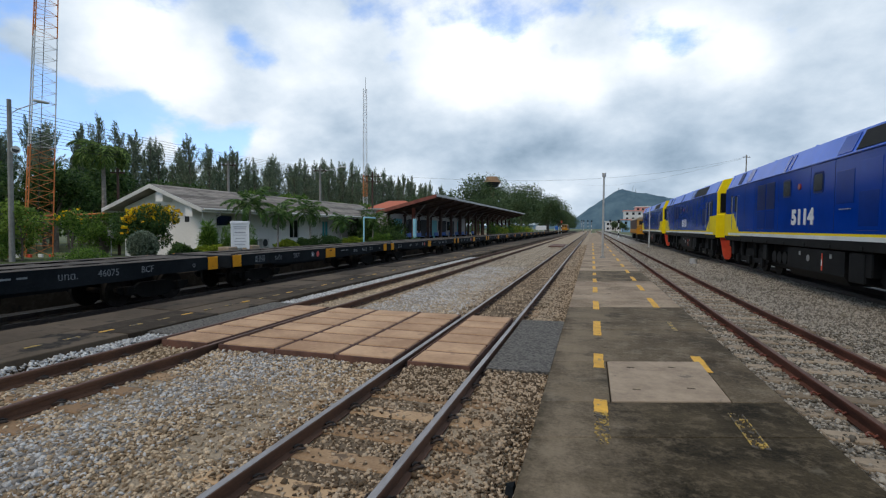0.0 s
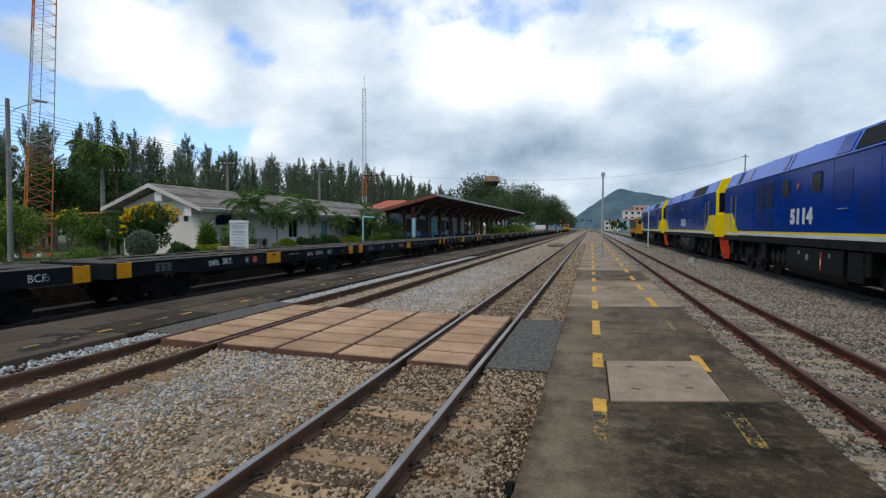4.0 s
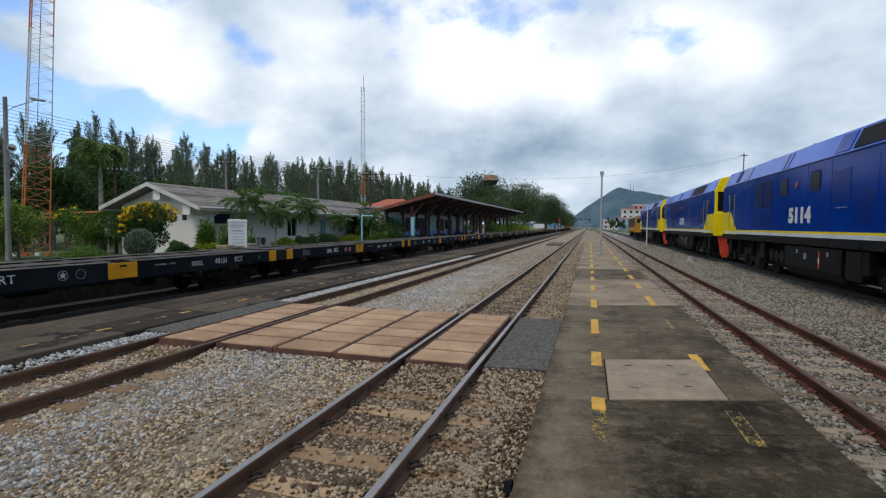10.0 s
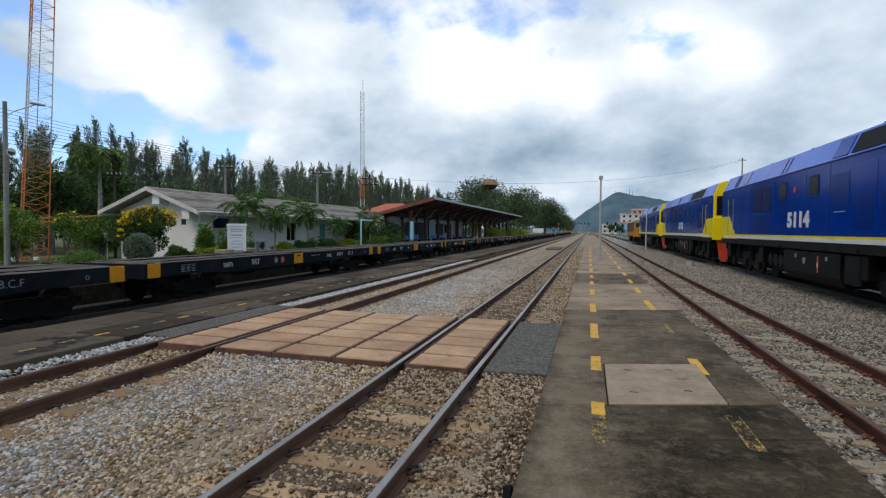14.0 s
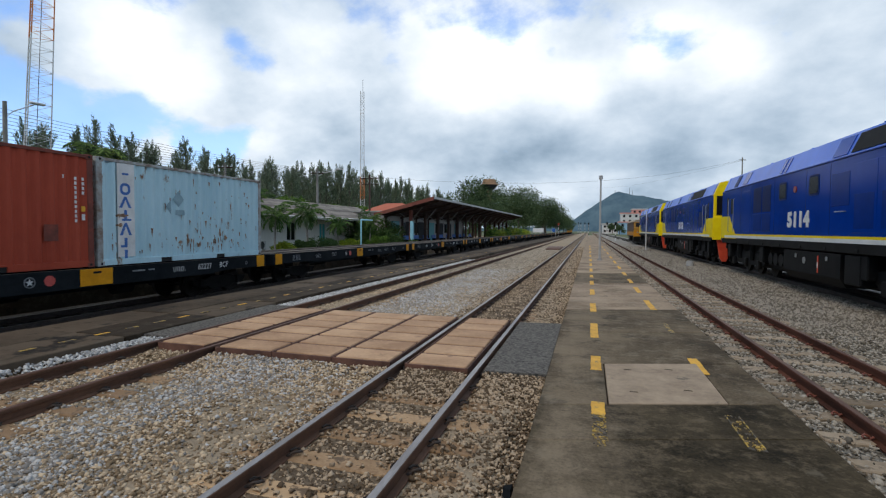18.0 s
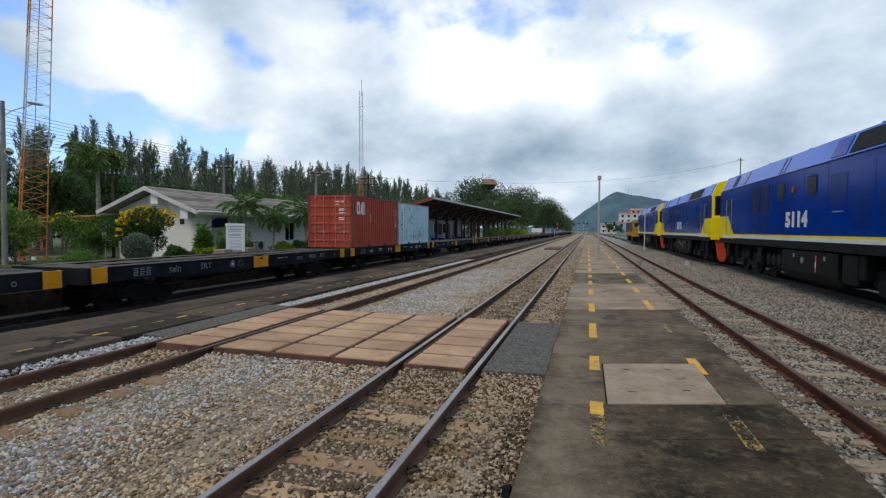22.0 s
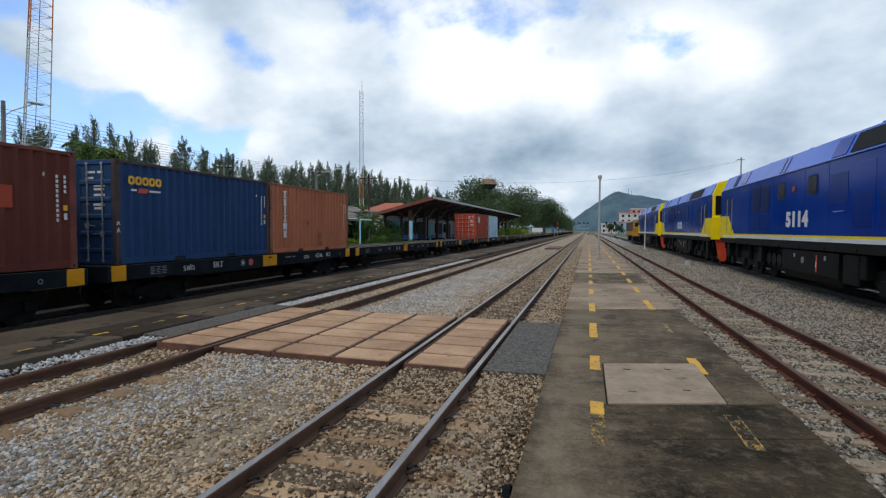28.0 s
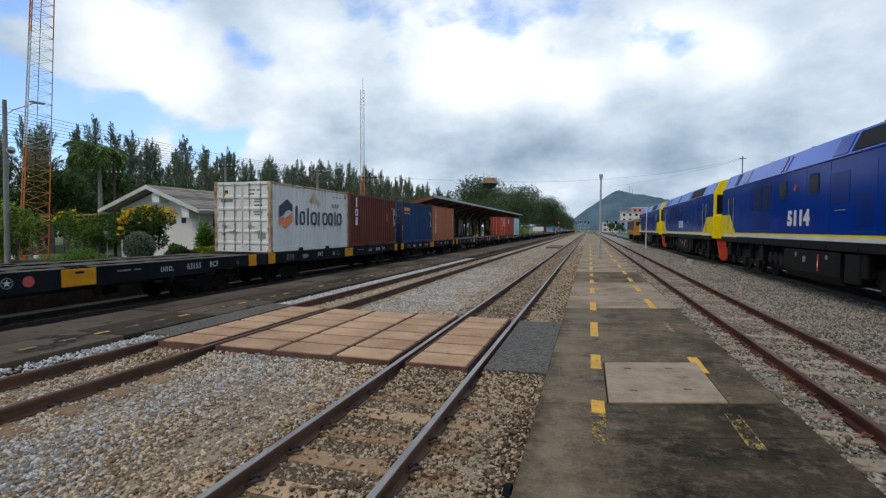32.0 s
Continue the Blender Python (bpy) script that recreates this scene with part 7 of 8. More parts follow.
part("globe", Shape().disc((0, 0, 4.92), "z", .11, .22, 14), MAT["mid_grey"], lp, "round lamp cap", smooth=60)
lp2 = thing("signal_post", (5.34, 52.2, -.16), "thin pale post beside the siding", "post")
part("post", Shape().tube([(0, 0, 0), (0, 0, 3.9)], .06, .045, seg=8), MAT["grey_post"], lp2, smooth=40)
part("foot", Shape().box(-.3, .3, -.3, .3, 0, .12, .02), MAT["concrete"], lp2)
solid("marker_block", Shape().tube([(5.38, 30.2, -.2), (5.38, 30.2, .14)], .19, .17, seg=14), MAT["mid_grey"], "short grey round concrete marker in the ballast", "marker", kind="", smooth=40)


def cable(p0, p1, sag, r=.013):
    pts = []
    for i in range(13):
        t = i / 12
        p = Vector(p0).lerp(Vector(p1), t)
        p.z -= sag * 4 * t * (1 - t)
        pts.append(p)
    return Shape().tube(pts, r, seg=4, cap=False)


for k in range(10):
    solid("overhead_wire", cable((-30.2, 19.2, 8.1 - .20 * k), (-26.0, 44.1, 7.6 - .11 * k), .35), MAT["wire"], "thin black overhead wire between poles", "wire", "overhead wires", "")
    solid("overhead_wire", cable((-31.0, 2, 8.1 - .20 * k), (-30.2, 19.2, 8.1 - .20 * k), .3), MAT["wire"], "thin black overhead wire between poles", "wire", "overhead wires", "")
for k in range(4):
    solid("overhead_wire", cable((-26.0, 44.1, 7.5 - .2 * k), (-26.0, 56.4, 8.2 - .3 * k), .2), MAT["wire"], "thin black overhead wire between poles", "wire", "overhead wires", "")
solid("overhead_wire", cable((-26.0, 56.4, 8.2), (30.0, 116.0, 16.6), 2.4, .016), MAT["wire"], "thin black overhead wire crossing the line", "wire", "overhead wires", "")
solid("overhead_wire", cable((-9, 330, 30), (30.0, 116.0, 16.4), 3.0, .018), MAT["wire"], "thin black overhead wire crossing the line", "wire", "overhead wires", "")


# ---- plants ----
def leaf_mesh(name, centres, sizes, ups, material, rng, narrow=.45):
    """Many small leaf blades, each a bent pair of triangles, at given places; ups: the way each blade points."""
    n = len(centres)
    u = ups / (np.linalg.norm(ups, axis=1, keepdims=True) + 1e-9)
    r = rng.normal(size=(n, 3))
    s = np.cross(u, r)
    s /= np.linalg.norm(s, axis=1, keepdims=True) + 1e-9
    w = np.cross(u, s)
    L = sizes[:, None]
    base, tip = centres - u * L * .5, centres + u * L * .5
    a, b = centres + s * L * narrow * .5 + w * L * .08, centres - s * L * narrow * .5 + w * L * .08
    P = np.stack([base, a, tip, b], 1).reshape(-1, 3)
    me = bpy.data.meshes.new(name)
    me.vertices.add(len(P))
    me.vertices.foreach_set("co", P.ravel())
    me.loops.add(4 * n)
    me.loops.foreach_set("vertex_index", np.arange(4 * n, dtype=np.int32))
    me.polygons.add(n)
    me.polygons.foreach_set("loop_start", (np.arange(n) * 4).astype(np.int32))
    me.update(calc_edges=True)
    me.materials.append(material)
    return me


def shell(rng, n, centre, radii, inner=.55):
    """Points in the outer part of an ellipsoid."""
    d = rng.normal(size=(n, 3))
    d /= np.linalg.norm(d, axis=1, keepdims=True)
    q = inner + (1 - inner) * rng.random((n, 1)) ** .6
    return np.array(centre) + d * q * np.array(radii), d


def casuarina(seed, h):
    """A slim feathery she-oak: a straight stem and drooping plumes of needles."""
    rng = np.random.default_rng(seed)
    t = thing("casuarina_tree", (0, 0, 0), "tall slim feathery dark-green casuarina tree", "tree", "row of tall trees")
    st = Shape().tube([(0, 0, 0), (.1, .05, h * .4), (.0, .1, h * .75), (.05, .0, h * .97)], .16, .03, seg=7)
    C, U, S = [], [], []
    limbs = 62
    for i in range(limbs):
        q0 = (i + rng.random()) / limbs
        z = h * (.05 + .84 * q0)
        reach = (.30 + 2.35 * (1 - q0) ** .75 * min(1, .35 + 2.2 * q0)) * (.55 + .65 * rng.random())
        a = rng.random() * 6.283
        rise = 1.1 + 1.5 * rng.random()
        m = 58
        q = rng.random((m, 1)) ** .7
        bend = np.array([.18, .10, 0]) * q * q          # the tips lean with the wind
        c = np.array([0, 0, z]) + q * np.array([reach * math.cos(a), reach * math.sin(a), rise]) + bend + rng.normal(size=(m, 3)) * np.array([.17, .17, .30]) * (1.25 - .9 * q)
        st.tube([(0, 0, z), (reach * .5 * math.cos(a), reach * .5 * math.sin(a), z + rise * .4), (reach * math.cos(a), reach * math.sin(a), z + rise)], .025, .006, seg=4, cap=False)
        C.append(c)
        U.append(rng.normal(size=(m, 3)) * .30 + np.array([math.cos(a) * .40 + .15, math.sin(a) * .40, .9]))
        S.append(.26 + .32 * rng.random(m))
    part("trunk", st, MAT["bark"], t)
    part("crown", leaf_mesh("crown", np.concatenate(C), np.concatenate(S), np.concatenate(U), MAT["needle"], rng, .15), None, t, "feathery crown of dark needles")
    return t


def broad_tree(name, seed, h, spread, leaves, size, material, label, trunk=.22, low=.3, category="tree", group=""):
    """A forked trunk and a crown of uneven clumps of leaves with gaps."""
    rng = np.random.default_rng(seed)
    t = thing(name, (0, 0, 0), label, category, group)
    st = Shape().tube([(0, 0, 0), (.06 * h * .1, .03, h * .25), (0, .0, h * .45)], trunk, trunk * .6, seg=8)
    C, U, S = [], [], []
    k = 13
    for i in range(k):
        a, e = i * 2.4 + rng.random(), rng.random()
        rr = spread * (.25 + .75 * rng.random())
        z = h * (low + (1 - low) * (.12 + .80 * e)) - .15 * h * (rr / spread)
        c = np.array([rr * math.cos(a) * (1 - .45 * e), rr * math.sin(a) * (1 - .45 * e), z])
        st.tube([(0, 0, h * (.25 + .15 * rng.random())), tuple(c * np.array([.5, .5, .8])), tuple(c)], trunk * .4, trunk * .08, seg=5, cap=False)
        rad = spread * (.32 + .22 * rng.random())
        p, d = shell(rng, leaves // k, c, (rad, rad, rad * .72), .35)
        p += rng.normal(size=p.shape) * rad * .10
        C.append(p)
        U.append(d + rng.normal(size=p.shape) * .8 - np.array([0, 0, .25]))
        S.append(size * (.6 + .8 * rng.random(len(p))))
    part("trunk", st, MAT["bark"], t)
    part("crown", leaf_mesh("crown", np.concatenate(C), np.concatenate(S), np.concatenate(U), material, rng), None, t, "uneven crown of leaf clumps")
    return t


def palm(seed, h, fronds, length, label, trunk=.13, steep=(82, -25), bend=95, leaf="palm_leaf", dense=30, blade=.10, hang=.7, swell=1.0, late=1.3):
    """A palm: a ringed trunk and arching fronds, each a midrib with two rows of hanging leaflets.
    steep: the angle at which the youngest and oldest frond leave the crown; bend: how far each curls over."""
    rng = np.random.default_rng(seed)
    t = thing("palm_tree", (0, 0, 0), label, "palm tree", "palms by the house")
    lean = rng.normal(size=2) * .10
    tr = Shape()
    for k in range(14):
        z0, z1 = h * k / 14, h * (k + 1) / 14
        w0, w1 = (trunk * (1.12 - .42 * q + (swell - 1) * math.exp(-((q - .1) / .25) ** 2)) for q in (k / 14, (k + 1) / 14))
        bx, by = lean[0] * 1.4 * (k / 14) ** 1.3, lean[1] * 1.4 * (k / 14) ** 1.3
        cx, cy = lean[0] * 1.4 * ((k + 1) / 14) ** 1.3, lean[1] * 1.4 * ((k + 1) / 14) ** 1.3
        tr.tube([(bx, by, z0), (cx, cy, z1 - .01), (cx, cy, z1 + .004)], w0, w1 * 1.03, seg=9)
    part("trunk", tr, MAT["bark_pale"], t, "ringed grey trunk", smooth=50)
    top = np.array([lean[0] * 1.4, lean[1] * 1.4, h])
    for i in range(fronds):
        C, U, S = [], [], []
        a = i * 2.399 + rng.random() * .4
        q0 = i / max(1, fronds - 1)
        e = radians(steep[0] + (steep[1] - steep[0]) * q0 + rng.normal() * 6)
        curl = radians(bend) * (.75 + .4 * rng.random())
        L = length * (.85 + .25 * rng.random()) * (.8 + .2 * math.sin(math.pi * min(1, q0 + .3)))
        pts, p, n_ = [], top.copy(), 10
        for j in range(n_ + 1):
            pts.append(p.copy())
            ang = e - curl * ((j + .5) / n_) ** late
            p = p + np.array([math.cos(a) * math.cos(ang), math.sin(a) * math.cos(ang), math.sin(ang)]) * L / n_
        pts = np.array(pts)
        side = np.array([-math.sin(a), math.cos(a), 0])
        for m in range(dense):
            q = .10 + .90 * (m + rng.random() * .5) / dense
            f = min(n_ - 1e-6, q * n_)
            k0 = int(f)
            c = pts[k0] * (1 - f + k0) + pts[k0 + 1] * (f - k0)
            tang = (pts[k0 + 1] - pts[k0]) * n_ / L
            ll = L * (.06 + .22 * math.sin(math.pi * min(1, .12 + .80 * q))) * (.85 + .3 * rng.random())
            for sg_ in (-1, 1):
                way = side * sg_ * .62 + tang * (.50 + .30 * q) + np.array([0, 0, -hang * (.45 + .75 * rng.random())]) + rng.normal(size=3) * .07
                way /= np.linalg.norm(way)
                C.append(c + way * ll * .5)
                U.append(way)
                S.append(ll)
        fr = part("frond", leaf_mesh("frond", np.array(C), np.array(S), np.array(U), MAT[leaf], rng, blade), None, t)
        part("midrib", Shape().tube([tuple(q_) for q_ in pts], .020, .005, seg=4, cap=False), MAT[leaf], fr)
    return t


def bush(name, seed, at, radii, n, size, material, label, flowers=0, stem=.0, category="bush", group="garden bushes", narrow=.45, ball=False, spiky=False):
    rng = np.random.default_rng(seed)
    t = thing(name, at, label, category, group)
    st = Shape()
    for k in range(6):
        a = k * 1.05
        st.tube([(0, 0, 0), (.25 * radii[0] * math.cos(a), .25 * radii[1] * math.sin(a), stem + .4 * radii[2]), (.6 * radii[0] * math.cos(a), .6 * radii[1] * math.sin(a), stem + 1.1 * radii[2])], .03, .01, seg=5)
    part("stem", st, MAT["bark"], t)
    C, U = [], []
    lumps = 9
    for k in range(lumps):
        c = rng.normal(size=3) * np.array(radii) * (.05 if ball else .34) + np.array([0, 0, stem + radii[2]])
        p, d = shell(rng, n // lumps, c, np.array(radii) * ((.92 + .1 * rng.random()) if ball else (.55 + .25 * rng.random())), .8 if ball else .5)
        if spiky:
            p = c + d * size * .5 + np.array([0, 0, .25])
            U.append(d + rng.normal(size=p.shape) * .12 + np.array([0, 0, .25]))
        else:
            U.append(d + rng.normal(size=p.shape) * .6)
        C.append(p)
    C, U = np.concatenate(C), np.concatenate(U)
    C[:, 2] = np.maximum(C[:, 2], .03)
    part("leaves", leaf_mesh("leaves", C, size * (.6 + .8 * rng.random(len(C))), U, material, rng, narrow), None, t)
    if flowers:
        k = rng.choice(len(C), flowers * 4, replace=True)
        sel = C[k]
        ctr = np.array([0, 0, stem + radii[2]])
        d = sel - ctr
        clusters = rng.normal(size=(30, 3)) * np.array(radii) * .55 + ctr + np.array([.40 * radii[0], .15 * radii[1], .50 * radii[2]])
        near = np.min(np.linalg.norm(sel[:, None] - clusters[None], axis=2), axis=1)
        sel = sel[np.argsort(near)[:flowers]]
        out = (sel - ctr) / (np.linalg.norm(sel - ctr, axis=1, keepdims=True) + 1e-6)
        part("blossoms", leaf_mesh("blossoms", sel + out * .12, .14 + .10 * rng.random(len(sel)), out + rng.normal(size=sel.shape) * .7, MAT["petal"], rng, .9), None, t, "bright yellow blossoms")
    return t


def hedge(at, half, height, n, material, label, seed):
    rng = np.random.default_rng(seed)
    t = thing("hedge", at, label, "hedge", "garden hedges")
    n = n * 2
    C = (rng.random((n, 3)) - .5) * 2
    k = rng.integers(0, 3, n)
    C[np.arange(n), k] = np.sign(C[np.arange(n), k])
    C = C * np.array([half[0], half[1], height / 2]) * (1 + .08 * rng.normal(size=(n, 1))) + np.array([0, 0, height / 2])
    lobes = 1 + .16 * np.sin(C[:, 1] * 5.1 + seed) * np.cos(C[:, 0] * 4.3 + seed * 2)
    C[:, 2] *= lobes * (1 - .22 * (np.abs(C[:, 1]) / half[1]) ** 3)
    C[:, :2] *= (.90 + .20 * rng.random((n, 1))) * lobes[:, None]
    C[:, 2] = np.maximum(C[:, 2], .03)
    U = C - np.array([0, 0, height / 2]) + rng.normal(size=C.shape) * .4
    part("stem", Shape().tube([(0, -half[1] * .6, 0), (0, -half[1] * .6, height * .6)], .04, seg=5).tube([(0, half[1] * .6, 0), (0, half[1] * .6, height * .6)], .04, seg=5), MAT["bark"], t)
    part("leaves", leaf_mesh("leaves", C, .16 * (.6 + .8 * rng.random(n)), U, material, rng), None, t)
    return t


rng0 = random.Random(11)
# the long row of she-oaks
kinds = [casuarina(s, 12.5) for s in (1, 2, 3, 4)]
spots = []
y = 10.0
while y < 165:
    for row in (0, 1):
        if row and rng0.random() < (.15 if 44 < y < 60 else .10 if y > 60 else 0):
            continue
        spots.append((-47 - 6 * row + rng0.uniform(-1.8, 1.8), y + rng0.uniform(-.8, .8) + 1.2 * row))
    if 38 < y < 112:
        spots.append((-59.5 + rng0.uniform(-1.5, 1.5), y * 1.12 + rng0.uniform(-.8, .8)))
    y += 1.3 if y < 43 else 1.5 if y < 58 else 1.65 + .006 * y
for i, (x, y) in enumerate(spots):
    k = kinds[i % 4]
    ob = k if i < 4 else copy_thing(k, pose(0, 0, 0))
    sc = rng0.uniform(.84, 1.05) * (.84 if y < 36 else .93 if y < 50 else .92 if y < 56 else .97 if y < 76 else 1.05 if y < 86 else 1.16) * (1 if x > -57 else .82 if y < 55 else .93)
    ob.matrix_basis = pose(x, y, -.3, 0, 0, rng0.uniform(0, 360)) @ Matrix.Diagonal((sc * .98, sc * .98, sc, 1))

# broad trees: the dark ones behind the tower and garden, the big ones beyond the canopy
near_tree = broad_tree("garden_tree", 21, 6.5, 3.0, 5200, .30, MAT["leaf_dark"], "dense dark-green garden tree", group="garden trees")
mid_tree = broad_tree("garden_tree", 22, 4.6, 2.3, 4200, .24, MAT["leaf"], "bright green garden tree", group="garden trees", low=.2)
airy_tree = broad_tree("young_tree", 27, 3.7, 1.5, 1700, .22, MAT["leaf_light"], "sparse light-green young tree before the radio tower", trunk=.06, low=.25, group="garden trees")
airy_tree.matrix_basis = pose(-30.3, 19.7, -.3)
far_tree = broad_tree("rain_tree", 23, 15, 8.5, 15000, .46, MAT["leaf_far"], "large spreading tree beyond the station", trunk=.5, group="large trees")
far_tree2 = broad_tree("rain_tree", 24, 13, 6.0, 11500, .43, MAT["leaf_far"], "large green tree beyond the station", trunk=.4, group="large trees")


def plant(base, rows):
    for i, (x, y, sc, turn) in enumerate(rows):
        ob = base if i == 0 else copy_thing(base, pose(0, 0, 0))
        ob.matrix_basis = pose(x, y, -.3, 0, 0, turn) @ Matrix.Diagonal((sc, sc, sc, 1))


plant(near_tree, [(-38, 27, 1.0, 0), (-41, 33, 1.15, 80), (-37, 36, .95, 200), (-42, 24, 1.1, 140), (-35.5, 40, .85, 300), (-46, 20, 1.2, 30), (-40, 42, 1.0, 10),
                  (-39, 50, .9, 250), (-36, 60, .85, 120), (-33, 66, .8, 60), (-40, 16, 1.1, 190), (-30, 88, 1.0, 15), (-29, 97, 1.05, 70), (-28, 106, 1.0, 140), (-27, 116, 1.0, 260), (-26, 128, 1.1, 310)])
plant(mid_tree, [(-31.4, 19.4, .52, 0),  (-35, 46, 1.43, 40), (-36, 53, 1.49, 220), (-35, 50, 1.30, 20), (-37, 57, 1.49, 80), (-36, 62, 1.37, 130), (-36, 68, 1.43, 300), (-35, 74, 1.43, 10), (-34, 80, 1.1, 200), (-33, 88, 1.2, 100), (-31, 25.0, .75, 170), (-31, 60, .8, 90)])
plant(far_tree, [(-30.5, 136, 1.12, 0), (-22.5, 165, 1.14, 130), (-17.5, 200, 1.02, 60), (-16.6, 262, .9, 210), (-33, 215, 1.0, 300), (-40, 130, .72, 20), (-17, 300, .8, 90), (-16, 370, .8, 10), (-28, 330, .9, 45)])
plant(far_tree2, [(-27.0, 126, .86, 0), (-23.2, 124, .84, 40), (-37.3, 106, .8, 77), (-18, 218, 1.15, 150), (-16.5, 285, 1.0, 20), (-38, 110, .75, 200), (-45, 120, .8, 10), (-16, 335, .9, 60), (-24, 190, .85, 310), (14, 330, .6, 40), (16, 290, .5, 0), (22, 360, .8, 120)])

# palms
coco = palm(31, 6.75, 34, 2.55, "tall palm with a dense arching crown beside the house", trunk=.15, steep=(88, 30), bend=172, leaf="palm_tall", dense=56, blade=.12, hang=.55, swell=1.5, late=1.0)
coco.matrix_basis = pose(-31.6, 25.7, -.3)
p1 = palm(32, 3.2, 18, 1.85, "young coconut palm in front of the white house", trunk=.075, steep=(80, -30), bend=95, dense=46, blade=.13, hang=.6, late=1.3)
p1.matrix_basis = pose(-20.0, 25.5, -.2)
for x, y, sc, a in ((-20.0, 28.5, .88, 60), (-20.0, 32.6, .97, 160), (-20.0, 37.2, .72, 250), (-19.6, 42.5, .8, 20)):
    copy_thing(p1, pose(x, y, -.2, 0, 0, a)).scale = (sc, sc, sc)

# bushes and hedges
bush("flowering_bush", 41, (-22.6, 20.3, -.24), (1.45, 1.45, 1.0), 9500, .14, MAT["leaf_dark"], "green bush covered with bright yellow blossoms", flowers=1500, stem=1.1)
bush("flowering_bush", 42, (-27.6, 20.4, -.24), (.75, .75, .6), 1300, .15, MAT["leaf"], "small bush with a few yellow blossoms", flowers=36, stem=1.6)
bush("round_bush", 43, (-19.0, 17.25, -.24), (.60, .60, .62), 7500, .13, MAT["leaf_silver"], "clipped ball-shaped silvery shrub", stem=.5, ball=True)
bush("round_bush", 44, (-19.5, 14.9, -.24), (.9, .9, .55), 3000, .10, MAT["leaf"], "low rounded green shrub")
bush("spiky_shrub", 45, (-19.5, 21.8, -.24), (.36, .36, .52), 1200, .52, MAT["leaf"], "spiky green shrub by the wall", narrow=.11, stem=.62, spiky=True)
bush("column_shrub", 46, (-18.2, 21.6, -.24), (.30, .30, 1.0), 1700, .10, MAT["leaf"], "narrow upright green shrub beside the board")
bush("column_shrub", 47, (-18.2, 23.5, -.24), (.30, .30, .95), 1700, .10, MAT["leaf"], "narrow upright green shrub beside the board")
hedge((-18.9, 19.35, -.24), (.45, .5), .98, 2200, MAT["leaf_dark"], "dark green clipped hedge by the house", 51)
hedge((-18.5, 20.9, -.24), (.4, .8), .92, 2600, MAT["leaf_lime"], "yellow-green clipped hedge beside the board", 52)
hedge((-20.0, 29.5, -.24), (.45, .6), .95, 2000, MAT["leaf_lime"], "yellow-green clipped hedge by the wall", 53)
hedge((-20.0, 32.2, -.24), (.45, .75), 1.0, 2200, MAT["leaf_dark"], "dark green clipped hedge by the wall", 54)
bush("round_bush", 48, (-20.0, 35.0, -.24), (1.1, 1.1, .75), 3200, .14, MAT["leaf_dark"], "broad dark green shrub by the wall")
hedge((-19.5, 38.4, -.24), (.5, 1.2), 1.0, 2600, MAT["leaf_lime"], "yellow-green clipped hedge by the wall", 55)
hedge((-18.2, 41.6, -.24), (.5, 1.3), 1.2, 2400, MAT["leaf"], "green clipped hedge by the wall", 56)
for k in range(9):
    bush("potted_shrub", 60 + k, (-15.6, 80 + 6.0 * k, .28), (.9, 1.6, .95), 900, .22, MAT["leaf_lime" if k % 3 else "leaf"], "yellow-green shrub at the platform edge", group="platform shrubs")
for k, (x, y) in enumerate(((-17.6, 43.2), (-16.2, 45.2), (-19.5, 45.0), (-20.5, 43.5), (-21.4, 46.2), (-22.8, 46.6), (-19.2, 47.0))):
    bush("garden_shrub", 80 + k, (x, y, -.24), (.7, .7, .55) if k == 1 else (.9, .9, 1.0 + .3 * (k % 2)) if k < 4 else (1.2, 1.2, 1.6), 1500 if k < 4 else 2600, .22, MAT["leaf_dark"], "leafy shrub near the canopy", group="shrubs near the canopy")

# grass blades in the garden strip
rg = np.random.default_rng(9)
n = 16000
gx, gy = -15.0 - 11 * rg.random(n) ** 1.2, 6 + 40 * rg.random(n)
gc = np.stack([gx, gy, -.24 + .10 + .04 * rg.random(n)], 1)
tagged(new("grass", leaf_mesh("grass", gc, .20 + .22 * rg.random(n), rg.normal(size=(n, 3)) * .35 + np.array([0, 0, 1.]), MAT["grass"], rg, .14)), "rough green grass of the garden strip", "grass", kind="stuff")

# ---- far things ----
hill = Shape()
verts, faces = [], []
NX, NY = 150, 24
for j in range(NY + 1):
    for i in range(NX + 1):
        x = -700 + 1700 * i / NX
        q = j / NY
        ridge = float(np.interp(x, (-700, -300, -120, -47, 0, 24, 61, 83, 112, 156, 201, 260, 340, 500, 1000), (5, 8, 14, 34, 70, 90, 110, 117, 113, 101, 94, 80, 56, 32, 15)))
        h_ = ridge * math.sin(math.pi * min(1, q * 1.0)) ** .8 + (6 * noise.noise((x * .02, q * 9, 1.1)) + 4 * noise.noise((x * .07, q * 20, 4.1))) * (q > 0) * (q < 1)
        verts.append((x, 1350 + 420 * q, h_ - 3))
for j in range(NY):
    for i in range(NX):
        a = j * (NX + 1) + i
        faces.append((a, a + 1, a + NX + 2, a + NX + 1))
hl = thing("wooded_hill", (0, 0, 0), "distant wooded hill with haze put into its colour and masts on top", "hill")
part("slope", hill.add(verts, faces), MAT["hill_hazed"], hl, smooth=60)
for x, h_ in ((72, 16), (84, 12), (92, 10), (112, 22), (120, 14)):
    part("mast", Shape().tube([(x, 1560, 88), (x, 1560, 106 + h_)], .7, .4, seg=5), MAT["wire"], hl, "far radio mast")

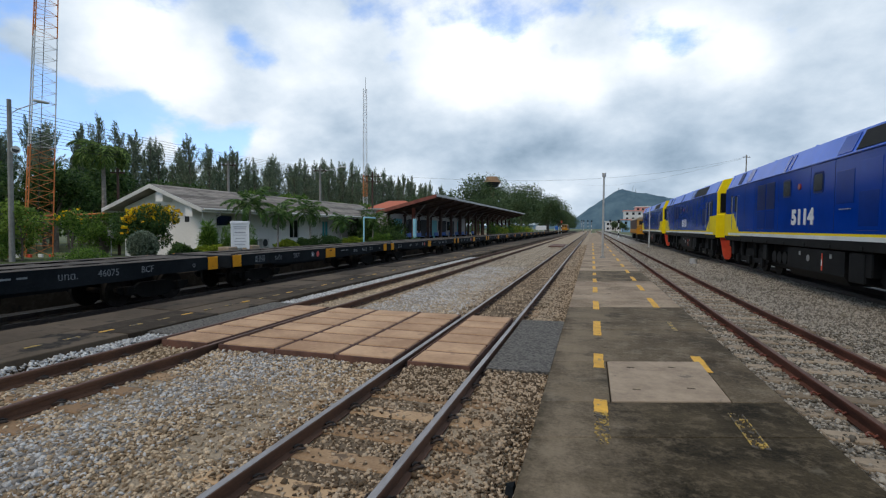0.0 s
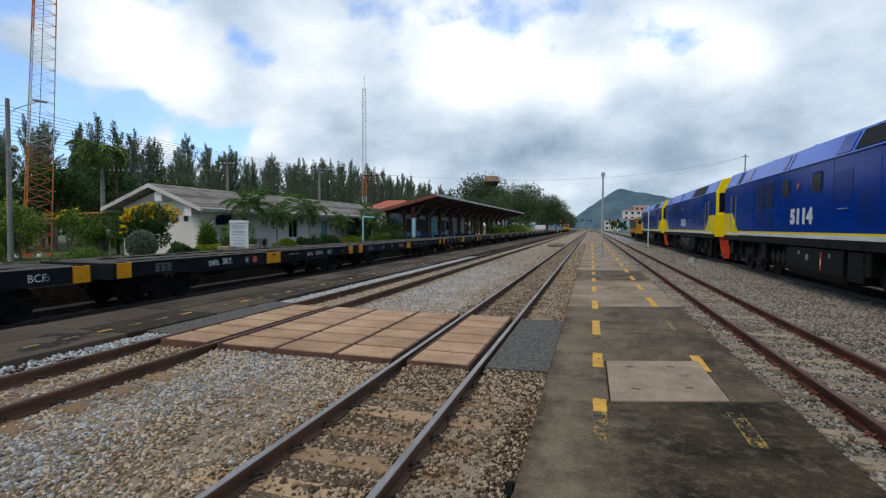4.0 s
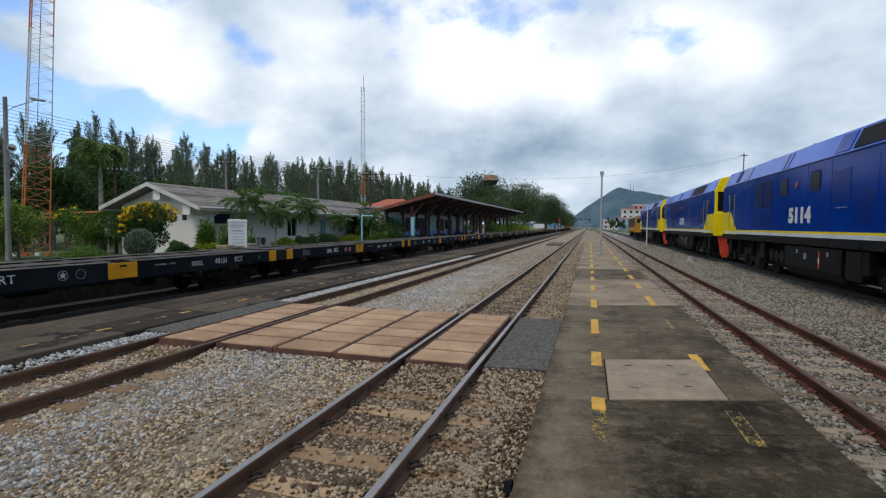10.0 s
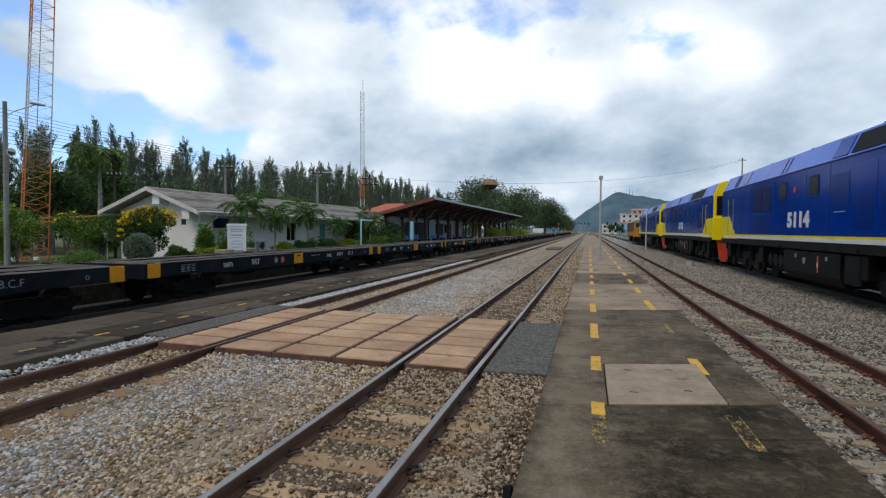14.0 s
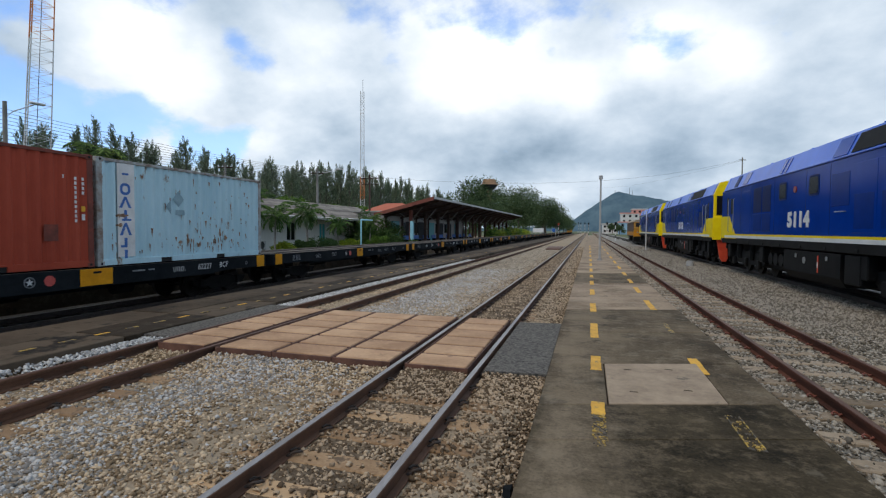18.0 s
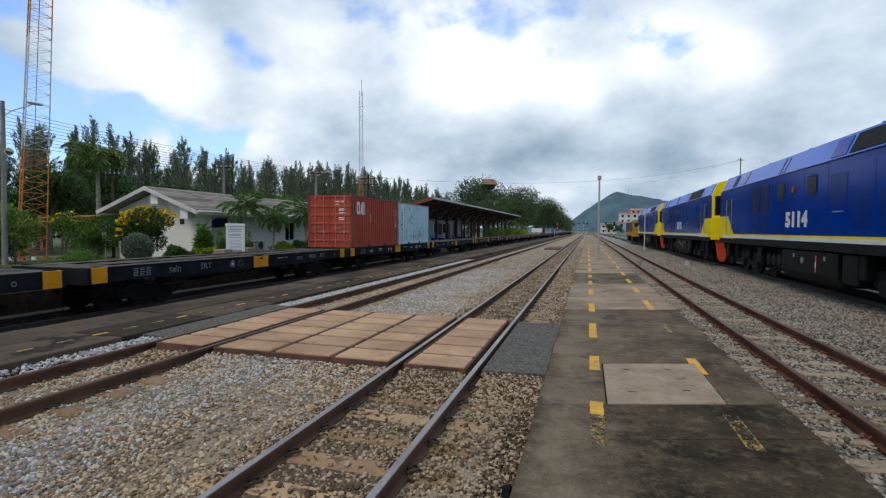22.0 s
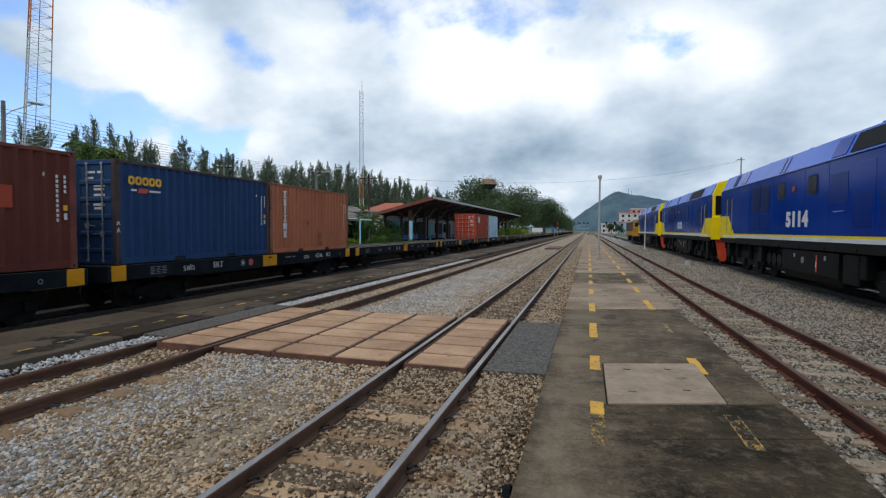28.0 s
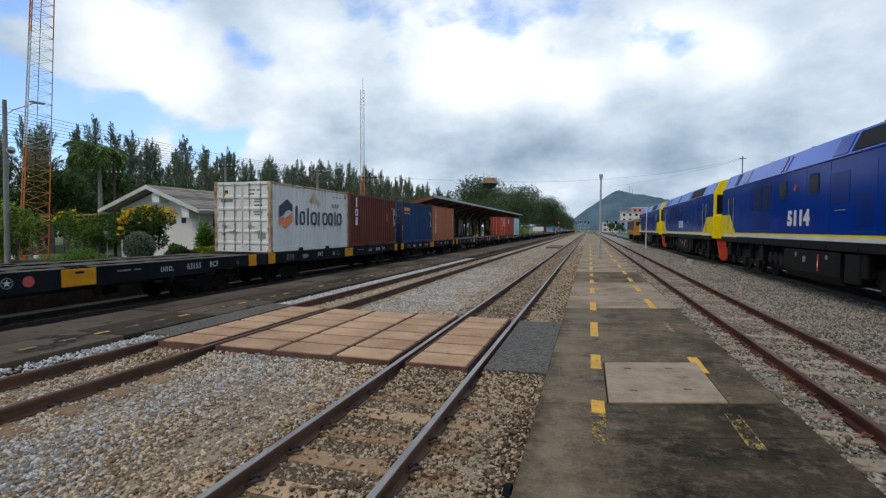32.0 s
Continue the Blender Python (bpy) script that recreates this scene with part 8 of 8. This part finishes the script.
wt = thing("water_tower", (-26.3, 134.2, .185), "brown flared water tank on a shaft", "water tower")
part("shaft", Shape().tube([(0, 0, -.50), (0, 0, 13.0)], 1.0, .9, seg=14), MAT["tower_brown"], wt)
part("tank", Shape().tube([(0, 0, 13.2), (0, 0, 14.5)], 1.6, 2.9, seg=20), MAT["shade_room"], wt, "flared underside of the tank with its shade put into the colour")
part("tank_roof", Shape().tube([(0, 0, 14.5), (0, 0, 15.0), (0, 0, 16.1)], 3.1, 1.9, seg=20), MAT["tower_brown"], wt, "brown sloping roof of the tank")
wt.scale = (.80, .80, .955)


def town_block(name, at, w, d, floors, material, label, roof="town_white"):
    b = thing(name, at, label, "building", "far buildings")
    h_ = 3.2 * floors
    part("wall", Shape().box(-w / 2, w / 2, -d / 2, d / 2, -.3, h_), MAT[material], b)
    part("roof", Shape().box(-w / 2 - .4, w / 2 + .4, -d / 2 - .4, d / 2 + .4, h_, h_ + .6), MAT[roof], b)
    for f_ in range(floors):
        for k in range(max(2, int(w / 3))):
            x = -w / 2 + (k + .5) * w / max(2, int(w / 3))
            part("window", Shape().box(x - .7, x + .7, -d / 2 - .06, -d / 2 + .02, 3.2 * f_ + .9, 3.2 * f_ + 2.4), MAT["dark_glass"], b)
    return b


town_block("town_house", (25, 345, 0), 11, 12, 4, "town_white", "white town house of five storeys", "town_pink")
town_block("town_house", (32, 360, 0), 9, 12, 5, "town_pink", "pink-red town house of six storeys")
town_block("town_house", (16, 380, 0), 14, 12, 2, "town_white", "low white town house")
town_block("town_house", (20, 300, 0), 8, 10, 2, "town_blue", "small light-blue town house", "town_pink")
town_block("town_house", (45, 380, 0), 16, 12, 5, "town_white", "white town house with a red roof", "town_pink")


def far_signal(x, y, h_, red, label):
    t = thing("rail_signal", (x, y, -.2), label, "signal", "far signals")
    part("post", Shape().tube([(0, 0, 0), (0, 0, h_)], .09, seg=6), MAT["white_mast"], t)
    for k in range(int(h_ / .6)):
        if k % 2:
            part("band", Shape().tube([(0, 0, .6 * k), (0, 0, .6 * k + .5)], .10, seg=6), MAT["loco_black"], t)
    part("head", Shape().box(-.2, .2, -.12, .12, h_, h_ + .7, .03), MAT["loco_red" if red else "loco_black"], t)
    return t


for x, y, h_, r in ((-.2, 165, 3.8, 0), (-1.6, 200, 4.4, 0), (5.0, 104, 3.0, 0), (-3.0, 190, 4.2, 0), (-4.6, 230, 5, 0), (-9.2, 160, 3.6, 1), (4.6, 140, 3.6, 0)):
    far_signal(x, y, h_, r, "red signal post far down the line" if r else "black and white banded signal post far down the line")
for x, y, m_, label in ((-12.6, 130, "sign_white", "white station name board on posts"), (-11.0, 165, "blue_seat", "small blue sign on a post")):
    b = thing("station_board", (x, y, 0), label, "sign")
    part("board", Shape().box(-1.35 if m_ == "sign_white" else -.5, 1.35 if m_ == "sign_white" else .5, -.05, .05, 1.25, 2.35, .02), MAT[m_], b)
    for k in (-.6, .6):
        part("post", Shape().box(k - .06, k + .06, .04, .14, -.25, 2.2), MAT["grey_post"], b)

motions()
